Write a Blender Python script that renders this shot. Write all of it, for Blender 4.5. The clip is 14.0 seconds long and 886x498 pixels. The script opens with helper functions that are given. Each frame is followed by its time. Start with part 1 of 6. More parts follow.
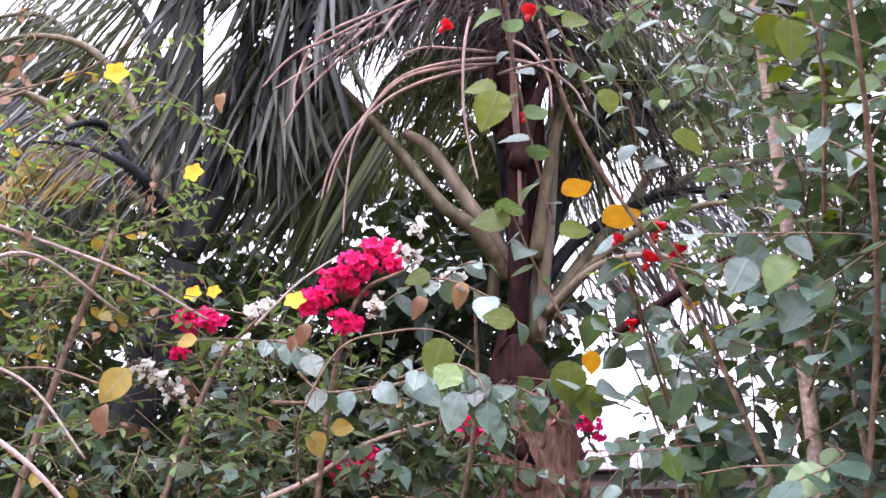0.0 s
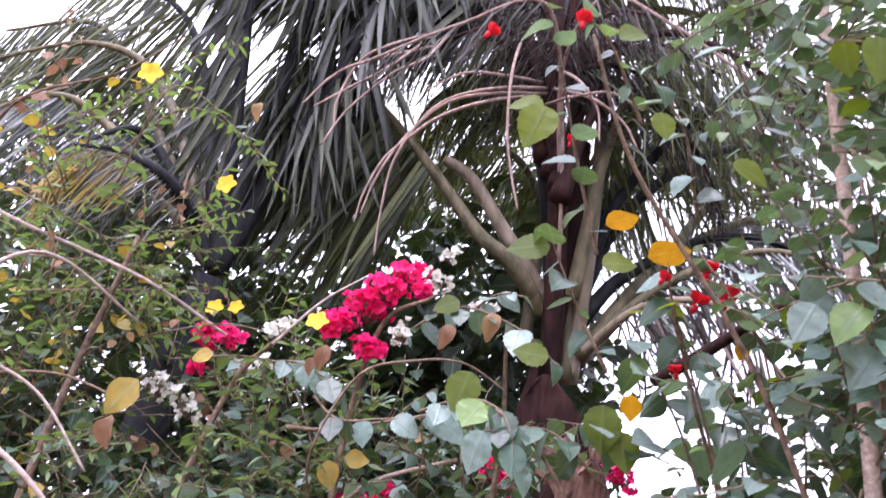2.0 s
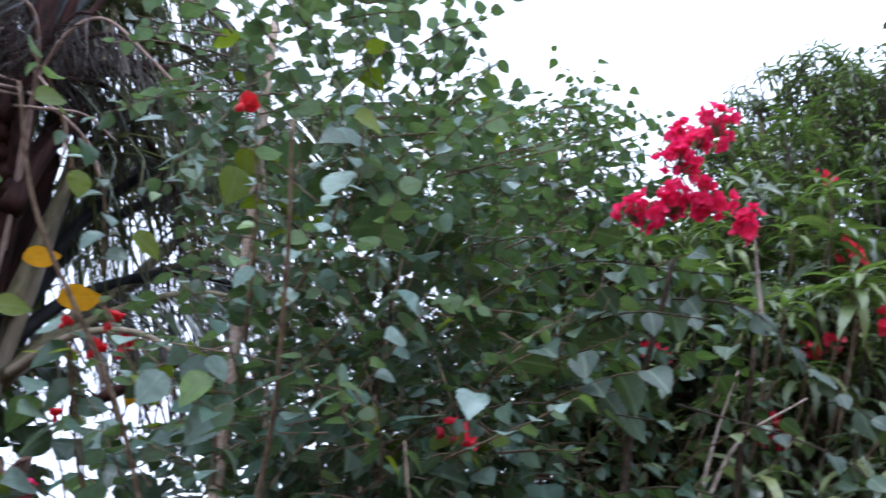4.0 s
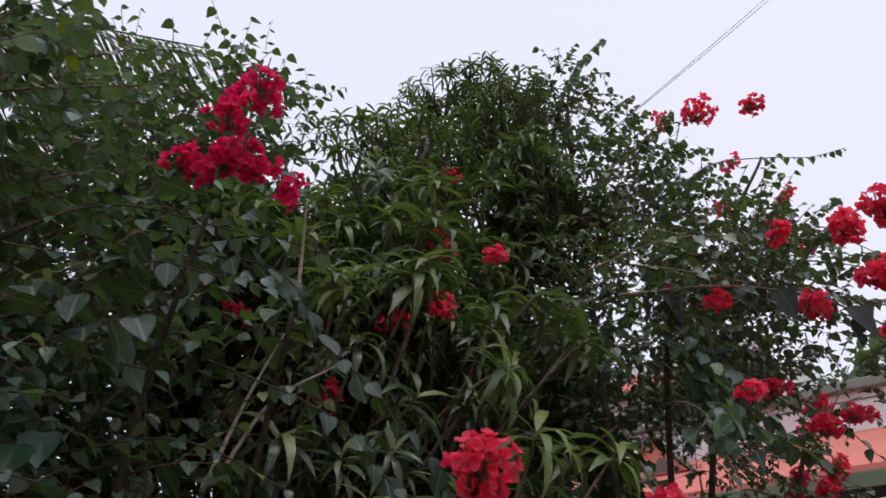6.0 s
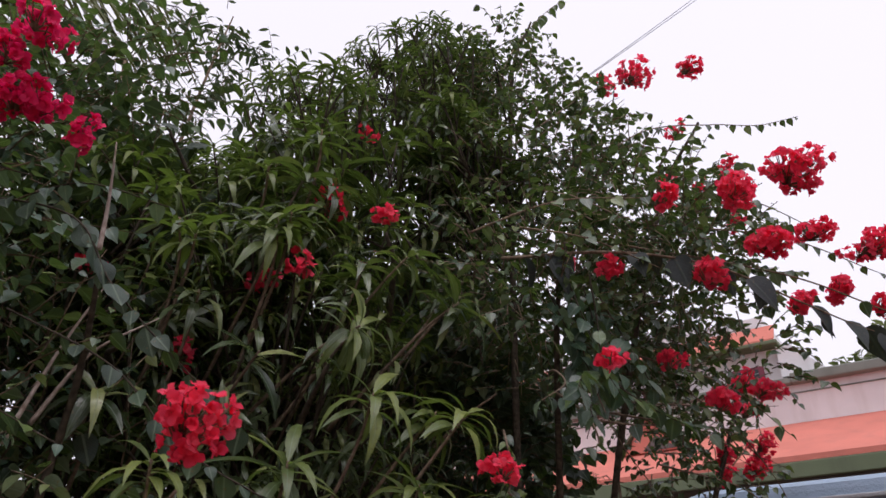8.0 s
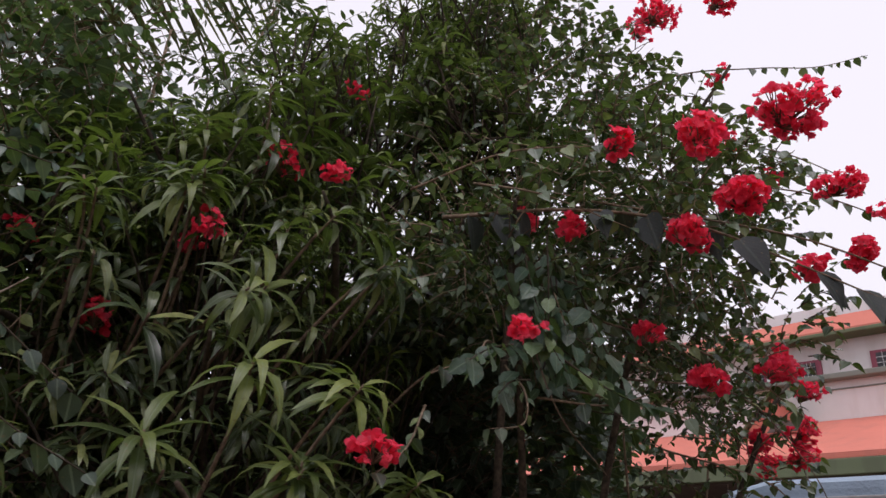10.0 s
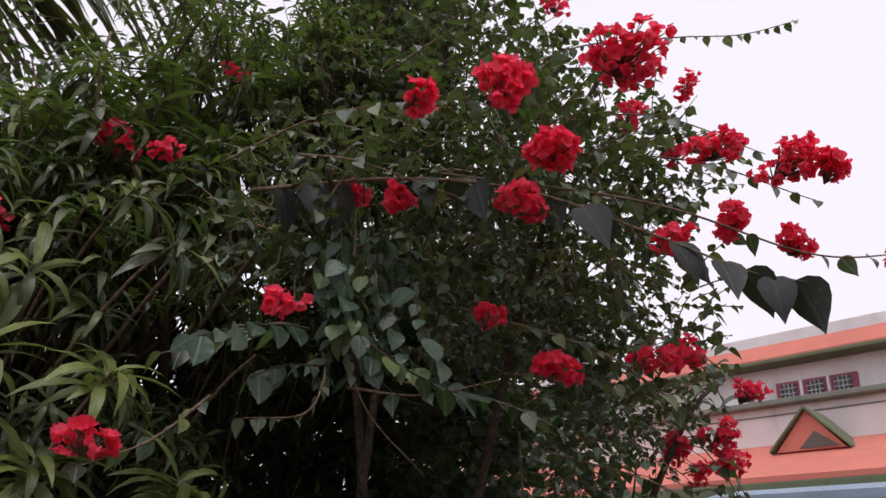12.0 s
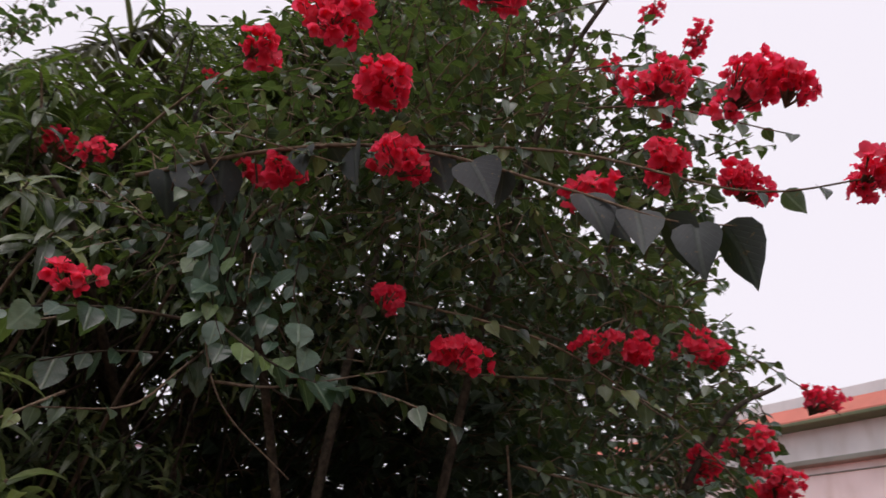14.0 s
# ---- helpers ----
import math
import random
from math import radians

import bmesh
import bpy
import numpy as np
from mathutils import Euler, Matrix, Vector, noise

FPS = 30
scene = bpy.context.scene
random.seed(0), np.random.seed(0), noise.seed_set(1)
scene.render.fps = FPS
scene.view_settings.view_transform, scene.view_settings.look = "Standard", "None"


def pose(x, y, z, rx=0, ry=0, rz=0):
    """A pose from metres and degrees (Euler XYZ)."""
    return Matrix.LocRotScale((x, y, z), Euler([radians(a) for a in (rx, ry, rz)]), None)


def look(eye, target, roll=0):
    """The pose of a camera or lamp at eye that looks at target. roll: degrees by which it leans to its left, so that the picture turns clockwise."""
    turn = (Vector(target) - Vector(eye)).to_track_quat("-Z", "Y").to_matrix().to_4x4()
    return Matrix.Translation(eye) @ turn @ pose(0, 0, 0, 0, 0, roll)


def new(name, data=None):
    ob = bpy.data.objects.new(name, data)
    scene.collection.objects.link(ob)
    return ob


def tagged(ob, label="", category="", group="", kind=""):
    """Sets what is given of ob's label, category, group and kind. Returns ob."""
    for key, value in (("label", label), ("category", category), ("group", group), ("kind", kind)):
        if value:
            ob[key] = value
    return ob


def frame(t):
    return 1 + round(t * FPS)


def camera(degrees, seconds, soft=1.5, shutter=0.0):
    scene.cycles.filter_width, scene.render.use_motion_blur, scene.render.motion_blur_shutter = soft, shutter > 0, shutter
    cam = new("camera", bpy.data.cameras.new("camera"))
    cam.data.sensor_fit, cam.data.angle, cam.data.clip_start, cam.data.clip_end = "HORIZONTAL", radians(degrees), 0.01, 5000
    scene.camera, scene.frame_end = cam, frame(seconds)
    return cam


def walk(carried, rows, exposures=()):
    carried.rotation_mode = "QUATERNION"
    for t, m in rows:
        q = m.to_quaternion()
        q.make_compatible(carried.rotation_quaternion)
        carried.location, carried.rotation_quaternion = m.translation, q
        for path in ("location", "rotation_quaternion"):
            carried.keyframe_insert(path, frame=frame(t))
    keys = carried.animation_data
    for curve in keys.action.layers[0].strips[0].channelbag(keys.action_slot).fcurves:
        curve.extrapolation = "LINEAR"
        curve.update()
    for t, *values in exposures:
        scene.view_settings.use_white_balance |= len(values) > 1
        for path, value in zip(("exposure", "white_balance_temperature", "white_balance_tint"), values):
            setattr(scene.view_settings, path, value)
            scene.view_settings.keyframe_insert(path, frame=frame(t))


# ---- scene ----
cam = camera(59.9, 14.0, shutter=0.3)
PATH = [
    (0, (-0.08, 0.326, 1.504), (-0.11, 2.145, 2.336), 4.0),
    (0.5, (-0.065, 0.438, 1.501), (-0.152, 2.262, 2.317), 6.1),
    (1, (-0.064, 0.484, 1.496), (-0.216, 2.316, 2.283), 7.5),
    (1.5, (-0.057, 0.486, 1.494), (-0.252, 2.314, 2.281), 8.6),
    (2, (-0.073, 0.431, 1.529), (-0.206, 2.209, 2.434), 9.2),
    (2.5, (-0.088, 0.36, 1.535), (-0.049, 2.111, 2.501), 7.5),
    (3, (-0.062, 0.31, 1.533), (0.393, 1.972, 2.548), 2.7),
    (3.5, (-0.027, 0.257, 1.535), (0.758, 1.791, 2.55), 0.6),
    (4, (0.056, 0.202, 1.55), (1.07, 1.593, 2.569), -0.8),
    (4.2, (0.102, 0.171, 1.557), (1.207, 1.491, 2.576), -1.3),
    (6.3, (0.396, -0.078, 1.501), (1.937, 0.812, 2.415), -4.2),
    (6.5, (0.452, -0.081, 1.508), (2.008, 0.794, 2.411), -4.2),
    (7, (0.545, -0.106, 1.506), (2.127, 0.733, 2.395), -4.0),
    (7.5, (0.598, -0.221, 1.505), (2.127, 0.705, 2.402), -2.7),
    (8, (0.654, -0.371, 1.487), (2.164, 0.609, 2.358), -1.9),
    (8.2, (0.673, -0.402, 1.482), (2.195, 0.592, 2.317), -1.7),
    (10.3, (1.234, -0.731, 1.548), (2.539, 0.551, 2.357), 2.7),
    (10.5, (1.282, -0.757, 1.549), (2.59, 0.516, 2.367), 2.4),
    (11, (1.403, -0.792, 1.548), (2.719, 0.467, 2.375), 1.7),
    (11.5, (1.584, -0.828, 1.556), (2.891, 0.429, 2.401), 1.7),
    (12, (1.729, -0.929, 1.554), (2.954, 0.41, 2.397), 3.0),
    (12.5, (1.875, -1.056, 1.566), (3.003, 0.373, 2.394), 4.5),
    (13, (2.011, -1.071, 1.562), (3.114, 0.375, 2.394), 3.9),
    (13.5, (2.197, -1.058, 1.572), (3.265, 0.381, 2.461), 3.9),
    (14, (2.41, -1.083, 1.571), (3.252, 0.49, 2.476), 6.1),
]
walk(cam, [(t, look(eye, target, roll)) for t, eye, target, roll in PATH],
     exposures=[(0.0, 2.4, 5850, 32), (2.2, 2.33, 5750, 30), (3.0, 2.0, 5600, 19), (4.2, 1.38, 5200, 12), (6.3, 0.16, 6150, 18), (7.5, 0.2, 6280, 19), (8.2, 0.39, 6350, 20), (10.3, 0.28, 6450, 19), (11.5, 0.25, 6480, 19), (12.5, 0.38, 6500, 19), (14.0, 0.25, 6550, 19)])

# ---- sky, sun and exposure ----
world = bpy.data.worlds.new("sky")
scene.world = world
world.use_nodes = True
wn, wl = world.node_tree.nodes, world.node_tree.links
sky = wn.new("ShaderNodeTexSky")
sky.sky_type, sky.sun_disc = "NISHITA", False
sky.sun_elevation, sky.sun_rotation = radians(63), radians(207)
sky.air_density, sky.dust_density, sky.ozone_density = 1.6, 6.0, 1.0
grey = wn.new("ShaderNodeHueSaturation")
grey.inputs["Saturation"].default_value = 0.12
veil = wn.new("ShaderNodeMix")
veil.data_type = "RGBA"
veil.inputs["Factor"].default_value = 0.7
veil.inputs["B"].default_value = (8.3, 8.3, 8.8, 1)
wl.new(sky.outputs["Color"], grey.inputs["Color"])
wl.new(grey.outputs["Color"], veil.inputs["A"])
wl.new(veil.outputs["Result"], wn["Background"].inputs["Color"])
wn["Background"].inputs["Strength"].default_value = 0.11

sun = new("sun", bpy.data.lights.new("sun", "SUN"))
sun.data.energy, sun.data.angle, sun.data.color = 0.7, radians(30), (1, 0.97, 0.92)
sun.matrix_world = look((-2, -4, 9), (0, 0, 0))


# ---- materials ----
def material(name):
    mat = bpy.data.materials.new(name)
    mat.use_nodes = True
    return mat, mat.node_tree.nodes, mat.node_tree.links, mat.node_tree.nodes["Principled BSDF"]


def spread(n, l):
    """A number from 0 to 1 for each object and each loose piece of a mesh."""
    info, geo, add, part_of = n.new("ShaderNodeObjectInfo"), n.new("ShaderNodeNewGeometry"), n.new("ShaderNodeMath"), n.new("ShaderNodeMath")
    part_of.operation = "FRACT"
    l.new(info.outputs["Random"], add.inputs[0])
    l.new(geo.outputs["Random Per Island"], add.inputs[1])
    l.new(add.outputs[0], part_of.inputs[0])
    return part_of.outputs[0], geo


def ramp(n, l, value, colours):
    r = n.new("ShaderNodeValToRGB")
    while len(r.color_ramp.elements) < len(colours):
        r.color_ramp.elements.new(0.5)
    for e, (place, c) in zip(r.color_ramp.elements, colours):
        e.position, e.color = place, (*c, 1)
    l.new(value, r.inputs[0])
    return r.outputs[0]


def mixed(n, l, factor, a, b, mode="MIX"):
    m = n.new("ShaderNodeMix")
    m.data_type, m.blend_type = "RGBA", mode
    for slot, value in (("Factor", factor), ("A", a), ("B", b)):
        if isinstance(value, (int, float)):
            m.inputs[slot].default_value = value
        elif isinstance(value, tuple):
            m.inputs[slot].default_value = (*value, 1)
        else:
            l.new(value, m.inputs[slot])
    return m.outputs["Result"]


def noisy(n, l, where, scale, detail=3.0):
    t = n.new("ShaderNodeTexNoise")
    t.inputs["Scale"].default_value, t.inputs["Detail"].default_value = scale, detail
    if where is not None:
        l.new(where, t.inputs["Vector"])
    return t.outputs["Fac"]


def bumped(n, l, bsdf, height, strength, distance):
    b = n.new("ShaderNodeBump")
    b.inputs["Strength"].default_value, b.inputs["Distance"].default_value = strength, distance
    l.new(height, b.inputs["Height"])
    l.new(b.outputs[0], bsdf.inputs["Normal"])


def leaf_material(name, colours, rough=0.42, through_light=0.3, glow=(0.3, 0.5, 0.05), vein=0.35, specks=0.5):
    """Leaves: a colour for each leaf, pale veins, blotches, gloss, and light that comes through."""
    mat, n, l, b = material(name)
    rnd, geo = spread(n, l)
    col = ramp(n, l, rnd, colours)
    blot = ramp(n, l, noisy(n, l, geo.outputs["Position"], 55), [(0.35, (0.55, 0.55, 0.5)), (0.65, (1.2, 1.15, 1.1))])
    col = mixed(n, l, specks, col, blot, "MULTIPLY")
    uv, split = n.new("ShaderNodeUVMap"), n.new("ShaderNodeSeparateXYZ")
    l.new(uv.outputs[0], split.inputs[0])
    off, mag = n.new("ShaderNodeMath"), n.new("ShaderNodeMath")
    off.operation, off.inputs[1].default_value = "SUBTRACT", 0.5
    mag.operation = "ABSOLUTE"
    l.new(split.outputs[0], off.inputs[0])
    l.new(off.outputs[0], mag.inputs[0])
    rib = ramp(n, l, mag.outputs[0], [(0.02, (1, 1, 1)), (0.06, (0, 0, 0))])
    side, wave = n.new("ShaderNodeMath"), n.new("ShaderNodeMath")
    side.operation, side.inputs[1].default_value = "SUBTRACT", 0.0
    l.new(split.outputs[1], side.inputs[0])
    l.new(mag.outputs[0], side.inputs[1])
    wave.operation, wave.inputs[1].default_value = "MULTIPLY", 55.0
    l.new(side.outputs[0], wave.inputs[0])
    sine = n.new("ShaderNodeMath")
    sine.operation = "SINE"
    l.new(wave.outputs[0], sine.inputs[0])
    fine = ramp(n, l, sine.outputs[0], [(0.86, (0, 0, 0)), (1.0, (0.4, 0.4, 0.4))])
    lines = mixed(n, l, 1.0, rib, fine, "ADD")
    amount = n.new("ShaderNodeMath")
    amount.operation, amount.inputs[1].default_value = "MULTIPLY", vein
    l.new(lines, amount.inputs[0])
    col = mixed(n, l, amount.outputs[0], col, (0.2, 0.27, 0.17))
    if vein > 0.05:
        blight = ramp(n, l, noisy(n, l, geo.outputs["Position"], 90, 2), [(0.66, (0, 0, 0)), (0.71, (0.65, 0.65, 0.65))])
        col = mixed(n, l, blight, col, (0.11, 0.075, 0.03))
    l.new(col, b.inputs["Base Color"])
    b.inputs["Roughness"].default_value = rough
    b.inputs["Specular IOR Level"].default_value = 0.45
    bumped(n, l, b, lines, 0.25, 0.004)
    thin = n.new("ShaderNodeBsdfTranslucent")
    l.new(mixed(n, l, 0.55, col, glow), thin.inputs["Color"])
    mix = n.new("ShaderNodeMixShader")
    mix.inputs[0].default_value = through_light
    l.new(b.outputs[0], mix.inputs[1])
    l.new(thin.outputs[0], mix.inputs[2])
    l.new(mix.outputs[0], n["Material Output"].inputs["Surface"])
    return mat


def petal_material(name, colours, glow, rough=0.6, through_light=0.4):
    return leaf_material(name, colours, rough, through_light, glow, 0.0, 0.35)


def bark_material(name, dark, light, scale=30.0, stretch=0.15, rough=0.85):
    mat, n, l, b = material(name)
    geo, scl = n.new("ShaderNodeNewGeometry"), n.new("ShaderNodeMapping")
    scl.inputs["Scale"].default_value = (1, 1, stretch)
    l.new(geo.outputs["Position"], scl.inputs[0])
    f = noisy(n, l, scl.outputs[0], scale, 6)
    big = noisy(n, l, geo.outputs["Position"], 4, 2)
    col = ramp(n, l, f, [(0.32, dark), (0.68, light)])
    col = mixed(n, l, 0.6, col, ramp(n, l, big, [(0.3, (0.6, 0.6, 0.6)), (0.7, (1.25, 1.2, 1.1))]), "MULTIPLY")
    l.new(col, b.inputs["Base Color"])
    b.inputs["Roughness"].default_value = rough
    b.inputs["Specular IOR Level"].default_value = 0.15
    bumped(n, l, b, f, 0.6, 0.01)
    return mat


def plaster_material(name, colour, stain, rough=0.85, scale=1.2):
    """Painted plaster with rain streaks and patches."""
    mat, n, l, b = material(name)
    geo, scl = n.new("ShaderNodeNewGeometry"), n.new("ShaderNodeMapping")
    scl.inputs["Scale"].default_value = (1, 1, 0.22)
    l.new(geo.outputs["Position"], scl.inputs[0])
    streak = noisy(n, l, scl.outputs[0], scale * 2.5, 6)
    patch = noisy(n, l, geo.outputs["Position"], scale, 4)
    grain = noisy(n, l, geo.outputs["Position"], 60, 3)
    col = mixed(n, l, ramp(n, l, streak, [(0.5, (0, 0, 0)), (0.78, (0.7, 0.7, 0.7))]), colour, stain)
    col = mixed(n, l, 0.5, col, ramp(n, l, patch, [(0.3, (0.82, 0.82, 0.82)), (0.7, (1.1, 1.1, 1.1))]), "MULTIPLY")
    l.new(col, b.inputs["Base Color"])
    b.inputs["Roughness"].default_value = rough
    bumped(n, l, b, grain, 0.3, 0.01)
    return mat


BOUG_LEAF = leaf_material("bougainvillea_leaf", [(0.0, (0.009, 0.017, 0.013)), (0.4, (0.04, 0.066, 0.045)), (0.8, (0.105, 0.145, 0.092)), (1.0, (0.19, 0.23, 0.09))], 0.27, 0.16)
# Near-black leaf copy; the backlit silhouette is put into its colour.
BIG_LEAF = leaf_material("silhouette_leaf", [(0.0, (0.01, 0.014, 0.017)), (1.0, (0.026, 0.034, 0.034))], 0.6, 0.04, vein=0.08)
MANGO_LEAF = leaf_material("mango_leaf", [(0.0, (0.013, 0.023, 0.011)), (0.4, (0.042, 0.06, 0.024)), (0.75, (0.1, 0.127, 0.058)), (1.0, (0.22, 0.245, 0.09))], 0.24, 0.16)
YOUNG_MANGO = leaf_material("young_mango_leaf", [(0.0, (0.04, 0.062, 0.016)), (0.6, (0.1, 0.135, 0.034)), (1.0, (0.18, 0.215, 0.055))], 0.38, 0.22)
HIB_LEAF = leaf_material("hibiscus_leaf", [(0.0, (0.01, 0.027, 0.013)), (0.35, (0.036, 0.08, 0.047)), (0.65, (0.13, 0.21, 0.18)), (0.9, (0.23, 0.31, 0.28)), (1.0, (0.11, 0.19, 0.02))], 0.3, 0.25, (0.3, 0.45, 0.1), 0.14)
PALE_LEAF = leaf_material("pale_hibiscus_leaf", [(0.0, (0.12, 0.18, 0.15)), (1.0, (0.16, 0.22, 0.19))], 0.5, 0.2, (0.3, 0.4, 0.2), 0.14)
HEDGE_LEAF = leaf_material("hedge_leaf", [(0.0, (0.016, 0.036, 0.022)), (0.5, (0.042, 0.088, 0.06)), (0.85, (0.11, 0.165, 0.125)), (1.0, (0.14, 0.21, 0.06))], 0.3, 0.2)
# Darker leaf copy for inner and back growth; shade is put into its colour.
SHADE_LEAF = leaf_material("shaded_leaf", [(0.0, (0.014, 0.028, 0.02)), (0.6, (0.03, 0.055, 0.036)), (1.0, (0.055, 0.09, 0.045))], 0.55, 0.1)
SMALL_LEAF = leaf_material("small_leaf", [(0.0, (0.03, 0.045, 0.022)), (0.6, (0.06, 0.085, 0.035)), (1.0, (0.12, 0.15, 0.06))], 0.45, 0.18)
# Yellower copy of the hibiscus leaf, with backlight put into its colour.
LIME_LEAF = leaf_material("backlit_hibiscus_leaf", [(0.0, (0.06, 0.1, 0.006)), (1.0, (0.13, 0.17, 0.01))], 0.6, 0.5, (0.26, 0.34, 0.01), 0.15)
FINE_LEAF = leaf_material("fine_leaf", [(0.0, (0.05, 0.09, 0.045)), (0.5, (0.09, 0.14, 0.06)), (1.0, (0.17, 0.22, 0.08))], 0.45, 0.3)
DRY_LEAF = leaf_material("dry_leaf", [(0.0, (0.16, 0.075, 0.045)), (0.6, (0.28, 0.15, 0.09)), (1.0, (0.4, 0.26, 0.12))], 0.75, 0.25, (0.4, 0.22, 0.1))
YELLOW_LEAF = leaf_material("yellowed_leaf", [(0.0, (0.3, 0.14, 0.0)), (1.0, (0.36, 0.18, 0.0))], 0.85, 0.3, (0.45, 0.24, 0.0), 0.03, 0.3)
YELLOW_LEAF.node_tree.nodes["Principled BSDF"].inputs["Specular IOR Level"].default_value = 0.08
FAR_LEAF = leaf_material("distant_leaf", [(0.0, (0.06, 0.07, 0.045)), (1.0, (0.14, 0.14, 0.08))], 0.6, 0.2)
OLIVE_LEAF = leaf_material("fading_leaf", [(0.0, (0.2, 0.16, 0.02)), (1.0, (0.45, 0.32, 0.05))], 0.5, 0.4, (0.5, 0.35, 0.02))
BANANA_LEAF = leaf_material("banana_leaf", [(0.0, (0.04, 0.085, 0.03)), (1.0, (0.07, 0.13, 0.04))], 0.4, 0.3)
PALM_LEAF = leaf_material("palm_leaflet", [(0.0, (0.012, 0.017, 0.007)), (0.6, (0.034, 0.044, 0.014)), (1.0, (0.1, 0.115, 0.03))], 0.6, 0.22, (0.2, 0.22, 0.05), 0.1)
GREEN_PALM = leaf_material("green_palm_leaflet", [(0.0, (0.06, 0.085, 0.025)), (1.0, (0.16, 0.19, 0.05))], 0.45, 0.3, (0.35, 0.38, 0.06), 0.2)
DEAD_PALM = leaf_material("dead_palm_leaflet", [(0.0, (0.02, 0.013, 0.011)), (0.6, (0.05, 0.034, 0.028)), (1.0, (0.13, 0.09, 0.075))], 0.65, 0.1, (0.3, 0.2, 0.15), 0.1)
# Near-black copies: backlight and crown shade are put into these leaflet colours.
BACKLIT_PALM = leaf_material("backlit_palm_leaflet", [(0.0, (0.006, 0.009, 0.006)), (0.6, (0.016, 0.021, 0.011)), (1.0, (0.045, 0.052, 0.02))], 0.6, 0.15, (0.12, 0.14, 0.03), 0.06)
SHADE_DEAD = leaf_material("shade_dead_palm_leaflet", [(0.0, (0.008, 0.006, 0.005)), (0.6, (0.022, 0.016, 0.013)), (1.0, (0.06, 0.042, 0.035))], 0.75, 0.08, (0.15, 0.1, 0.08), 0.06)
GREY_PALM = leaf_material("grey_palm_leaflet", [(0.0, (0.03, 0.036, 0.03)), (0.7, (0.085, 0.095, 0.082)), (1.0, (0.25, 0.27, 0.26))], 0.42, 0.15, (0.25, 0.25, 0.25), 0.1)
RED_BRACT = petal_material("red_bract", [(0.0, (0.86, 0.022, 0.07)), (0.5, (0.94, 0.05, 0.12)), (1.0, (0.96, 0.14, 0.22))], (0.98, 0.07, 0.15), 0.65, 0.62)
CRIMSON_BRACT = petal_material("crimson_bract", [(0.0, (0.72, 0.008, 0.09)), (1.0, (0.88, 0.025, 0.18))], (0.95, 0.02, 0.16), 0.7, 0.45)
PINK_BRACT = petal_material("pink_bract", [(0.0, (0.8, 0.012, 0.14)), (1.0, (0.9, 0.03, 0.25))], (0.95, 0.03, 0.2), 0.7, 0.45)
SCARLET = petal_material("scarlet_petal", [(0.0, (0.5, 0.008, 0.02)), (1.0, (0.68, 0.02, 0.03))], (0.8, 0.02, 0.03))
YELLOW = petal_material("yellow_petal", [(0.0, (0.78, 0.5, 0.005)), (1.0, (0.85, 0.6, 0.015))], (0.9, 0.6, 0.01))
WHITE = petal_material("white_petal", [(0.0, (0.65, 0.66, 0.58)), (1.0, (0.8, 0.8, 0.74))], (0.8, 0.8, 0.7))
STRAW = bark_material("dry_strand_straw", (0.19, 0.13, 0.11), (0.36, 0.27, 0.235), 50, 0.3)
TWIG = bark_material("twig_bark", (0.10, 0.07, 0.05), (0.24, 0.18, 0.13), 60, 1.0)
DARK_TWIG = bark_material("dark_cane_bark", (0.025, 0.02, 0.015), (0.08, 0.062, 0.045), 60, 1.0)
PALE_TWIG = bark_material("pale_twig_bark", (0.28, 0.22, 0.19), (0.48, 0.41, 0.37), 60, 1.0)
PINK_STEM = bark_material("speckled_stem_bark", (0.32, 0.23, 0.18), (0.55, 0.45, 0.38), 110, 1.0)
RED_BARK = bark_material("palm_sheath", (0.01, 0.005, 0.0045), (0.045, 0.019, 0.016), 40, 0.06)
FIBRE = bark_material("palm_fibre", (0.08, 0.043, 0.033), (0.3, 0.175, 0.135), 45, 0.2)
PETIOLE = bark_material("palm_petiole", (0.07, 0.065, 0.035), (0.18, 0.155, 0.095), 30, 0.3, 0.5)
PALE_PETIOLE = bark_material("pale_palm_petiole", (0.17, 0.145, 0.1), (0.33, 0.27, 0.2), 30, 0.1, 0.5)
# Dark petiole copy; its backlit look is put into the colour.
BACKLIT_PETIOLE = bark_material("backlit_palm_petiole", (0.008, 0.009, 0.011), (0.028, 0.028, 0.03), 30, 0.3, 0.7)
SOIL = bark_material("soil", (0.11, 0.075, 0.05), (0.19, 0.13, 0.09), 23, 1.0)
PINK_WALL = plaster_material("cream_wall_paint", (0.76, 0.7, 0.69), (0.6, 0.52, 0.48))
SALMON = plaster_material("salmon_roof_paint", (0.6, 0.185, 0.135), (0.48, 0.16, 0.12))
MOSS_EDGE = plaster_material("green_fascia_paint", (0.13, 0.16, 0.09), (0.08, 0.09, 0.06))
GREY_EDGE = plaster_material("grey_ledge_paint", (0.2, 0.21, 0.18), (0.11, 0.12, 0.1))
PALE_WALL = plaster_material("white_wall_paint", (0.74, 0.72, 0.72), (0.55, 0.52, 0.5))
FRAME_RED = plaster_material("maroon_window_paint", (0.3, 0.05, 0.085), (0.2, 0.035, 0.05), 0.5)
# Dark paint holding porch and eave shade in its colour; also on roof bolts.
DARK_AND_SHADE = plaster_material("dark_and_shade_paint", (0.12, 0.10, 0.09), (0.06, 0.05, 0.05))
TIN = plaster_material("white_tin_roof", (0.62, 0.58, 0.62), (0.45, 0.36, 0.4), 0.45)
RUST_EDGE = plaster_material("faded_red_ridge", (0.36, 0.2, 0.22), (0.2, 0.1, 0.1), 0.7)
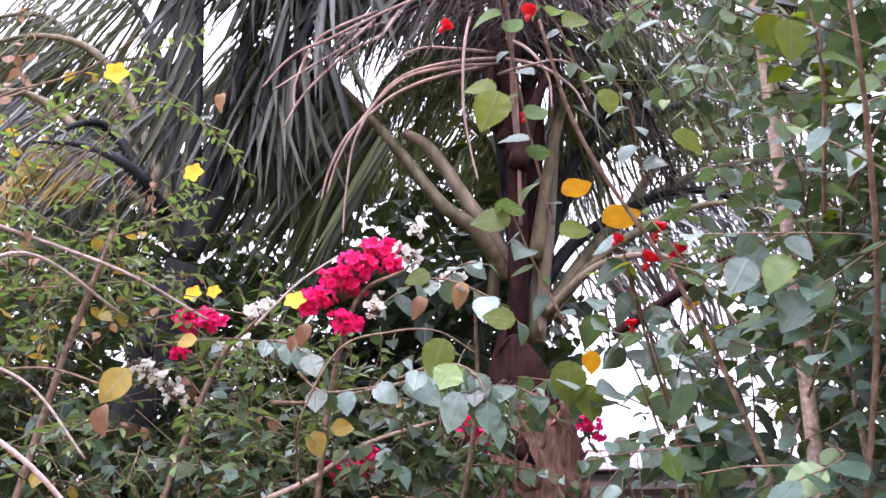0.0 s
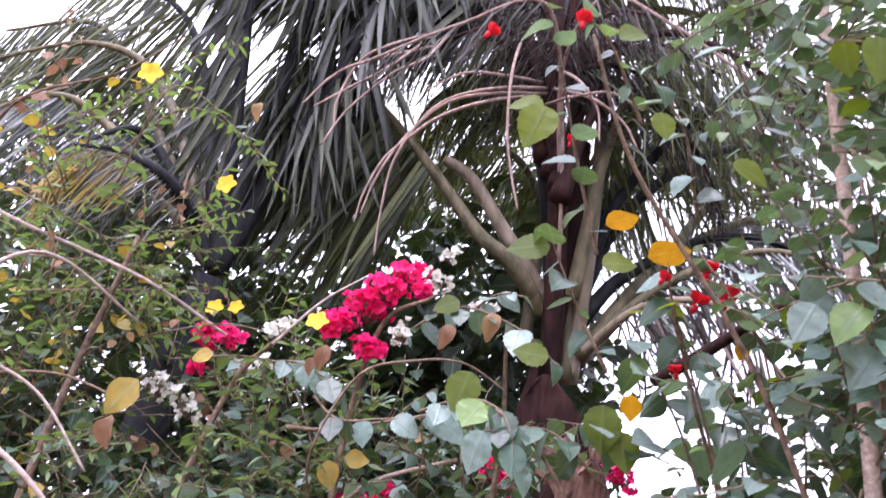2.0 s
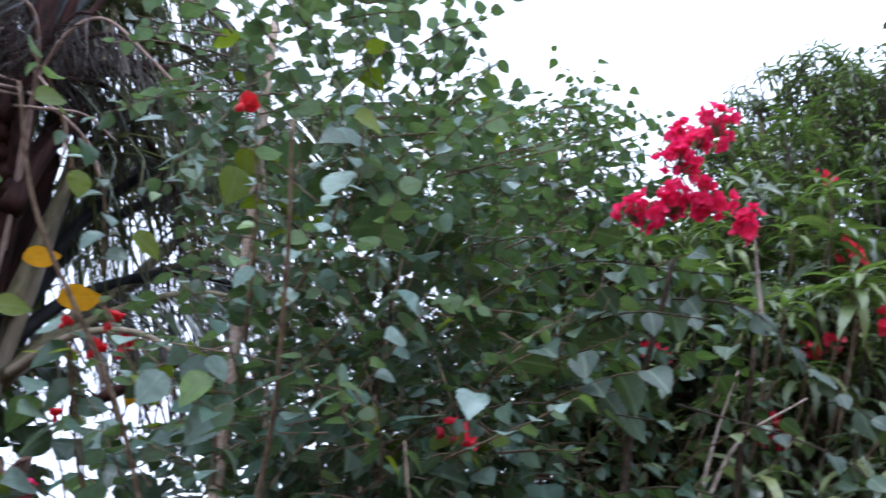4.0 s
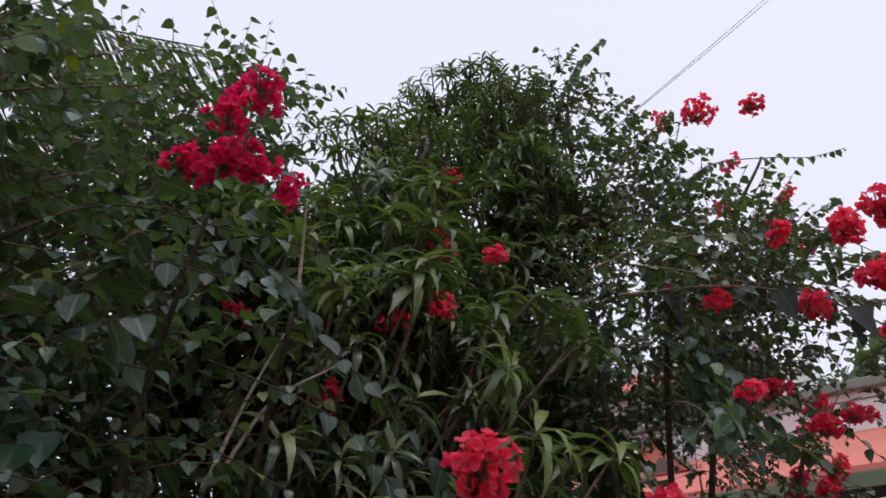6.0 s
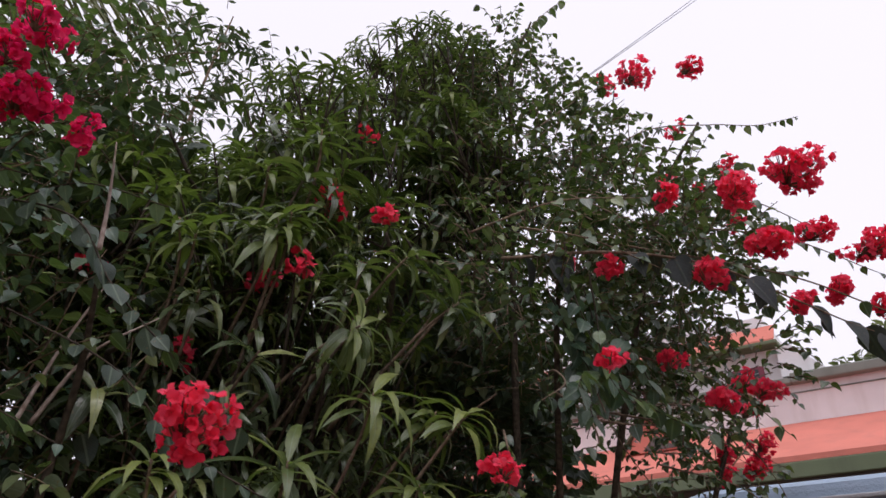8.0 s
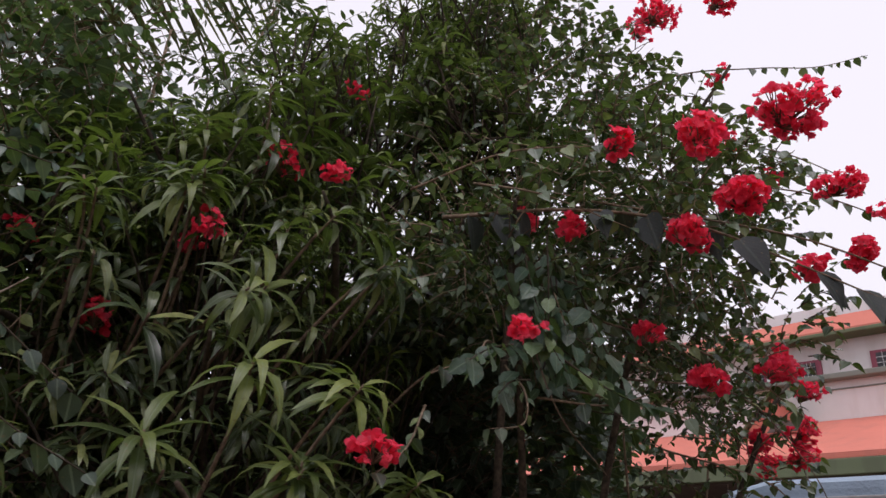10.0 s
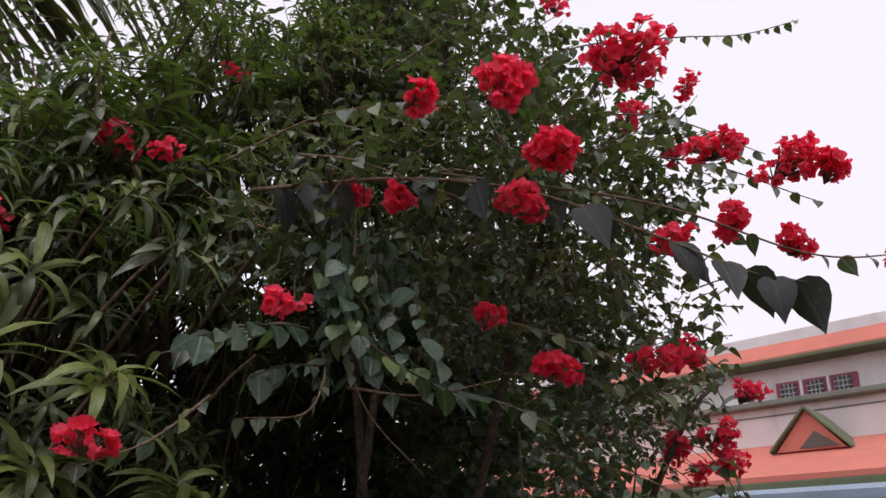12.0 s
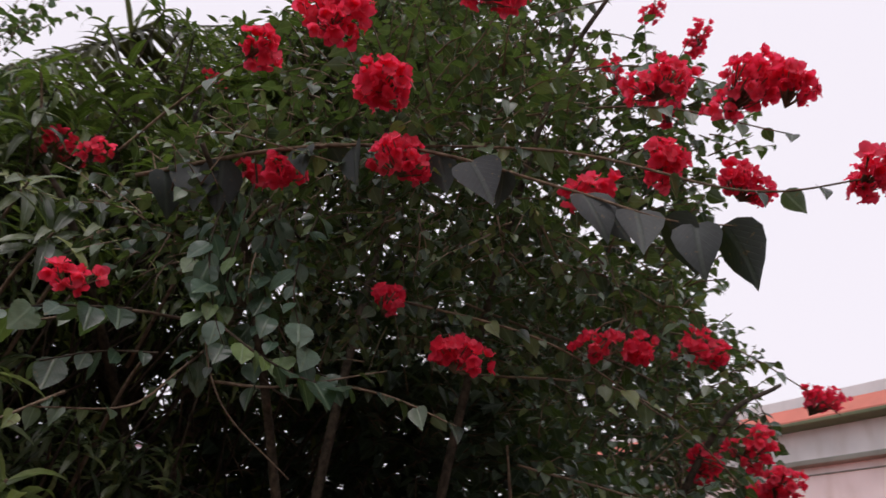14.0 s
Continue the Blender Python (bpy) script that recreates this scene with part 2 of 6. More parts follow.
VAN_PAINT = plaster_material("pale_blue_van_paint", (0.34, 0.44, 0.56), (0.24, 0.3, 0.38), 0.3)
VAN_TRIM = plaster_material("dark_van_trim", (0.03, 0.03, 0.035), (0.06, 0.05, 0.05), 0.4)
RUBBER = plaster_material("tyre_rubber", (0.02, 0.02, 0.02), (0.05, 0.045, 0.04), 0.8)
STEEL = plaster_material("wheel_steel", (0.35, 0.35, 0.36), (0.2, 0.18, 0.16), 0.4)
CABLE = plaster_material("cable_sheath", (0.1, 0.1, 0.11), (0.16, 0.16, 0.16), 0.6)
glass_mat, gn, gl, GLASS_B = material("window_glass")
GLASS_B.inputs["Base Color"].default_value = (0.05, 0.05, 0.055, 1)
GLASS_B.inputs["Roughness"].default_value = 0.2
GLASS_B.inputs["Specular IOR Level"].default_value = 0.3


# ---- mesh tools ----
def fill_mesh(name, verts, tris, uvs, mat):
    """A mesh of triangles from arrays; uvs: one for each vertex, or None."""
    me = bpy.data.meshes.new(name)
    verts, tris = np.asarray(verts, np.float32), np.asarray(tris, np.int32)
    me.vertices.add(len(verts))
    me.vertices.foreach_set("co", verts.ravel())
    me.loops.add(tris.size)
    me.loops.foreach_set("vertex_index", tris.ravel())
    me.polygons.add(len(tris))
    me.polygons.foreach_set("loop_start", np.arange(0, tris.size, 3, dtype=np.int32))
    me.polygons.foreach_set("use_smooth", np.ones(len(tris), bool))
    if uvs is not None:
        layer = me.uv_layers.new(name="UVMap")
        layer.data.foreach_set("uv", np.asarray(uvs, np.float32)[tris.ravel()].ravel())
    me.update()
    me.validate()
    me.materials.append(mat)
    return me


def child(name, mesh, parent, label="", m=None):
    """A part under a thing or a part. Its mesh is laid in world metres, or placed by m."""
    ob = new(name, mesh)
    if m is not None:
        ob.matrix_basis = m
    ob.parent = parent
    if parent.parent is None:
        ob.matrix_parent_inverse = Matrix.Translation(-parent.location)
    return tagged(ob, label)


def part(name, bm, mat, parent, label=""):
    me = bpy.data.meshes.new(name)
    bm.to_mesh(me)
    bm.free()
    me.materials.append(mat)
    return child(name, me, parent, label)


def thing(name, base, label, category, group="", kind=""):
    ob = new(name)
    ob.location = base
    ob.empty_display_size = 0.1
    return tagged(ob, label, category, group, kind)


def solid(name, bm, mat, label="", category="", group="", kind=""):
    me = bpy.data.meshes.new(name)
    bm.to_mesh(me)
    bm.free()
    me.materials.append(mat)
    return tagged(new(name, me), label, category, group, kind)


def box(lo, hi, bevel=0.0, bm=None):
    bm = bm or bmesh.new()
    made = bmesh.ops.create_cube(bm, size=1)["verts"]
    for v in made:
        v.co = Vector([lo[i] + (v.co[i] + 0.5) * (hi[i] - lo[i]) for i in range(3)])
    if bevel:
        edges = list({e for v in made for e in v.link_edges})
        bmesh.ops.bevel(bm, geom=edges, offset=bevel, segments=2, affect="EDGES", profile=0.5)
    return bm


class Soup:
    """Triangles gathered from many pieces into one mesh."""

    def __init__(self):
        self.v, self.f, self.u, self.count = [], [], [], 0

    def put(self, v, f, u):
        self.v.append(v)
        self.f.append(f + self.count)
        self.u.append(u)
        self.count += len(v)

    def mesh(self, name, mat):
        return fill_mesh(name, np.concatenate(self.v), np.concatenate(self.f), np.concatenate(self.u), mat)


def tube(soup, points, radii, sides=6):
    """A round stem along points, that tapers as radii say."""
    pts = [Vector(p) for p in points]
    v, f, u = [], [], []
    for i, p in enumerate(pts):
        d = (pts[min(i + 1, len(pts) - 1)] - pts[max(i - 1, 0)]).normalized()
        a = d.cross(Vector((0.31, 0.17, 0.93))).normalized()
        b = d.cross(a)
        for k in range(sides):
            c, s = math.cos(k * math.tau / sides), math.sin(k * math.tau / sides)
            v.append(p + (a * c + b * s) * radii[i])
            u.append((k / sides, i / len(pts)))
    for i in range(len(pts) - 1):
        for k in range(sides):
            a, b = i * sides + k, i * sides + (k + 1) % sides
            f += [(a, b, b + sides), (a, b + sides, a + sides)]
    n = len(pts)
    for k in range(1, sides - 1):
        f += [(0, k + 1, k), ((n - 1) * sides, (n - 1) * sides + k, (n - 1) * sides + k + 1)]
    soup.put(np.array(v), np.array(f), np.array(u))


def spline(points, steps=6):
    """A smooth line through the points."""
    p = [Vector(q) for q in points]
    p = [p[0] * 2 - p[1]] + p + [p[-1] * 2 - p[-2]]
    out = []
    for i in range(1, len(p) - 2):
        a, b, c, d = p[i - 1 : i + 3]
        for s in range(steps):
            t = s / steps
            out.append(0.5 * (2 * b + (c - a) * t + (2 * a - 5 * b + 4 * c - d) * t * t + (3 * b - a - 3 * c + d) * t**3))
    return out + [p[-2]]


def taper(n, a, b):
    return [a + (b - a) * i / (n - 1) for i in range(n)]


def blade(length, width, outline, fold=0.25, droop=0.3, wavy=0.0, seed=0, twist=0.0):
    """A leaf or petal along +y, its face to +z: outline gives pairs of (share of length, share of half width)."""
    rng = random.Random(seed)
    v, u, f = [(0, 0, 0)], [(0.5, 0)], []
    for t, w in outline[1:-1]:
        y = length * t * math.cos(droop * t * 0.8)
        z = -length * droop * t * t * 0.6
        for s in (-1, 0, 1):
            x = s * width * 0.5 * w
            lift = abs(s) * fold * width * 0.5 * w + wavy * length * rng.uniform(-1, 1) * abs(s)
            v.append((x + twist * t * t * length, y, z + lift))
            u.append((0.5 + 0.5 * s * w, t))
    t = 1.0
    v.append((twist * length, length * math.cos(droop * 0.8), -length * droop * 0.6))
    u.append((0.5, 1))
    rows = len(outline) - 2
    f += [(0, 2, 1), (0, 3, 2)]
    for r in range(rows - 1):
        a, b = 1 + 3 * r, 4 + 3 * r
        f += [(a, a + 1, b + 1), (a, b + 1, b), (a + 1, a + 2, b + 2), (a + 1, b + 2, b + 1)]
    a, tip = 1 + 3 * (rows - 1), len(v) - 1
    f += [(a, a + 1, tip), (a + 1, a + 2, tip)]
    return np.array(v, float), np.array(f), np.array(u, float)


HEART = [(0, 0), (0.04, 0.5), (0.16, 0.88), (0.32, 1), (0.5, 0.86), (0.68, 0.56), (0.85, 0.22), (1, 0)]
OVAL = [(0, 0), (0.08, 0.4), (0.24, 0.9), (0.42, 1), (0.6, 0.88), (0.78, 0.55), (0.92, 0.22), (1, 0)]
TOOTHED = [(0, 0), (0.05, 0.42), (0.14, 0.76), (0.17, 0.7), (0.26, 0.96), (0.29, 0.88), (0.4, 1.0), (0.43, 0.92), (0.54, 0.93), (0.57, 0.83), (0.68, 0.74), (0.71, 0.64), (0.83, 0.42), (0.86, 0.32), (1, 0)]
LANCE = [(0, 0), (0.07, 0.35), (0.25, 0.85), (0.45, 1), (0.65, 0.82), (0.85, 0.4), (1, 0)]
PLAIN = [(0, 0), (0.28, 0.95), (0.65, 0.8), (1, 0)]
ROUND = [(0, 0), (0.08, 0.45), (0.3, 0.95), (0.55, 1), (0.8, 0.7), (0.94, 0.3), (1, 0)]
STRIP = [(0, 0), (0.05, 0.8), (0.35, 1), (0.7, 0.7), (1, 0)]

BOUG = [blade(1, 0.72, HEART, 0.3, d, 0.0, s, tw) for s, (d, tw) in enumerate(((0.2, 0.05), (0.45, -0.06), (0.1, 0)))]
TOOTH = [blade(1, 0.8, TOOTHED, f, d, 0.012, s, tw) for s, (f, d, tw) in enumerate(((0.2, 0.25, 0.06), (0.35, 0.5, -0.06), (0.08, 0.12, 0)))]
HIB = [blade(1, 0.78, OVAL, f, d, 0.03, s, tw) for s, (f, d, tw) in enumerate(((0.2, 0.25, 0.06), (0.35, 0.5, -0.06), (0.08, 0.12, 0)))]
MANGO = [blade(1, 0.18, LANCE, 0.3, d, 0.008, s, tw) for s, (d, tw) in enumerate(((0.6, 0.08), (1.0, -0.1), (1.25, 0.04), (0.8, 0.14)))]
SIMPLE = [blade(1, 0.7, PLAIN, f, d, 0.03, s) for s, (f, d) in enumerate(((0.2, 0.25), (0.35, 0.5), (0.08, 0.12)))]
FINE = [blade(1, 0.32, LANCE, 0.25, d, 0, s) for s, d in enumerate((0.1, 0.4))]
BRACT = [blade(1, 0.85, ROUND, 0.3, d, 0.22, s) for s, d in enumerate((-0.35, -0.1, 0.2))]


def basis(p, d, up, size):
    """The pose of a blade at p that points along d with its face towards up."""
    y = d.normalized()
    x = y.cross(up)
    x = x.normalized() if x.length > 1e-4 else y.orthogonal().normalized()
    z = x.cross(y)
    return Matrix(((x.x * size, y.x * size, z.x * size, p.x), (x.y * size, y.y * size, z.y * size, p.y), (x.z * size, y.z * size, z.z * size, p.z), (0, 0, 0, 1)))


def lay(soup, piece, m):
    a = np.array(m)
    soup.put(piece[0] @ a[:3, :3].T + a[:3, 3], piece[1], piece[2])


def meshes_of(name, pieces, mat):
    return [fill_mesh(name, *piece, mat) for piece in pieces]


def wild(rng, amount=1.0):
    return Vector((rng.uniform(-1, 1), rng.uniform(-1, 1), rng.uniform(-1, 1))) * amount


UP = Vector((0, 0, 1))


def cane_leaves(rng, line, every, size, hang=0.6, spread_out=0.8, skip=0.0, front=0.0):
    """Poses of alternate leaves along a line of points."""
    out, run, side = [], 0.0, 1
    for a, b in zip(line, line[1:]):
        run += (b - a).length
        if run < every:
            continue
        run = 0.0
        if rng.random() < skip:
            continue
        d = (b - a).normalized()
        across = d.cross(UP)
        across = across.normalized() if across.length > 0.05 else d.orthogonal().normalized()
        side = -side
        way = across * side * spread_out + d * 0.45 - UP * hang + wild(rng, 0.45)
        face = UP * 0.7 + across * side * 0.35 + wild(rng, 0.5) + Vector((0.1, -1, 0)) * front
        out.append(basis(b, way, face, size * rng.uniform(0.5, 1.2)))
    return out


def sprig_line(rng, p, d, length, sag=0.35, steps=9):
    pts, d = [Vector(p)], d.normalized()
    for i in range(steps):
        d = (d + wild(rng, 0.12) - UP * sag / steps).normalized()
        pts.append(pts[-1] + d * length / steps)
    return pts


def whorl_leaves(rng, p, axis, count, size, spread_out=1.0):
    """Poses of mango leaves round a shoot's tip."""
    axis = axis.normalized()
    a = axis.orthogonal().normalized()
    b = axis.cross(a)
    out = []
    for i in range(count):
        ang = i * 2.4 + rng.uniform(-0.3, 0.3)
        level = i / count
        way = (a * math.cos(ang) + b * math.sin(ang)) * spread_out * (0.7 + 0.6 * (1 - level)) + axis * (0.1 + 0.6 * level) + wild(rng, 0.12)
        out.append(basis(p - axis * 0.05 * (1 - level), way, axis + UP * 0.6 + wild(rng, 0.15), size * rng.uniform(0.7, 1.15)))
    return out


def within(rng, centre, radii, shell=0.0):
    """A point in an ellipsoid, beyond the given share of its radius, and the way out."""
    while True:
        q = wild(rng)
        if shell <= q.length <= 1:
            return Vector([c + r * k for c, r, k in zip(centre, radii, q)]), Vector([k / r for k, r in zip(q, radii)]).normalized()


# ---- where leaves stay away ----
LANE = np.array((1.7, -0.8, 1.55))
CLEAR = {"head": np.zeros((0, 3)), "out": np.zeros((0, 3)), "wide": np.zeros(0), "reach": np.zeros(0)}
HOLLOW = {"centre": np.zeros((0, 3)), "radii": np.ones((0, 3))}


def stand_free(heads, reach=0.45, share=1.0):
    """Blossom heads stand out of the leaves on their side towards the lane."""
    p = np.array([h[0] for h in heads])
    out = LANE - p
    CLEAR["head"] = np.concatenate([CLEAR["head"], p])
    CLEAR["out"] = np.concatenate([CLEAR["out"], out / np.linalg.norm(out, axis=1)[:, None]])
    CLEAR["wide"] = np.concatenate([CLEAR["wide"], [share * (max(h[1]) if isinstance(h[1], tuple) else h[1]) for h in heads]])
    CLEAR["reach"] = np.concatenate([CLEAR["reach"], [reach] * len(heads)])


def hollow(*rows):
    """Airy or shaded gaps in the growth, as (centre, radii)."""
    HOLLOW["centre"] = np.concatenate([HOLLOW["centre"], [r[0] for r in rows]])
    HOLLOW["radii"] = np.concatenate([HOLLOW["radii"], [r[1] for r in rows]])


def in_hollow(p):
    return bool(((((np.array(p) - HOLLOW["centre"]) / HOLLOW["radii"]) ** 2).sum(1) < 1).any())


def open_air(m):
    """Whether a leaf may grow at this pose: not before a blossom head, and not in a gap."""
    y = m.col[1]
    p = np.array((m[0][3] + y[0] * 0.5, m[1][3] + y[1] * 0.5, m[2][3] + y[2] * 0.5))
    if in_hollow(p):
        return False
    d = p - CLEAR["head"]
    k = (d * CLEAR["out"]).sum(1)
    r = CLEAR["wide"]
    return not ((k > -0.3 * r) & (k < CLEAR["reach"]) & ((d * d).sum(1) - k * k < r * r)).any()


# ---- ground, houses and vehicle ----
bm = bmesh.new()
bmesh.ops.create_grid(bm, x_segments=60, y_segments=60, size=400)
for v in bm.verts:
    r = v.co.length
    v.co.z = 0.02 * math.sin(v.co.x * 0.9) * math.cos(v.co.y * 1.1) * min(1, r / 6)
solid("ground", bm, SOIL, "bare brown soil yard under the shrubs", "ground", kind="structure")


def slab(points, depth, axis=0):
    """A solid from a flat outline of (y, z) pairs, that is depth thick in x from 0."""
    bm = bmesh.new()
    a = [bm.verts.new((0, y, z)) for y, z in points]
    b = [bm.verts.new((depth, y, z)) for y, z in points]
    bm.faces.new(a)
    bm.faces.new(b[::-1])
    for i in range(len(a)):
        j = (i + 1) % len(a)
        bm.faces.new((a[j], a[i], b[i], b[j]))
    bmesh.ops.recalc_face_normals(bm, faces=bm.faces)
    return bm


def wedge(x0, z0, x1, z1, thick, y0, y1):
    """A sloping slab between two heights, along y."""
    bm = bmesh.new()
    ring = [(x0, z0), (x1, z1), (x1, z1 - thick), (x0, z0 - thick)]
    a = [bm.verts.new((x, y0, z)) for x, z in ring]
    b = [bm.verts.new((x, y1, z)) for x, z in ring]
    bm.faces.new(a)
    bm.faces.new(b[::-1])
    for i in range(4):
        j = (i + 1) % 4
        bm.faces.new((a[j], a[i], b[i], b[j]))
    bmesh.ops.recalc_face_normals(bm, faces=bm.faces)
    return bm


house = thing("house", (22, 4, 0), "cream two-storey house with salmon sloping roof edges and a green fascia", "house")
part("ground_floor_wall", box((18, -9, 0), (27, 17, 5.74)), PINK_WALL, house)
# dark sheet before the cream wall, in place of the porch's shade
part("porch_wall", box((17.9, -8.8, 0), (17.997, 16.8, 3.49)), DARK_AND_SHADE, house, "dark sheet standing in for porch shade")
part("terrace_edge", box((17.75, -9.2, 5.742), (27.2, 2.2, 5.95), 0.03), GREY_EDGE, house, "weathered grey terrace edge")
part("floor_ledge", box((17.75, 2.203, 5.742), (27.2, 17.2, 5.86), 0.02), GREY_EDGE, house, "weathered grey projecting ledge")
part("string_course", box((17.97, -9, 5.56), (18.0, 17, 5.585)), GREY_EDGE, house)
part("upper_wall", box((18.25, 2.4, 5.862), (26, 17, 6.66)), PINK_WALL, house)
part("roof_slab", box((17.8, 2.3, 6.664), (26.5, 17.3, 6.75), 0.02), MOSS_EDGE, house, "moss-green fascia of the roof slab")
part("roof_band", wedge(17.84, 6.79, 18.22, 7.2, 0.05, 2.35, 17.2), SALMON, house, "salmon sloping roof band")
part("parapet", box((18.24, 2.6, 6.753), (25, 17, 7.46), 0.02), PALE_WALL, house, "off-white parapet wall")
bm = slab([(2.62, 6.66), (2.62, 5.955), (1.95, 5.955), (1.75, 6.02), (2.3, 6.6)], 0.35)
bmesh.ops.translate(bm, verts=bm.verts, vec=(18.0, -0.24, 0))
part("stair_wall", bm, PALE_WALL, house, "sloping white end wall")
part("porch_roof", wedge(15.42, 3.9, 18.1, 5.0, 0.1, -9.3, 17.2), SALMON, house, "salmon sloping porch roof")
part("porch_fascia", box((15.38, -9.35, 3.52), (15.498, 17.25, 3.79), 0.02), MOSS_EDGE, house, "dark green fascia board")
part("porch_ceiling", box((15.6, -9.2, 3.5), (17.88, 17.1, 3.56)), DARK_AND_SHADE, house)
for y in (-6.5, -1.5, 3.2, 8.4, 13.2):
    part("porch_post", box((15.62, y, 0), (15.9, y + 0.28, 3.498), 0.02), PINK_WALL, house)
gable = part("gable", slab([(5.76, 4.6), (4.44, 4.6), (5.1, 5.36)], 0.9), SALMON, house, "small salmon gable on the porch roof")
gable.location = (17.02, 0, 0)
# dark sheet with the shade inside the gable put into its colour
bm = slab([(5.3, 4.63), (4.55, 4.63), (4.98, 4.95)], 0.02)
o = part("gable_opening", bm, DARK_AND_SHADE, gable, "gable opening with its shade as a dark sheet")
o.location = (-0.022, 0, 0)
for s, (ya, yb) in enumerate(((5.86, 5.1), (4.34, 5.1))):
    e = [(ya, 4.58), (yb, 5.38), (yb, 5.44), (ya, 4.63)]
    o = part("barge_board", slab(e, 1.0), MOSS_EDGE, gable)
    o.location = (-0.1, 0, 0)
arch = bmesh.new()
ring = [(7.0 + 0.4 * math.cos(a * math.pi / 10), 5.87 + 0.32 * math.sin(a * math.pi / 10)) for a in range(11)]
arch = slab(ring, 0.14)
o = part("arch_moulding", arch, GREY_EDGE, house, "grey half-round arch moulding")
o.location = (18.11, 0, 0)
o = part("arch_infill", slab([(7.0 + 0.28 * math.cos(a * math.pi / 10), 5.88 + 0.2 * math.sin(a * math.pi / 10)) for a in range(11)], 0.02), PALE_WALL, house)
o.location = (18.085, 0, 0)


def window(y0, y1, z0, z1, panes, parent):
    w = part("window", box((18.19, y0, z0), (18.247, y1, z1)), FRAME_RED, parent, "maroon framed window with a white grille")
    step = (y1 - y0) / panes
    for i in range(panes):
        a, b = y0 + i * step + 0.11, y0 + (i + 1) * step - 0.11
        part("pane", box((18.172, a, z0 + 0.06), (18.188, b, z1 - 0.06)), glass_mat, w)
        bars = bmesh.new()
        for k in range(1, 4):
            yy = a + (b - a) * k / 4
            box((18.15, yy - 0.004, z0 + 0.05), (18.168, yy + 0.004, z1 - 0.05), 0, bars)
        for k in range(1, 3):
            zz = z0 + 0.05 + (z1 - z0 - 0.1) * k / 3
            box((18.13, a, zz - 0.005), (18.147, b, zz + 0.005), 0, bars)
        part("grille", bars, PALE_WALL, w, "white window grille")
        if i:
            part("mullion", box((18.12, a - 0.135, z0), (18.186, a - 0.085, z1)), PALE_WALL, w)


window(4.42, 6.1, 5.875, 6.3, 3, house)
window(2.75, 3.45, 5.875, 6.32, 1, house)

outhouse = thing("outhouse", (1.6, 10.2, 0), "low outhouse with a white tin roof edge and faded red ridge", "outhouse")
turn = Matrix.Translation((0.26, 9.67, 0)) @ Matrix.Rotation(math.atan2(-0.487, 0.874), 4, "Z")


def turned(name, lo, hi, mat, parent, label="", bevel=0.0):
    bm = box(lo, hi, bevel)
    bmesh.ops.transform(bm, matrix=turn, verts=bm.verts)
    return part(name, bm, mat, parent, label)


# wall and beam carry the shade under the eave in their dark colour
turned("wall", (-1.2, 0.25, 0), (4.2, 3.5, 2.9), DARK_AND_SHADE, outhouse, "wall with eave shade in its dark colour")
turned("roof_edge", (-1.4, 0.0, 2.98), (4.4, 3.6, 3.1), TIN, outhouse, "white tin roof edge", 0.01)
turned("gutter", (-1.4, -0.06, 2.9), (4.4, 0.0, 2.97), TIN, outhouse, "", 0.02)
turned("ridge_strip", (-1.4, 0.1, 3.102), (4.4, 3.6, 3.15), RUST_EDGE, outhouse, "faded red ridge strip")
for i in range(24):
    turned("roof_bolt", (-1.3 + i * 0.24, 0.05, 3.1), (-1.275 + i * 0.24, 0.075, 3.13), DARK_AND_SHADE, outhouse)
turned("shade_beam", (-1.3, 0.08, 2.72), (4.3, 0.2, 2.8), DARK_AND_SHADE, outhouse)
shed = thing("shed", (-1.5, 10.5, 0), "low white-walled shed with a pale roof slab", "shed")
part("wall", box((-2.6, 10.0, 0), (-0.55, 11.5, 2.42)), PALE_WALL, shed)
part("roof_slab", box((-2.8, 9.8, 2.424), (-0.4, 11.7, 2.56), 0.02), TIN, shed)

# van beside the bougainvillea
van = thing("van", (6.1, -1.3, 0), "pale blue van with ribbed roof and dark windows", "van")
prof = [(-3.7, 0.45), (-3.75, 1.3), (-3.6, 2.02), (-3.4, 2.1), (0.9, 2.11), (1.12, 2.06), (1.2, 1.95), (1.5, 1.35), (1.62, 1.1), (1.65, 0.45)]
bm = slab(prof, 1.7)
bmesh.ops.bevel(bm, geom=[e for e in bm.edges if abs(e.verts[0].co.x - e.verts[1].co.x) < 1e-4], offset=0.06, segments=3, affect="EDGES", profile=0.6)
body = part("body", bm, VAN_PAINT, van)
body.location = (5.25, 0, 0)
for i in range(7):
    o = part("roof_rib", box((5.42 + i * 0.2, -3.3, 2.09), (5.5 + i * 0.2, 0.75, 2.124), 0.012), VAN_PAINT, van)
part("rain_gutter", box((5.222, -3.55, 1.985), (5.262, 0.98, 2.012), 0.008), STEEL, van, "bright metal rain gutter")
for a, b in ((-3.5, -2.3), (-2.2, -1.0), (-0.9, 0.0), (0.1, 0.9)):
    part("side_window", box((5.232, a, 1.3), (5.247, b, 1.9), 0.006), glass_mat, van, "dark side window")
part("window_band", box((5.238, -3.62, 1.22), (5.249, 1.02, 1.96)), VAN_TRIM, van, "dark band round the windows")
part("bumper", box((5.3, 1.66, 0.35), (6.9, 1.8, 0.6), 0.03), VAN_TRIM, van)
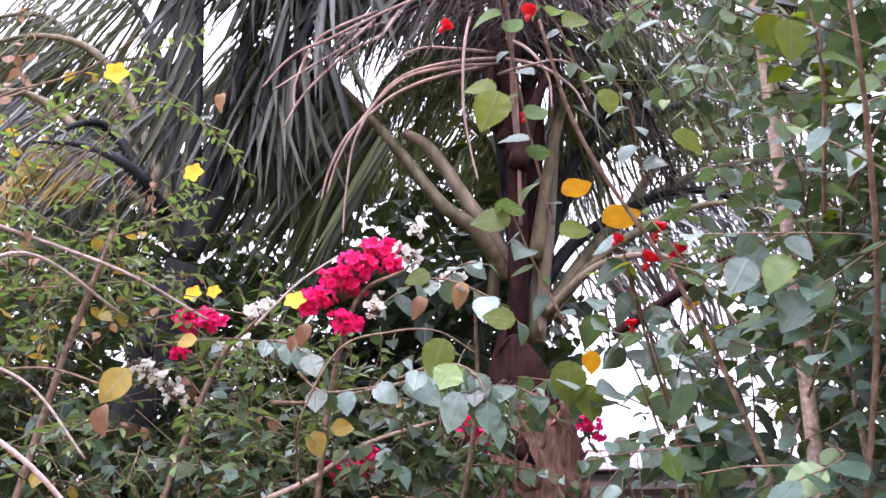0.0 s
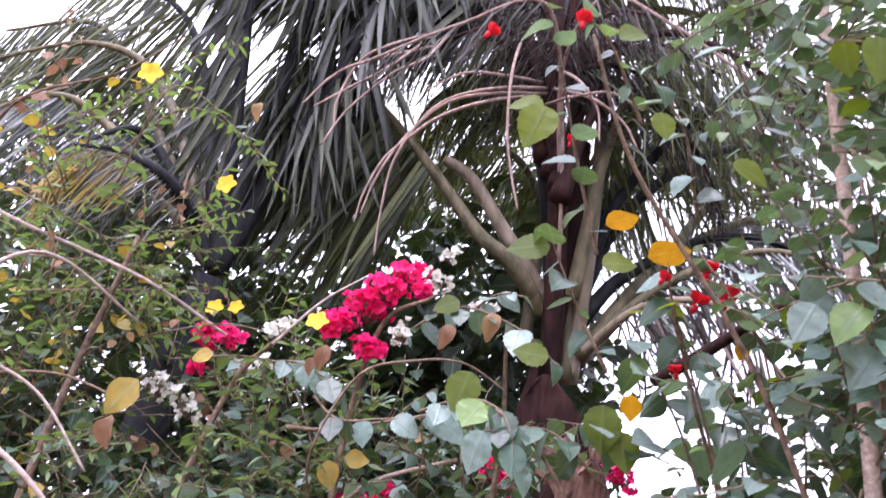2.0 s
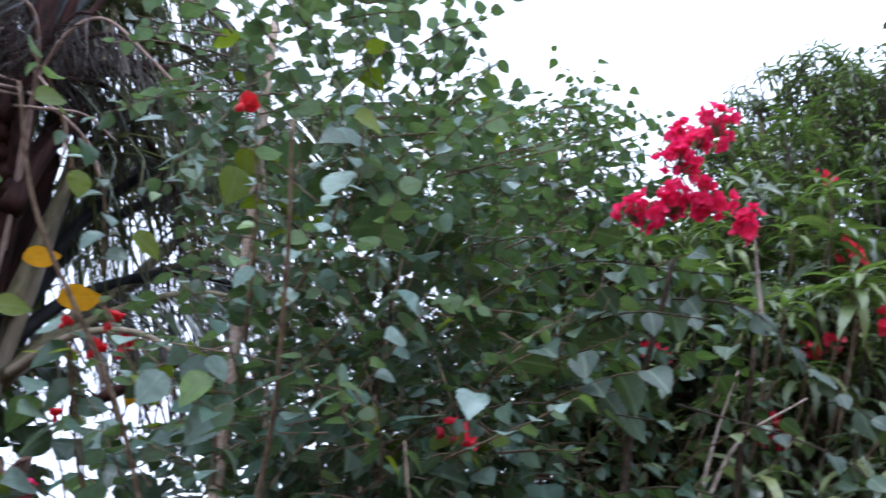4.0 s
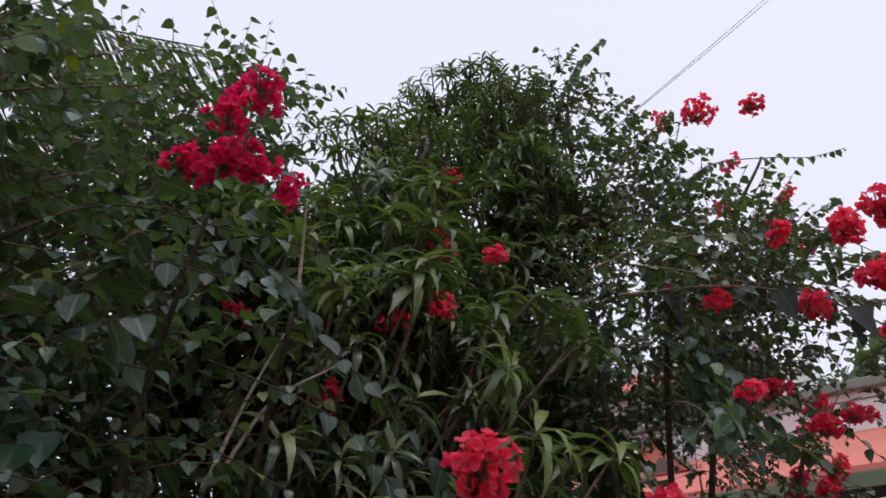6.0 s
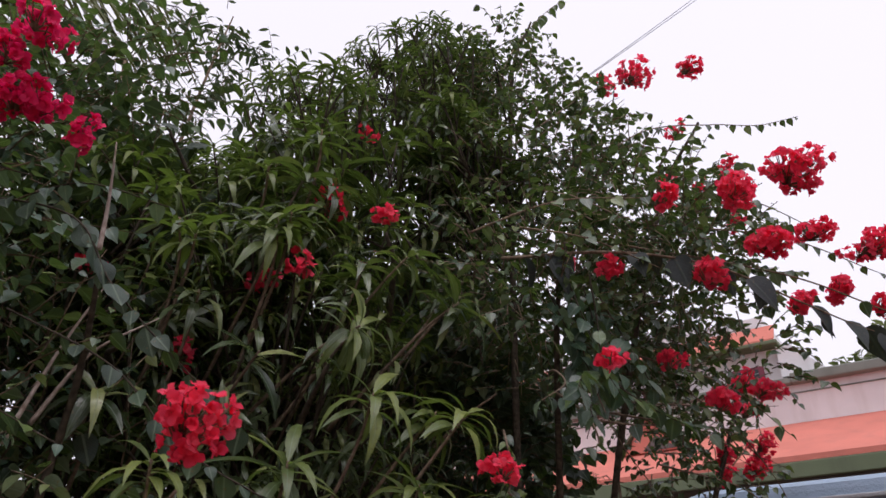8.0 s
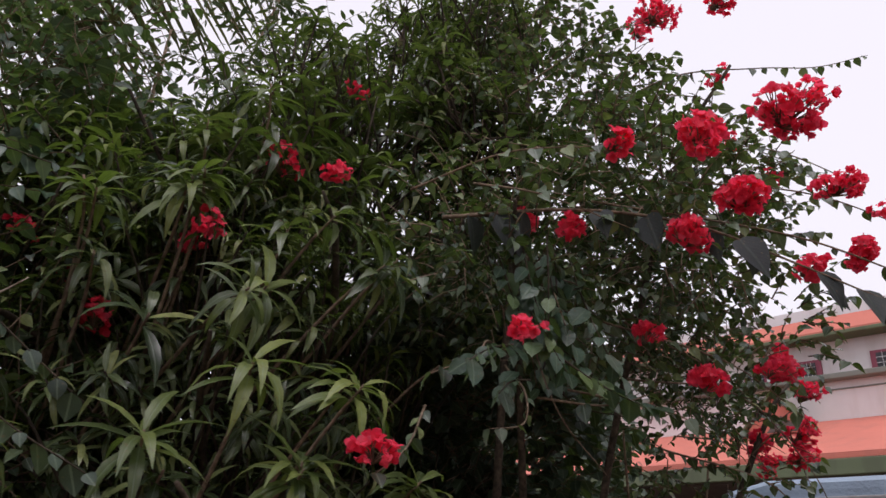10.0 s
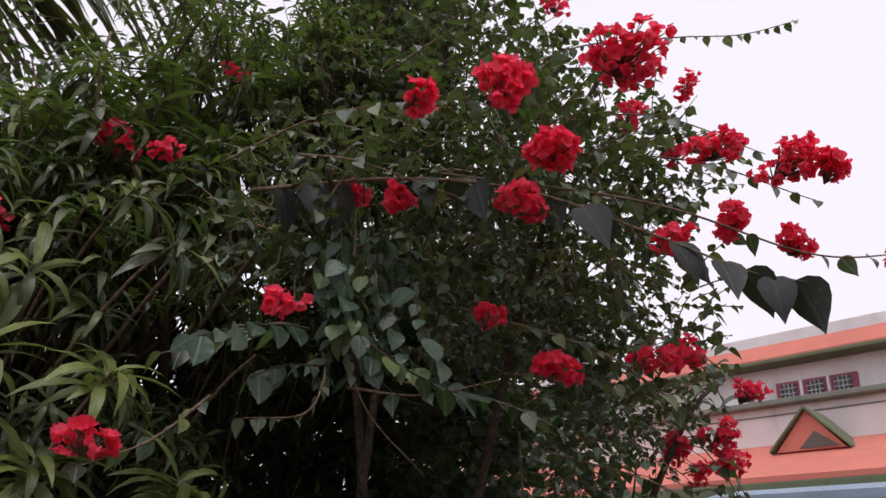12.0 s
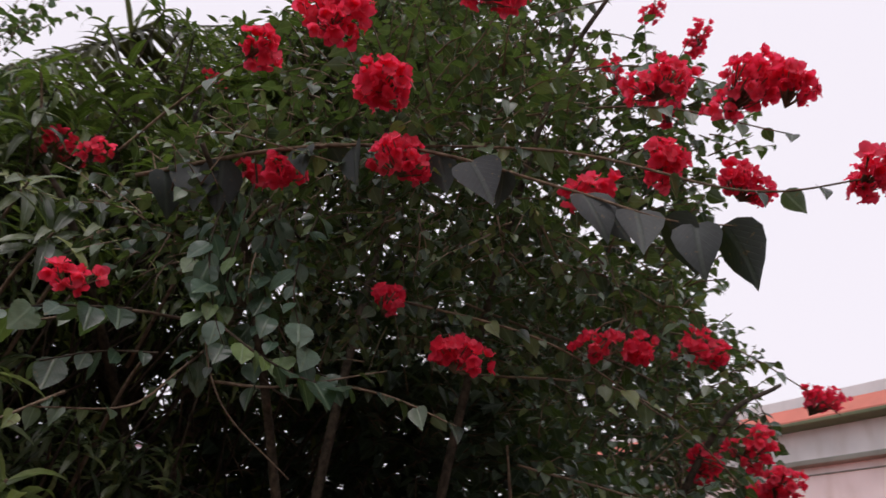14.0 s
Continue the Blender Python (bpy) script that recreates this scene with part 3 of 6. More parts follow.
for y in (-2.9, 0.7):
    for x in (5.25, 6.75):
        for name, rad, wid, mat in (("tyre", 0.31, 0.2, RUBBER), ("rim", 0.18, 0.21, STEEL)):
            bm = bmesh.new()
            bmesh.ops.create_cone(bm, cap_ends=True, segments=28, radius1=rad, radius2=rad, depth=wid)
            bmesh.ops.rotate(bm, verts=bm.verts, matrix=Matrix.Rotation(radians(90), 3, "Y"))
            bmesh.ops.translate(bm, verts=bm.verts, vec=(x + 0.1, y, 0.31))
            made = part(name, bm, mat, van if name == "tyre" else made)

tower = thing("tower_block", (39, 5.5, 0), "distant pale concrete tower block", "building")
part("wall", box((38, 4.95, 0), (40, 6.1, 12.3)), PALE_WALL, tower)
part("roof", box((37.9, 4.9, 12.303), (40.1, 6.15, 12.5)), GREY_EDGE, tower)

cable_soup = Soup()
for k, (a, b) in enumerate((((3.78, 1.03, 3.92), (6.19, -0.88, 6.8)), ((3.785, 1.035, 3.925), (6.18, -0.86, 6.84)))):
    a, b = Vector(a), Vector(b)
    pts = [a.lerp(b, i / 12) - UP * 0.03 * 4 * (i / 12) * (1 - i / 12) for i in range(13)]
    tube(cable_soup, pts, [0.002] * 13, 6)
tagged(new("overhead_cable", cable_soup.mesh("overhead_cable", CABLE)), "pair of thin grey overhead cables", "cable", kind="structure")

# plain block added behind the camera, never in view, to cut low sky light
opposite = thing("unseen_sky_blocker", (6.5, -7.5, 0), "added unseen block that cuts low sky light", "house")
part("wall", box((1.2, -11, 0), (12, -4.6, 5.2)), PINK_WALL, opposite)
part("roof_slab", box((0.9, -11.3, 5.203), (12.3, -4.3, 5.4), 0.03), GREY_EDGE, opposite)

# distant trees past the terrace
rng = random.Random(11)
far_mesh, far_trunk = Soup(), Soup()
for i in range(34):
    c = Vector((rng.uniform(42, 50), rng.uniform(-26, 4.6), rng.uniform(11.4, 13.0)))
    rad = rng.uniform(1.2, 2.1)
    tube(far_trunk, [(c.x, c.y, 0), c], [0.22, 0.1], 5)
    for k in range(240):
        p, out = within(rng, c, (rad, rad, rad * 0.8), 0.4)
        lay(far_mesh, SIMPLE[k % 3], basis(p, out + wild(rng, 0.8) - UP * 0.3, UP + wild(rng, 0.6), rng.uniform(0.3, 0.7)))
woods = thing("distant_trees", (42, -11, 0), "hazy row of distant green trees", "trees", kind="stuff")
child("crown", far_mesh.mesh("crown", FAR_LEAF), woods, "olive green crowns")["kind"] = "stuff"
child("trunk", far_trunk.mesh("trunk", TWIG), woods)["kind"] = "stuff"


# ---- coconut palms ----
LEAFLET = [blade(1, 0.021, STRIP, 0.5, d, 0, s, tw) for s, (d, tw) in enumerate(((0.35, 0.02), (0.7, -0.03), (1.0, 0.04)))]
WIDE_LEAFLET = [blade(1, 0.034, STRIP, 0.35, d, 0, s, tw) for s, (d, tw) in enumerate(((0.15, 0.02), (0.3, -0.03), (0.5, 0.04)))]
BROAD_LEAFLET = [blade(1, 0.055, STRIP, 0.3, d, 0, s, tw) for s, (d, tw) in enumerate(((0.1, 0.02), (0.25, -0.03), (0.4, 0.04)))]
THIN = [blade(1, 0.022, STRIP, 0.3, d, 0, s, tw) for s, (d, tw) in enumerate(((0.6, 0.05), (1.1, -0.05), (1.5, 0.1)))]


def frond(palm, rng, points, pairs, length, leaf_mat, stalk_mat, hang=0.5, bare=0.25, thick=0.035, pieces=None, single=False, label=""):
    """A palm frond: stalk along points, leaflets on both sides past the bare share of it."""
    pieces = pieces or LEAFLET
    line = spline(points, 10)
    soup = Soup()
    tube(soup, line, taper(len(line), thick, 0.006), 6)
    rachis = child("frond", soup.mesh("frond", stalk_mat), palm, label)
    rows = []
    for i in range(pairs):
        t = bare + (1 - bare) * (i + 0.5) / pairs
        k = min(int(t * (len(line) - 1)), len(line) - 2)
        p = line[k].lerp(line[k + 1], t * (len(line) - 1) - k)
        d = (line[k + 1] - line[k]).normalized()
        across = d.cross(UP).normalized()
        env = 0.55 + 0.45 * math.sin(math.pi * min(1, 0.15 + (t - bare) / (1 - bare) * 0.85))
        for s in (-1, 1):
            if rng.random() < 0.06:
                continue
            way = across * s * max(0.15, 1.05 - hang) + d * 0.5 - UP * hang + wild(rng, 0.12)
            face = UP * 0.8 + across * s * 0.3 + d * -0.2 + wild(rng, 0.2)
            rows.append((rng.randrange(len(pieces)), basis(p, way, face, length * env * rng.uniform(0.8, 1.1))))
    if single:
        shared = meshes_of("leaflet", pieces, leaf_mat)
        for k, m in rows:
            child("leaflet", shared[k], rachis, "", m)
    else:
        soup = Soup()
        for k, m in rows:
            lay(soup, pieces[k], m)
        child("leaflet_fringe", soup.mesh("leaflet_fringe", leaf_mat), rachis)["kind"] = "stuff"
    return rachis


rng = random.Random(5)
palm = thing("coconut_palm", (0.5, 3.85, 0), "young coconut palm with brown fibrous trunk and hanging fronds", "palm tree")
bm = bmesh.new()
seg, sides = 46, 18
rings = []
for i in range(seg + 1):
    t = i / seg
    c = Vector((0.5, 3.85, 0)).lerp(Vector((0.25, 3.4, 2.32)), t)
    r = 0.135 + 0.02 * t + (0.012 if i % 3 == 0 else 0) + (0.02 if 0.8 < t < 0.97 else 0)
    rings.append([bm.verts.new(c + Vector((math.cos(k * math.tau / sides), math.sin(k * math.tau / sides), 0)) * (r + rng.uniform(-0.012, 0.012))) for k in range(sides)])
for a, b in zip(rings, rings[1:]):
    for k in range(sides):
        bm.faces.new((a[k], a[(k + 1) % sides], b[(k + 1) % sides], b[k])).smooth = True
bm.faces.new(rings[-1])
part("trunk", bm, FIBRE, palm, "rough brown fibrous trunk")
# old leaf bases wrapped round the trunk
for i in range(16):
    t = 0.58 + 0.4 * i / 16
    c = Vector((0.5, 3.85, 0)).lerp(Vector((0.25, 3.4, 2.32)), t)
    a = i * 2.35 + 0.5
    out = Vector((math.cos(a), math.sin(a), 0))
    soup = Soup()
    v, f, u, m = [], [], [], 7
    for r in range(m):
        s = r / (m - 1)
        half = 0.15 * (1 - s) ** 0.7 + 0.025
        for q in (-1, -0.4, 0.4, 1):
            ang = a + q * half / 0.16
            v.append(c + Vector((math.cos(ang), math.sin(ang), 0)) * (0.165 + 0.05 * s + rng.uniform(0, 0.012)) + UP * (s * 0.28 - 0.05 * abs(q)) )
            u.append((q * 0.5 + 0.5, s))
    for r in range(m - 1):
        for q in range(3):
            k = r * 4 + q
            f += [(k, k + 1, k + 5), (k, k + 5, k + 4)]
    me = fill_mesh("leaf_base", v, f, u, FIBRE if i % 3 else RED_BARK)
    o = child("leaf_base", me, palm, "torn brown leaf base")
    mod = o.modifiers.new("thick", "SOLIDIFY")
    mod.thickness = 0.012
# loose fibre strands
soup = Soup()
for i in range(70):
    t, a = rng.uniform(0.6, 1.0), rng.uniform(0, math.tau)
    c = Vector((0.5, 3.85, 0)).lerp(Vector((0.25, 3.4, 2.32)), t) + Vector((math.cos(a), math.sin(a), 0)) * 0.17
    pts = sprig_line(rng, c, Vector((math.cos(a), math.sin(a), rng.uniform(-0.5, 0.6))), rng.uniform(0.12, 0.4), 2.2, 6)
    tube(soup, pts, taper(7, 0.003, 0.001), 3)
child("fibre_tangle", soup.mesh("fibre_tangle", DEAD_PALM), palm, "loose pale fibre strands")["kind"] = "stuff"
# spear stalks in the crown
for pts, r, mat, lab in (
    (((0.2, 3.3, 2.5), (0.16, 3.1, 3.1), (0.07, 2.86, 3.7), (0.0, 2.65, 4.7)), (0.045, 0.035), RED_BARK, "red-brown upright sheath"),
    (((0.28, 3.35, 2.5), (0.31, 3.25, 3.0), (0.32, 3.15, 3.6), (0.3, 3.05, 4.4)), (0.036, 0.022), PALE_PETIOLE, "pale upright leaf stalk"),
    (((0.27, 3.35, 2.5), (0.24, 3.3, 3.0), (0.21, 3.2, 3.5), (0.2, 3.1, 4.2)), (0.045, 0.03), PETIOLE, "green-brown leaf stalk"),
    (((0.12, 3.4, 2.3), (0.2, 3.3, 2.7), (0.24, 3.2, 3.2), (0.25, 3.15, 3.5)), (0.05, 0.03), RED_BARK, "red-brown leaf sheath"),
):
    soup = Soup()
    line = spline(pts, 8)
    tube(soup, line, taper(len(line), *r), 8)
    child("stalk", soup.mesh("stalk", mat), palm, lab)

frond(palm, rng, ((0.150, 3.280, 2.748), (-0.004, 3.120, 2.875), (-0.145, 3.100, 2.974), (-0.312, 3.100, 3.177), (-0.475, 3.100, 3.367), (-0.614, 3.100, 3.512), (-0.754, 3.100, 3.633), (-0.895, 3.100, 3.728), (-1.083, 3.100, 3.789)), 96, 0.95, PALM_LEAF, PETIOLE, 1.15, 0.42, 0.036, WIDE_LEAFLET, single=True, label="drooping dark green frond")
frond(palm, rng, ((0.067, 3.200, 3.688), (-0.146, 3.100, 4.219), (-0.465, 3.000, 4.507), (-0.894, 2.950, 4.595), (-1.321, 2.950, 4.540), (-1.692, 2.950, 4.338)), 64, 1.0, BACKLIT_PALM, BACKLIT_PETIOLE, 1.2, 0.22, 0.035, BROAD_LEAFLET, label="broad dark overhanging frond")
frond(palm, rng, ((0.058, 3.200, 3.654), (-0.279, 3.100, 4.192), (-0.636, 3.050, 4.369), (-1.027, 3.000, 4.425), (-1.412, 3.000, 4.342)), 50, 0.8, BACKLIT_PALM, BACKLIT_PETIOLE, 1.15, 0.3, 0.03, BROAD_LEAFLET, label="broad dark overhanging frond")
branch_line = spline(((0.161, 3.300, 2.782), (0.067, 3.220, 2.909), (-0.061, 3.200, 3.079), (-0.181, 3.200, 3.256), (-0.260, 3.200, 3.332), (-0.336, 3.200, 3.367)), 8)
soup = Soup()
tube(soup, branch_line, taper(len(branch_line), 0.036, 0.022), 8)
child("stalk", soup.mesh("stalk", PALE_PETIOLE), palm, "broken pinkish-brown leaf stalk")
frond(palm, rng, ((0.180, 3.300, 3.258), (0.096, 3.300, 3.661), (-0.058, 3.300, 3.867), (-0.270, 3.300, 3.913), (-0.436, 3.300, 3.767), (-0.522, 3.300, 3.539)), 90, 0.5, GREEN_PALM, PETIOLE, 0.95, 0.3, 0.02, THIN, label="olive green fine frond")
frond(palm, rng, ((0.189, 3.400, 3.321), (0.144, 3.400, 3.678), (0.026, 3.400, 3.893), (-0.129, 3.400, 3.845), (-0.267, 3.400, 3.638), (-0.346, 3.400, 3.415)), 70, 0.42, GREEN_PALM, PETIOLE, 0.9, 0.3, 0.02, THIN, label="olive green fine frond")
frond(palm, rng, ((0.1, 3.5, 2.7), (0.12, 3.6, 3.4), (-0.05, 3.65, 3.75), (-0.3, 3.7, 3.75), (-0.6, 3.75, 3.5)), 80, 0.6, GREEN_PALM, PETIOLE, 0.75, 0.2, 0.03, THIN, label="olive green fine frond")
frond(palm, rng, ((0.3, 3.35, 2.6), (0.65, 3.4, 3.1), (1.1, 3.5, 3.45), (1.6, 3.6, 3.6), (2.0, 3.7, 3.5)), 66, 0.75, GREY_PALM, PETIOLE, 0.45, 0.15, 0.04, label="grey-green comb-like frond")
frond(palm, rng, ((0.3, 3.4, 2.6), (0.7, 3.6, 3.2), (1.0, 3.8, 3.7), (1.4, 4.0, 3.9), (1.9, 4.2, 3.8)), 56, 0.75, PALM_LEAF, PETIOLE, 0.5, 0.15, 0.04, label="dark green frond")
frond(palm, rng, ((0.3, 3.3, 2.6), (0.6, 3.15, 2.88), (0.95, 3.0, 3.0), (1.3, 2.9, 2.85)), 34, 0.5, GREY_PALM, PETIOLE, 0.6, 0.2, 0.03, single=True, label="grey drooping frond")
frond(palm, rng, ((0.3, 3.3, 2.6), (0.5, 3.1, 2.75), (0.75, 2.95, 2.72), (0.95, 2.9, 2.45)), 22, 0.6, DEAD_PALM, PALE_PETIOLE, 0.9, 0.2, 0.02, THIN, label="dead straw-coloured frond")
frond(palm, rng, ((0.25, 3.2, 2.8), (0.35, 3.1, 3.5), (0.6, 3.2, 4.2), (1.1, 3.4, 4.8)), 50, 0.8, PALM_LEAF, PETIOLE, 0.6, 0.3, 0.035, label="dark green frond")
frond(palm, rng, ((0.18, 3.1, 2.9), (0.12, 2.85, 3.4), (0.0, 2.5, 3.62), (-0.3, 2.52, 3.5), (-0.62, 2.58, 3.33)), 13, 0.42, SHADE_DEAD, STRAW, 0.6, 0.4, 0.009, THIN, single=True, label="dead pinkish-brown arching frond")
frond(palm, rng, ((0.18, 3.1, 3.0), (0.1, 2.8, 3.55), (0.2, 2.5, 3.68), (0.42, 2.45, 3.55), (0.75, 2.5, 3.35)), 12, 0.4, SHADE_DEAD, STRAW, 0.6, 0.4, 0.008, THIN, single=True, label="dead pinkish-brown arching frond")
for deg, reach, rise, drop in ((20, 0.9, 1.0, 0.3), (50, 1.0, 1.1, 0.3), (80, 0.9, 1.1, 0.3), (112, 1.0, 1.0, 0.3), (145, 1.0, 0.95, 0.3), (175, 0.9, 0.9, 0.4), (5, 0.8, 0.8, 0.3), (35, 0.6, 0.75, 0.3), (65, 0.5, 0.8, 0.2), (130, 0.6, 0.75, 0.3), (100, 0.5, 1.3, 0.2), (160, 1.0, 0.75, 0.3), (188, 1.1, 0.9, 0.4), (128, 1.2, 1.05, 0.4), (150, 1.3, 1.25, 0.4)):
    out, hub = Vector((math.cos(radians(deg)), math.sin(radians(deg)), 0)), Vector((0.08, 2.95, 3.75))
    frond(palm, rng, (hub, hub + out * reach * 0.2 + UP * rise * 0.7, hub + out * reach * 0.6 + UP * rise, hub + out * reach + UP * (rise - drop * 0.4), hub + out * reach * 1.2 + UP * (rise - drop)), 84, 0.5, PALM_LEAF, BACKLIT_PETIOLE, 0.6 if deg < 60 else 0.9, 0.15, 0.03, label="dark upper frond")
for deg, reach, rise, drop, mat, hang in ((15, 1.5, 1.3, 0.5, PALM_LEAF, 0.5), (38, 1.7, 1.7, 0.3, PALM_LEAF, 0.5), (62, 1.6, 1.4, 0.6, PALM_LEAF, 1.0), (88, 1.5, 1.8, 0.4, PALM_LEAF, 0.9), 
                                        (350, 1.2, 1.3, 0.6, PALM_LEAF, 1.0), (25, 1.0, 1.7, 0.2, PALM_LEAF, 0.9), (75, 1.2, 0.8, 0.6, PALM_LEAF, 1.0),
                                        (125, 1.3, 1.9, 0.2, GREEN_PALM, 0.9), (5, 1.4, 0.7, 0.7, GREY_PALM, 0.9)):
    c, sn = math.cos(radians(deg)), math.sin(radians(deg))
    hub = Vector((0.22, 3.35, 2.6))
    out = Vector((c, sn, 0))
    frond(palm, rng, (hub, hub + out * reach * 0.2 + UP * rise * 0.6, hub + out * reach * 0.6 + UP * rise, hub + out * reach + UP * (rise - drop * 0.4), hub + out * reach * 1.25 + UP * (rise - drop)), 46, 0.7, mat, BACKLIT_PETIOLE, hang, 0.2, 0.035, label="dark drooping frond")
for deg, reach, rise, drop, mat, hang in ((10, 0.9, 0.35, 0.5, PALM_LEAF, 0.7), (40, 1.1, 0.55, 0.5, PALM_LEAF, 0.6), (85, 0.8, 0.5, 0.5, PALM_LEAF, 1.0), (120, 0.9, 0.55, 0.5, PALM_LEAF, 1.1), (150, 1.0, 0.5, 0.5, PALM_LEAF, 1.1),
                                        (172, 1.0, 0.35, 0.6, PALM_LEAF, 1.1), (352, 0.8, 0.3, 0.5, PALM_LEAF, 0.8), (22, 0.7, 0.15, 0.5, SHADE_DEAD, 0.8), (140, 0.7, 0.2, 0.6, PALM_LEAF, 1.0), (24, 1.3, 0.8, 0.3, PALM_LEAF, 0.5)):
    c, sn = math.cos(radians(deg)), math.sin(radians(deg))
    hub = Vector((0.1, 2.98, 3.65))
    out = Vector((c, sn, 0))
    frond(palm, rng, (hub, hub + out * reach * 0.25 + UP * rise * 0.7, hub + out * reach * 0.6 + UP * rise, hub + out * reach + UP * (rise - drop * 0.4), hub + out * reach * 1.2 + UP * (rise - drop)), 44, 0.55, mat, RED_BARK, hang, 0.1, 0.03, THIN if mat is SHADE_DEAD else LEAFLET, label="brown-stalked drooping frond")
for i in range(9):
    soup, a = Soup(), i * 0.7
    p = Vector((0.1 + 0.05 * math.cos(a), 2.98 + 0.05 * math.sin(a), 3.1 + 0.07 * i))
    tube(soup, spline((p, p + Vector((0.05 * math.cos(a), 0.05 * math.sin(a), 0.25)), p + Vector((0.16 * math.cos(a), 0.16 * math.sin(a), 0.6))), 5), taper(11, 0.045, 0.012), 7)
    child("sheath", soup.mesh("sheath", RED_BARK), palm, "torn red-brown leaf sheath")
# ragged skirt of dead leaflets under the crown, its shade put into their colour
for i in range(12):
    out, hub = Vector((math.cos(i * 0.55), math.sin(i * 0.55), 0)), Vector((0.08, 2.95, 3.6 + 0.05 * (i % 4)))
    frond(palm, rng, (hub, hub + out * 0.14 + UP * 0.14, hub + out * 0.3 + UP * 0.16, hub + out * 0.46 + UP * 0.05), 30, 0.3, SHADE_DEAD, RED_BARK, 0.75, 0.05, 0.018, THIN, label="ragged dead frond")
# long dry strands that hang free
strand = Soup()
for pts in (((0.062, 2.900, 3.542), (-0.157, 2.620, 3.286), (-0.308, 2.620, 3.222), (-0.405, 2.620, 3.098), (-0.468, 2.620, 2.971), (-0.506, 2.620, 2.845), (-0.523, 2.620, 2.735)),
            ((0.060, 2.900, 3.570), (-0.140, 2.620, 3.312), (-0.309, 2.620, 3.234), (-0.400, 2.620, 3.105), (-0.454, 2.620, 2.939), (-0.460, 2.620, 2.752), (-0.452, 2.620, 2.588)),
            ((0.008, 2.900, 3.523), (-0.173, 2.620, 3.247), (-0.320, 2.620, 3.161), (-0.405, 2.620, 3.070), (-0.486, 2.620, 2.958), (-0.529, 2.620, 2.810), (-0.539, 2.620, 2.702)),
            ((-0.471, 2.900, 3.782), (-0.559, 2.620, 3.452), (-0.648, 2.620, 3.365), (-0.694, 2.620, 3.185), (-0.683, 2.620, 3.066)),
            ((-0.379, 2.900, 3.790), (-0.411, 2.620, 3.413), (-0.520, 2.620, 3.326), (-0.651, 2.620, 3.141), (-0.711, 2.620, 2.982)),
            ((-0.467, 2.900, 3.752), (-0.544, 2.620, 3.349), (-0.667, 2.620, 3.237), (-0.770, 2.620, 3.141)),
            ((-0.418, 2.900, 3.727), (-0.628, 2.620, 3.367), (-0.735, 2.620, 3.281), (-0.812, 2.620, 3.150)),
            ((-0.070, 2.900, 3.819), (-0.091, 2.620, 3.392), (-0.081, 2.620, 3.125), (-0.047, 2.620, 2.946), (-0.014, 2.620, 2.819)),
            ((0.064, 2.900, 3.684), (0.150, 2.620, 3.389), (0.223, 2.620, 3.273), (0.237, 2.620, 3.132)),
            ((0.071, 2.900, 3.571), (0.192, 2.620, 3.319), (0.310, 2.620, 3.233), (0.368, 2.620, 3.122)),
            ((0.054, 2.900, 3.486), (0.134, 2.620, 3.313), (0.268, 2.620, 3.350), (0.385, 2.620, 3.288)),
            ((0.036, 2.900, 3.596), (-0.125, 2.620, 3.376), (-0.264, 2.620, 3.363), (-0.392, 2.620, 3.263))):
    line = spline(pts, 8)
    tube(strand, line, taper(len(line), 0.0075, 0.0035), 5)
child("dry_strand", strand.mesh("dry_strand", STRAW), palm, "long pale dry strands")

second = thing("coconut_palm", (-1.5, 3.5, 0), "coconut palm with broad dark stalks against the sky", "palm tree", "coconut palms")
palm["group"] = "coconut palms"
soup = Soup()
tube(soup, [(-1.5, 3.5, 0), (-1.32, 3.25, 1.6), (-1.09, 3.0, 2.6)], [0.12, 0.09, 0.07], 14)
child("trunk", soup.mesh("trunk", BACKLIT_PETIOLE), second, "dark ringed trunk")
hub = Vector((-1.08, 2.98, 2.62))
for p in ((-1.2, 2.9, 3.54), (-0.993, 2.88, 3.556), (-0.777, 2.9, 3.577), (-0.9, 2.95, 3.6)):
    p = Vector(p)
    frond(second, rng, (hub, hub.lerp(p, 0.5), p, p + (p - hub) * 0.8, p + (p - hub) * 1.6 + Vector((0.2, 0.1, -0.3))), 44, 0.75, BACKLIT_PALM, BACKLIT_PETIOLE, 0.95, 0.35, 0.044, WIDE_LEAFLET, label="broad dark stalk against the sky")
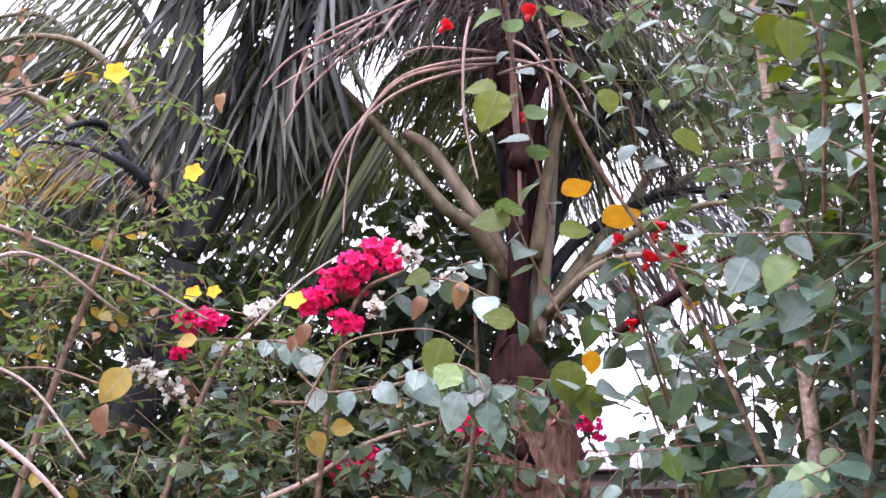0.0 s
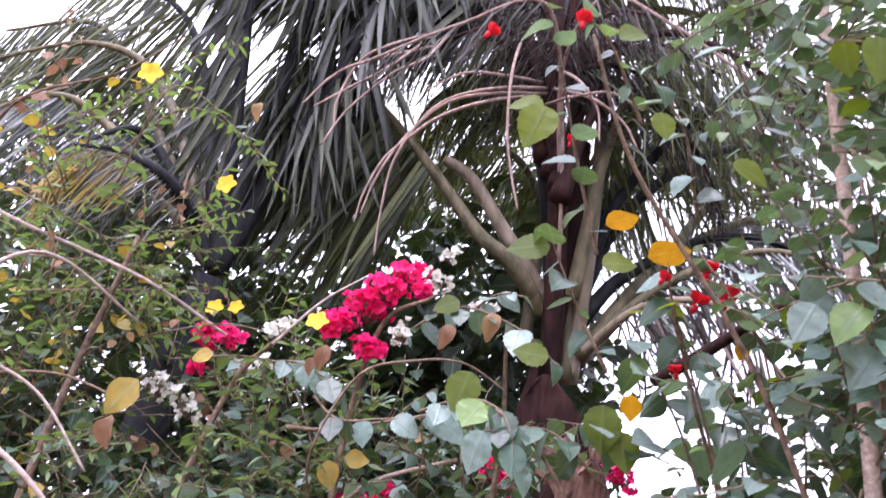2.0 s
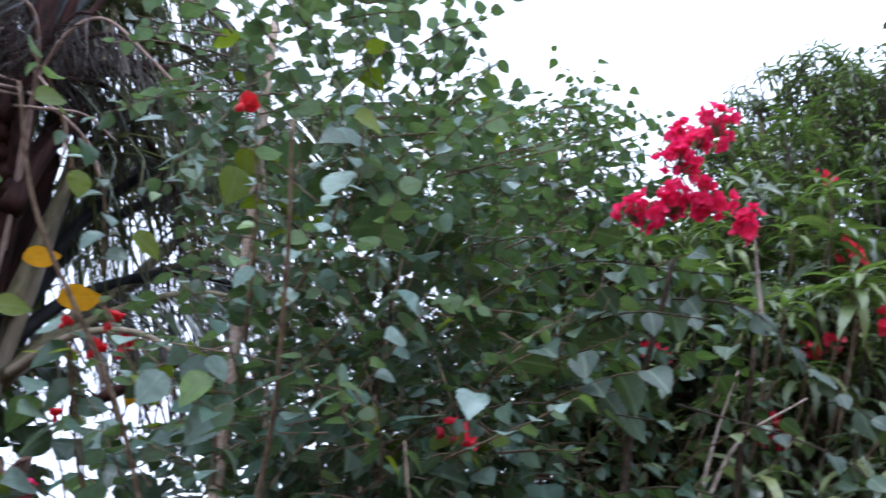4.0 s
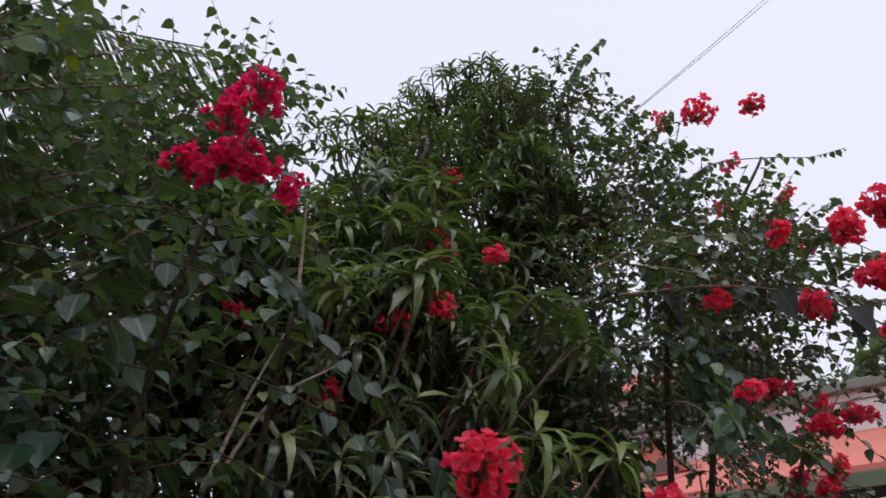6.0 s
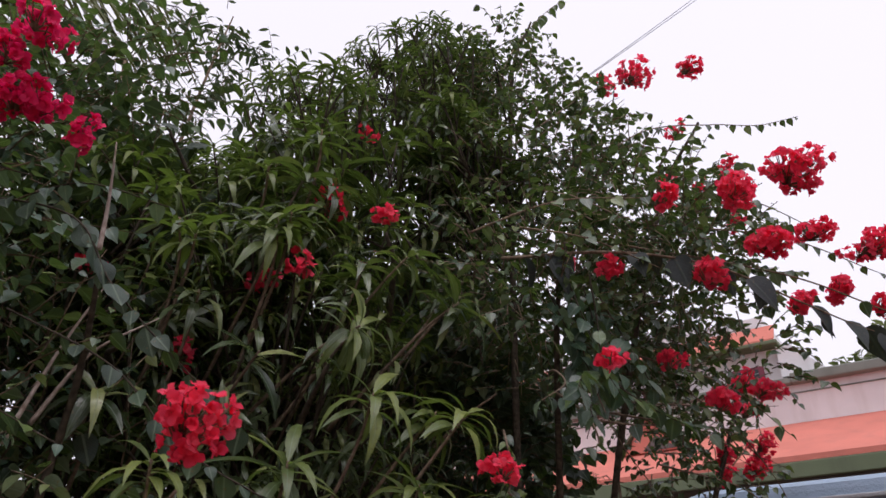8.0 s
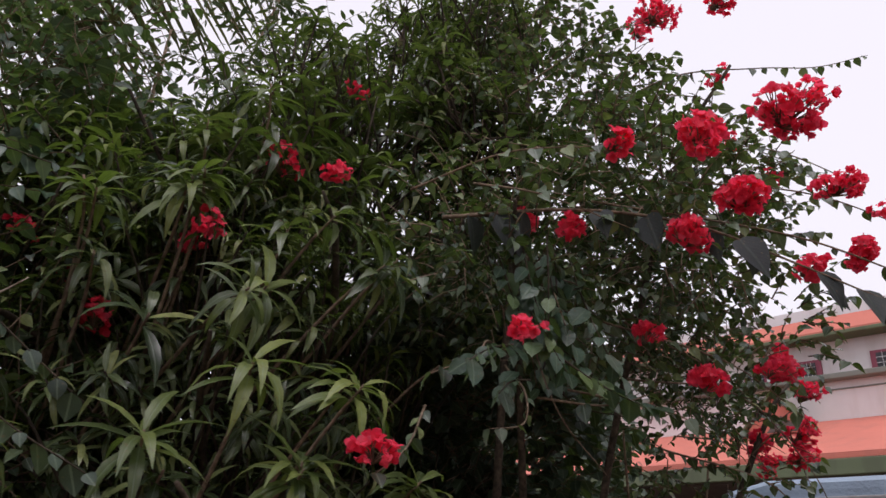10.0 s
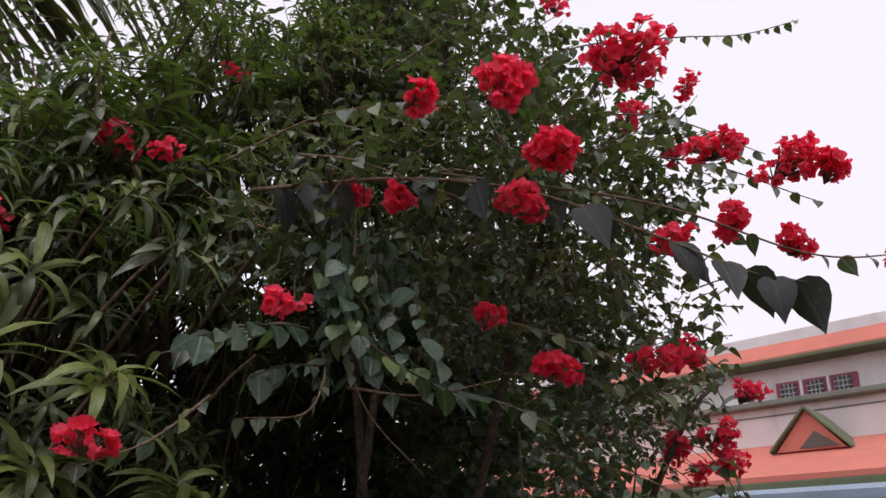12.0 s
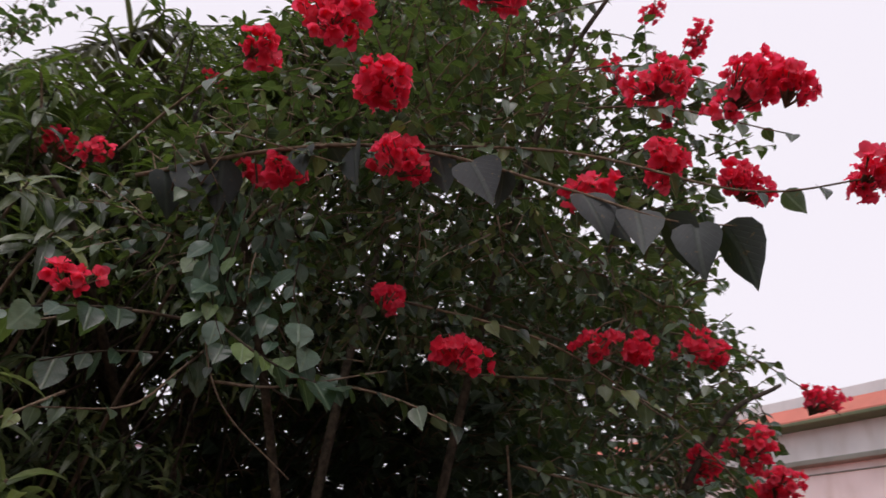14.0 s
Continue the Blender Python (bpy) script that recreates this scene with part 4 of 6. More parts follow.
for pts, n, size, mat, stalk, hang, pieces, lab in (
    ((hub, (-1.45, 2.95, 3.1), (-1.55, 2.8, 3.05), (-1.7, 2.75, 2.8)), 36, 0.5, GREY_PALM, BACKLIT_PETIOLE, 0.75, LEAFLET, "dark blue-grey drooping frond"),
    ((hub, (-1.6, 3.1, 3.5), (-2.0, 3.1, 3.7), (-2.5, 3.1, 3.5)), 50, 0.7, PALM_LEAF, PETIOLE, 0.9, LEAFLET, "dark green frond"),
    ((hub, (-1.5, 3.3, 3.5), (-1.7, 3.5, 3.9), (-2.1, 3.7, 4.0)), 50, 0.7, PALM_LEAF, PETIOLE, 0.9, LEAFLET, "dark green frond"),
    ((hub, (-1.35, 3.4, 3.6), (-1.2, 3.7, 4.0), (-0.9, 3.9, 4.1)), 50, 0.7, GREY_PALM, PETIOLE, 1.0, LEAFLET, "grey hanging frond"),
    ((hub, (-1.1, 3.3, 3.4), (-0.85, 3.5, 3.6), (-0.6, 3.6, 3.4)), 50, 0.7, GREY_PALM, PETIOLE, 1.1, LEAFLET, "grey hanging frond"),
    (((-1.254, 2.900, 2.841), (-1.377, 2.750, 2.877), (-1.520, 2.720, 2.914), (-1.620, 2.700, 2.866), (-1.640, 2.700, 2.680)), 44, 0.3, OLIVE_LEAF, PETIOLE, 1.0, WIDE_LEAFLET, "yellowing small frond"),
    (((-1.168, 2.900, 2.755), (-1.240, 2.700, 2.823), (-1.403, 2.660, 2.884), (-1.573, 2.640, 2.876)), 40, 0.22, GREY_PALM, BACKLIT_PETIOLE, 0.7, LEAFLET, "dark withered frond"),
    ((hub, (-1.5, 3.2, 3.7), (-1.8, 3.2, 4.1), (-2.2, 3.2, 4.1)), 70, 0.7, PALM_LEAF, BACKLIT_PETIOLE, 1.0, LEAFLET, "dark hanging frond"),
    ((hub, (-1.8, 3.2, 3.6), (-2.1, 3.2, 3.9), (-2.5, 3.2, 3.8)), 60, 0.9, PALM_LEAF, PETIOLE, 1.1, LEAFLET, "dark hanging frond"),
    ((hub, (-1.7, 3.0, 3.2), (-1.95, 2.9, 3.25), (-2.2, 2.85, 3.0)), 40, 0.6, GREY_PALM, PETIOLE, 1.0, LEAFLET, "grey hanging frond"),
):
    frond(second, rng, pts, n, size, mat, stalk, hang, 0.15, 0.03, pieces, label=lab)


third = thing("coconut_palm", (0.6, 8.2, 0), "tall coconut palm behind the garden with comb-like fronds", "palm tree", "coconut palms")
soup = Soup()
tube(soup, spline([(0.6, 8.2, 0), (0.55, 8.0, 2.0), (0.6, 7.8, 4.0), (0.65, 7.6, 5.7)], 6), taper(19, 0.17, 0.1), 14)
child("trunk", soup.mesh("trunk", FIBRE), third, "slim ringed trunk")
hub = Vector((0.65, 7.55, 5.75))
for pts, n, size in (((hub, (1.1, 6.9, 6.1), (1.69, 6.1, 6.2), (2.22, 5.31, 6.15), (2.57, 5.02, 6.28), (3.66, 4.2, 6.3)), 110, 1.45), ((hub, (0.9, 6.6, 5.9), (1.4, 5.6, 5.6), (1.7, 5.0, 5.0)), 70, 0.9),
                     ((hub, (0.2, 8.0, 6.4), (-0.4, 8.6, 6.5), (-1.0, 9.2, 6.0)), 50, 0.9), ((hub, (0.9, 8.2, 6.6), (1.3, 9.0, 6.7), (1.7, 9.8, 6.2)), 50, 0.9), ((hub, (1.2, 7.5, 6.6), (2.0, 7.4, 6.8), (2.8, 7.2, 6.3)), 60, 0.9), ((hub, (0.3, 7.0, 6.3), (0.0, 6.4, 6.4), (-0.3, 5.8, 6.0)), 50, 0.8)):
    frond(third, rng, pts, n, size, PALM_LEAF, BACKLIT_PETIOLE, 0.55, 0.15, 0.04, WIDE_LEAFLET, label="dark comb-like frond")


# ---- blossoms ----
def weld(soup):
    """The soup's pieces, joined where their points meet."""
    v, f, u = np.concatenate(soup.v), np.concatenate(soup.f), np.concatenate(soup.u)
    _, first, back = np.unique(np.round(v, 4), axis=0, return_index=True, return_inverse=True)
    f = back.reshape(-1)[f]
    f = f[(f[:, 0] != f[:, 1]) & (f[:, 1] != f[:, 2]) & (f[:, 0] != f[:, 2])]
    return v[first], f, u[first]


def gather(pieces):
    soup = Soup()
    for piece, m in pieces:
        lay(soup, piece, m)
    return weld(soup)


def bract_blossom(seed, open_by):
    """Three papery bracts round a stalk's end, one unit across."""
    rng, rows = random.Random(seed), []
    for k in range(3):
        a = k * math.tau / 3 + rng.uniform(-0.25, 0.25)
        out = Vector((math.cos(a), math.sin(a), 0))
        rows.append((BRACT[(seed + k) % 3], basis(Vector((0, 0, 0)), out * open_by + UP * (1.15 - open_by) + wild(rng, 0.15), UP * open_by - out * (1.2 - open_by), rng.uniform(0.55, 0.68))))
    for k in range(4):
        a = k * math.tau / 4 + rng.uniform(-0.4, 0.4)
        out = Vector((math.cos(a), math.sin(a), 0))
        rows.append((BRACT[k % 3], basis(Vector((0, 0, 0)), out * 0.9 + UP * rng.uniform(-0.3, 0.7), UP - out * 0.4 + wild(rng, 0.3), rng.uniform(0.36, 0.54))))
    return gather(rows)


BLOSSOM = [bract_blossom(s, o) for s, o in enumerate((0.55, 0.75, 0.9, 0.65))]


def star_flower(petals, wide, length, cup, seed):
    rng = random.Random(seed)
    one = blade(1, wide, ROUND, 0.15, 0.25, 0.02, seed)
    rows = []
    for k in range(petals):
        a = k * math.tau / petals + rng.uniform(-0.1, 0.1)
        out = Vector((math.cos(a), math.sin(a), 0))
        rows.append((one, basis(Vector((0, 0, 0)), out + UP * cup, UP - out * cup, length)))
    soup = Soup()
    for piece, m in rows:
        lay(soup, piece, m)
    tube(soup, [(0, 0, -0.26), (0, 0, -0.15), (0, 0, -0.01), (0, 0, 0)], [0.05, 0.1, 0.1, 0.0], 7)
    return weld(soup)


TRUMPET = [star_flower(5, 0.85, 0.5, 0.3, s) for s in range(2)]
FOLDED = [star_flower(6, 1.15, 0.42, 1.5, s + 5) for s in range(2)]
red_meshes, pink_meshes = meshes_of("blossom", BLOSSOM, RED_BRACT), meshes_of("blossom", BLOSSOM, PINK_BRACT)
crimson_meshes = meshes_of("blossom", BLOSSOM, CRIMSON_BRACT)
white_meshes = meshes_of("white_blossom", BLOSSOM, WHITE)
yellow_meshes, scarlet_meshes = meshes_of("trumpet", TRUMPET, YELLOW), meshes_of("bud", FOLDED, SCARLET)


def tip_pose(p, out, size):
    q = out.normalized().to_track_quat("Z", "Y").to_matrix().to_4x4()
    return Matrix.Translation(p) @ q @ Matrix.Diagonal((size, size, size, 1))


def cluster(plant, rng, p, radii, count, size=0.05, lean=(0, -0.4, 0.5), meshes=None, label="dense red papery blossom cluster"):
    """A head of blossoms on short stalks: the stalks are the part, each blossom a piece under it."""
    meshes = meshes or red_meshes
    p, lean = Vector(p), Vector(lean)
    radii = [r * k * rng.uniform(0.85, 1.15) for r, k in zip(radii, (0.98, 0.85, 0.8))]
    soup, spots = Soup(), []
    lobes = [within(rng, p, [r * 0.75 for r in radii], 0.4)[0] for _ in range(2 + count // 6)]
    for i in range(round(count * 1.9)):
        best = None
        for _ in range(6):
            q, out = within(rng, lobes[i % len(lobes)], [r * (0.55 if len(lobes) > 1 else 0.9) for r in radii], 0.5)
            if (q - p).dot(lean) < -0.6 * max(radii):
                continue
            near = min([(q - s).length for s, _ in spots] or [9])
            if best is None or near > best[0]:
                best = (near, q, out)
        if best:
            spots.append((best[1], (best[2] + lean * 0.5 + wild(rng, 0.25)).normalized()))
    root = p - lean * max(radii) * 0.9
    for q, out in spots:
        tube(soup, [root, root.lerp(q, 0.6) + wild(rng, 0.006), q], [0.0022, 0.0016, 0.0013], 4)
    count = len(spots)
    head = child("flower_head", soup.mesh("flower_head", TWIG), plant, label)
    for q, out in spots:
        child("blossom", rng.choice(meshes), head, "", tip_pose(q, out, size * rng.uniform(0.6, 0.9)) @ Matrix.Rotation(rng.uniform(0, 6), 4, "Z"))
    return head


def sprig(plant, rng, points, every, size, shared, twig_mat=TWIG, hang=0.6, out=0.8, thick=0.004, label="", name="sprig", steps=12, skip=0.0, front=0.0):
    """A leafy shoot: its stem is a part, each leaf a piece under it."""
    line = spline(points, steps)
    soup = Soup()
    tube(soup, line, taper(len(line), thick, 0.0015), 5)
    stem = child(name, soup.mesh(name, twig_mat), plant, label)
    for m in cane_leaves(rng, line, every, size, hang, out, skip, front):
        if open_air(m):
            child("leaf", rng.choice(shared), stem, "", m)
    return stem


def branch(plant, points, a, b, mat=TWIG, sides=7, label="", name="branch"):
    soup = Soup()
    line = spline(points, 8)
    tube(soup, line, taper(len(line), a, b), sides)
    return child(name, soup.mesh(name, mat), plant, label)


def thicket(plant, rng, blobs, pieces, mat, twig_mat, leaf, every, length, sag=0.4, hang=0.5, out=0.8, name="foliage"):
    """Leafy shoots that fill ellipsoids (centre, radii, how many, shell), as one mesh of leaves and one of twigs."""
    leaves, twigs = Soup(), Soup()
    for centre, radii, count, shell in blobs:
        for i in range(count):
            p, way = within(rng, centre, radii, shell)
            line = sprig_line(rng, p, way * 0.8 + UP * 0.35 + wild(rng, 0.6), length * rng.uniform(0.6, 1.3), sag)
            if in_hollow(line[4]):
                continue
            tube(twigs, line[::3], taper(4, 0.003, 0.0012), 3)
            for m in cane_leaves(rng, line, every, leaf, hang, out):
                if open_air(m):
                    lay(leaves, rng.choice(pieces), m)
    child(name, leaves.mesh(name, mat), plant)["kind"] = "stuff"
    child("twig_tangle", twigs.mesh("twig_tangle", twig_mat), plant)["kind"] = "stuff"


def tufts(plant, rng, blobs, mat, size, count, name="foliage", lean=0.5):
    """Mango whorls that fill ellipsoids, as one mesh."""
    leaves, twigs = Soup(), Soup()
    for centre, radii, number, shell in blobs:
        for i in range(number):
            p, way = within(rng, centre, radii, shell)
            axis = (way * lean + UP * 0.6 + wild(rng, 0.4)).normalized()
            if in_hollow(p):
                continue
            tube(twigs, [p - axis * 0.3 - UP * 0.05, p - axis * 0.12, p], [0.005, 0.004, 0.003], 4)
            for m in whorl_leaves(rng, p, axis, rng.randint(count - 4, count + 2), size):
                if open_air(m):
                    lay(leaves, rng.choice(MANGO), m)
    child(name, leaves.mesh(name, mat), plant)["kind"] = "stuff"
    child("twig_tangle", twigs.mesh("twig_tangle", DARK_TWIG), plant)["kind"] = "stuff"


def whorl(plant, rng, p, axis, count, size, shared, label="", spread_out=1.0):
    """A mango shoot's tip: the shoot is the part, each leaf a piece under it."""
    p, axis = Vector(p), Vector(axis).normalized()
    soup = Soup()
    tube(soup, spline([p - axis * 0.35 + Vector((0, 0.12, -0.12)), p - axis * 0.15, p], 5), taper(11, 0.006, 0.003), 6)
    shoot = child("leaf_whorl", soup.mesh("leaf_whorl", TWIG), plant, label)
    for m in whorl_leaves(rng, p, axis, count, size, spread_out):
        if open_air(m):
            child("leaf", rng.choice(shared), shoot, "", m)


# ---- where the blossom heads stand: place, half width, blossoms ----
RED_HEADS = (
    ((2.80, -0.08, 2.42), 0.062, 24), ((2.95, -0.17, 2.70), 0.1, 44), ((2.70, -0.05, 2.56), 0.07, 28), ((2.60, 0.15, 2.56), 0.05, 9), ((2.95, 0.12, 2.43), 0.065, 20),
    ((2.78, 0.38, 2.47), 0.055, 14), ((2.74, 0.52, 2.53), 0.045, 8), ((3.04, 0.32, 2.205), 0.05, 11), ((3.17, 0.21, 2.085), 0.06, 16), ((2.44, 0.29, 2.065), 0.045, 7),
    ((2.21, 0.485, 1.785), 0.05, 9), ((3.26, -0.06, 2.40), 0.06, 12), ((3.37, -0.19, 2.44), 0.06, 16), ((3.47, -0.28, 2.385), 0.06, 15), ((3.40, -0.15, 2.68), 0.075, 20),
    ((3.47, -0.28, 2.61), 0.09, 28), ((3.50, -0.38, 2.56), 0.06, 14), ((3.485, -0.50, 2.31), 0.055, 11), ((3.96, 0.31, 2.35), 0.065, 14), ((4.10, 0.35, 2.37), 0.05, 9),
    ((3.61, 0.175, 2.22), 0.055, 11), ((4.18, 0.335, 2.12), 0.075, 20), ((4.69, 0.46, 2.39), 0.085, 20), ((4.44, 0.43, 2.08), 0.09, 22), ((4.50, 0.58, 2.06), 0.07, 14), ((4.17, 0.49, 2.09), 0.065, 14),
    ((3.92, 0.17, 3.33), 0.06, 10), ((3.94, 0.37, 3.62), 0.07, 9), ((4.07, 0.49, 3.45), 0.06, 9), ((3.465, 0.166, 3.61), 0.08, 16), ((3.40, 0.387, 3.63), 0.11, 26), ((3.7, 0.6, 3.85), 0.08, 12),
    ((3.47, 0.14, 2.18), 0.06, 9), ((2.0, 0.95, 2.36), 0.05, 6), ((3.65, 0.25, 3.1), 0.06, 7), ((3.75, 0.15, 2.95), 0.06, 7),
    ((2.32, 1.136, 2.735), 0.07, 10), ((2.40, 0.985, 2.70), 0.055, 7), ((2.10, 1.2, 2.40), 0.055, 7), ((2.7, 1.3, 3.3), 0.05, 5), ((1.92, 1.3, 2.15), 0.06, 8),
)
CRIMSON_HEADS = (((1.180, 1.044, 2.429), (0.06, 0.06, 0.05), 10), ((1.236, 0.990, 2.434), (0.07, 0.07, 0.06), 12), ((1.165, 0.912, 2.469), (0.055, 0.055, 0.06), 8), ((1.262, 0.930, 2.426), (0.07, 0.06, 0.07), 11),
                ((1.326, 0.904, 2.378), (0.05, 0.05, 0.05), 7), ((1.201, 0.878, 2.529), (0.06, 0.06, 0.06), 8), ((1.158, 0.810, 2.494), (0.05, 0.05, 0.07), 6), ((1.201, 0.930, 2.580), (0.05, 0.05, 0.05), 5))
PINK_HEADS = (((-0.29, 2.26, 2.37), 0.045, 9), ((-0.33, 2.26, 2.32), 0.055, 12), ((-0.38, 2.27, 2.26), 0.06, 14), ((-0.44, 2.27, 2.21), 0.05, 10), ((-0.36, 2.26, 2.18), 0.05, 9), ((-0.86, 2.5, 2.21), 0.045, 7), ((-0.78, 2.5, 2.22), 0.05, 8), ((-0.88, 2.54, 2.12), 0.03, 3),
                ((0.0, 3.05, 2.06), 0.06, 9), ((0.06, 3.08, 2.0), 0.05, 7), ((-0.36, 2.81, 1.88), 0.07, 11), ((-0.3, 2.82, 1.92), 0.05, 7), ((-0.28, 2.87, 1.75), 0.06, 9), ((0.45, 3.2, 2.2), 0.06, 9), ((0.48, 3.2, 2.12), 0.05, 6), ((-0.25, 2.24, 2.33), 0.03, 4))
stand_free(RED_HEADS)
stand_free(CRIMSON_HEADS)
stand_free(PINK_HEADS, 0.3, 1.2)
hollow(((3.05, 0.75, 1.83), (0.45, 0.5, 0.3)), ((3.1, 0.55, 1.72), (0.45, 0.5, 0.24)), ((3.4, 1.2, 2.02), (0.5, 0.7, 0.3)), ((2.75, 1.0, 2.15), (0.3, 0.45, 0.16)), ((2.55, 0.78, 2.12), (0.2, 0.3, 0.14)),
       ((0.39, 2.15, 1.93), (0.075, 0.3, 0.12)), ((0.54, 2.10, 2.15), (0.05, 0.25, 0.05)), ((-0.93, 2.45, 1.97), (0.12, 0.35, 0.09)), ((-1.22, 3.10, 2.12), (0.16, 0.4, 0.13)), ((-1.71, 4.20, 2.39), (0.26, 0.7, 0.2)), ((-2.27, 5.30, 2.65), (0.4, 0.6, 0.3)), ((2.34, 1.85, 3.52), (0.2, 0.5, 0.24)), ((-0.41, 2.50, 1.71), (0.08, 0.3, 0.05)), ((0.86, 3.90, 2.38), (0.2, 0.6, 0.25)))


# ---- mango tree ----
rng = random.Random(21)
mango = thing("mango_tree", (2.95, 2.0, 0), "leafy young mango tree with long drooping leaves", "tree")
branch(mango, ((2.95, 2.0, 0), (2.9, 1.95, 0.9), (2.95, 1.85, 1.7), (3.05, 1.8, 2.6), (3.2, 1.8, 3.6), (3.4, 1.8, 4.4)), 0.07, 0.015, TWIG, 10, "grey-brown trunk", "trunk")
for pts in (((2.92, 1.9, 1.2), (2.5, 1.5, 1.6), (2.15, 1.1, 1.9), (2.0, 0.85, 2.05)), ((2.93, 1.88, 1.5), (2.3, 1.6, 1.9), (1.8, 1.4, 2.1), (1.6, 1.1, 2.05)), ((2.95, 1.85, 1.9), (2.5, 1.6, 2.4), (2.15, 1.55, 2.75), (1.95, 1.55, 3.0)), ((3.0, 1.82, 2.3), (2.9, 1.5, 2.8), (2.8, 1.45, 3.1), (2.75, 1.45, 3.3)),
            ((2.95, 1.85, 2.0), (2.6, 1.6, 2.5), (2.5, 1.6, 2.9), (2.45, 1.6, 3.1)), ((3.0, 1.82, 2.3), (3.4, 1.6, 2.9), (3.7, 1.4, 3.5), (3.8, 1.2, 4.0)),
            ((2.95, 1.85, 1.8), (2.6, 1.2, 2.2), (2.4, 0.95, 2.45), (2.3, 0.9, 2.55)), ((3.1, 1.8, 2.9), (3.0, 1.85, 3.2), (2.95, 1.8, 3.5), (2.95, 1.8, 3.7)),
            ((2.9, 1.9, 1.0), (2.4, 1.2, 1.3), (2.1, 0.8, 1.55), (1.9, 0.7, 1.7))):
    branch(mango, pts, 0.02, 0.005, DARK_TWIG)
mango_shared, young_shared = meshes_of("leaf", MANGO, MANGO_LEAF), meshes_of("leaf", MANGO, YOUNG_MANGO)
for p, axis, n, size, young in (
    ((2.04, 0.78, 2.15), (0, -0.8, 0.2), 13, 0.16, 1), ((1.97, 1.02, 2.5), (-0.2, -0.3, 1), 14, 0.18, 1), ((2.22, 0.92, 2.42), (0.1, -0.4, 1), 13, 0.2, 0),
    ((2.47, 0.75, 2.36), (0.3, -0.5, 0.6), 13, 0.19, 0), ((1.58, 0.9, 1.78), (-0.1, -0.3, 1), 13, 0.17, 1), ((1.63, 1.2, 1.98), (-0.3, -0.5, 0.5), 13, 0.19, 0),
    ((2.34, 0.76, 1.99), (0.1, -0.6, 0.6), 14, 0.19, 1), ((2.2, 0.72, 1.78), (-0.1, -0.5, 0.8), 13, 0.18, 1), ((2.48, 0.62, 1.74), (0.1, -0.5, 0.9), 13, 0.18, 1),
    ((2.46, 1.2, 2.55), (0, -0.5, 0.9), 13, 0.18, 0), ((2.24, 1.25, 2.42), (-0.3, -0.4, 0.9), 13, 0.19, 1), ((2.0, 0.95, 1.75), (0, -0.5, 0.6), 12, 0.18, 0),
    ((1.85, 0.8, 1.62), (0, -0.5, 0.9), 12, 0.17, 0), ((2.65, 0.75, 2.1), (0.1, -0.7, 0.4), 12, 0.18, 0), ((1.8, 1.1, 2.25), (-0.2, -0.5, 0.7), 13, 0.18, 0),
    ((2.05, 1.15, 2.3), (0, -0.4, 0.9), 12, 0.18, 0), ((1.75, 1.15, 2.45), (-0.3, -0.3, 1), 12, 0.16, 1), ((2.3, 0.95, 2.2), (0.1, -0.8, 0.3), 12, 0.18, 0),
    ((2.3, 1.3, 2.85), (-0.2, -0.5, 0.8), 12, 0.18, 0), ((2.65, 1.35, 3.0), (0, -0.6, 0.7), 12, 0.18, 1), ((2.5, 0.8, 1.5), (0, -0.5, 0.8), 12, 0.18, 0),
    ((1.98, 0.98, 2.51), (-0.3, -0.5, 0.8), 13, 0.17, 1), ((2.05, 1.16, 2.77), (-0.3, -0.5, 0.8), 12, 0.16, 1), ((2.19, 1.08, 2.94), (-0.3, -0.4, 0.9), 12, 0.16, 1), ((2.1, 0.75, 1.5), (0, -0.5, 0.8), 12, 0.18, 0), ((2.75, 0.9, 2.55), (0.2, -0.6, 0.6), 12, 0.17, 0), ((2.45, 1.5, 3.35), (-0.2, -0.4, 1), 12, 0.17, 1),
    ((1.95, 1.00, 2.46), (-0.2, -0.6, 0.7), 14, 0.21, 1), ((2.13, 0.85, 2.20), (0, -0.7, 0.5), 14, 0.21, 1), ((2.29, 0.80, 2.45), (0.2, -0.6, 0.6), 14, 0.21, 0), ((2.38, 0.70, 2.30), (0.3, -0.6, 0.5), 14, 0.21, 0), ((2.06, 0.75, 1.98), (-0.1, -0.5, 0.9), 14, 0.21, 1), ((2.27, 0.62, 1.95), (0.2, -0.6, 0.7), 14, 0.21, 1), ((1.89, 0.85, 1.81), (-0.2, -0.5, 0.8), 14, 0.21, 1), ((2.45, 0.60, 1.76), (0.2, -0.6, 0.6), 14, 0.21, 1), ((1.77, 1.10, 2.41), (-0.2, -0.5, 0.9), 14, 0.21, 1), ((2.19, 0.70, 1.76), (0, -0.6, 0.7), 14, 0.21, 1), ((1.92, 1.00, 2.10), (-0.1, -0.7, 0.5), 14, 0.21, 0),
):
    whorl(mango, rng, p, axis, n, size * 0.82, young_shared if young else mango_shared, "pale young leaf whorl" if young else "")
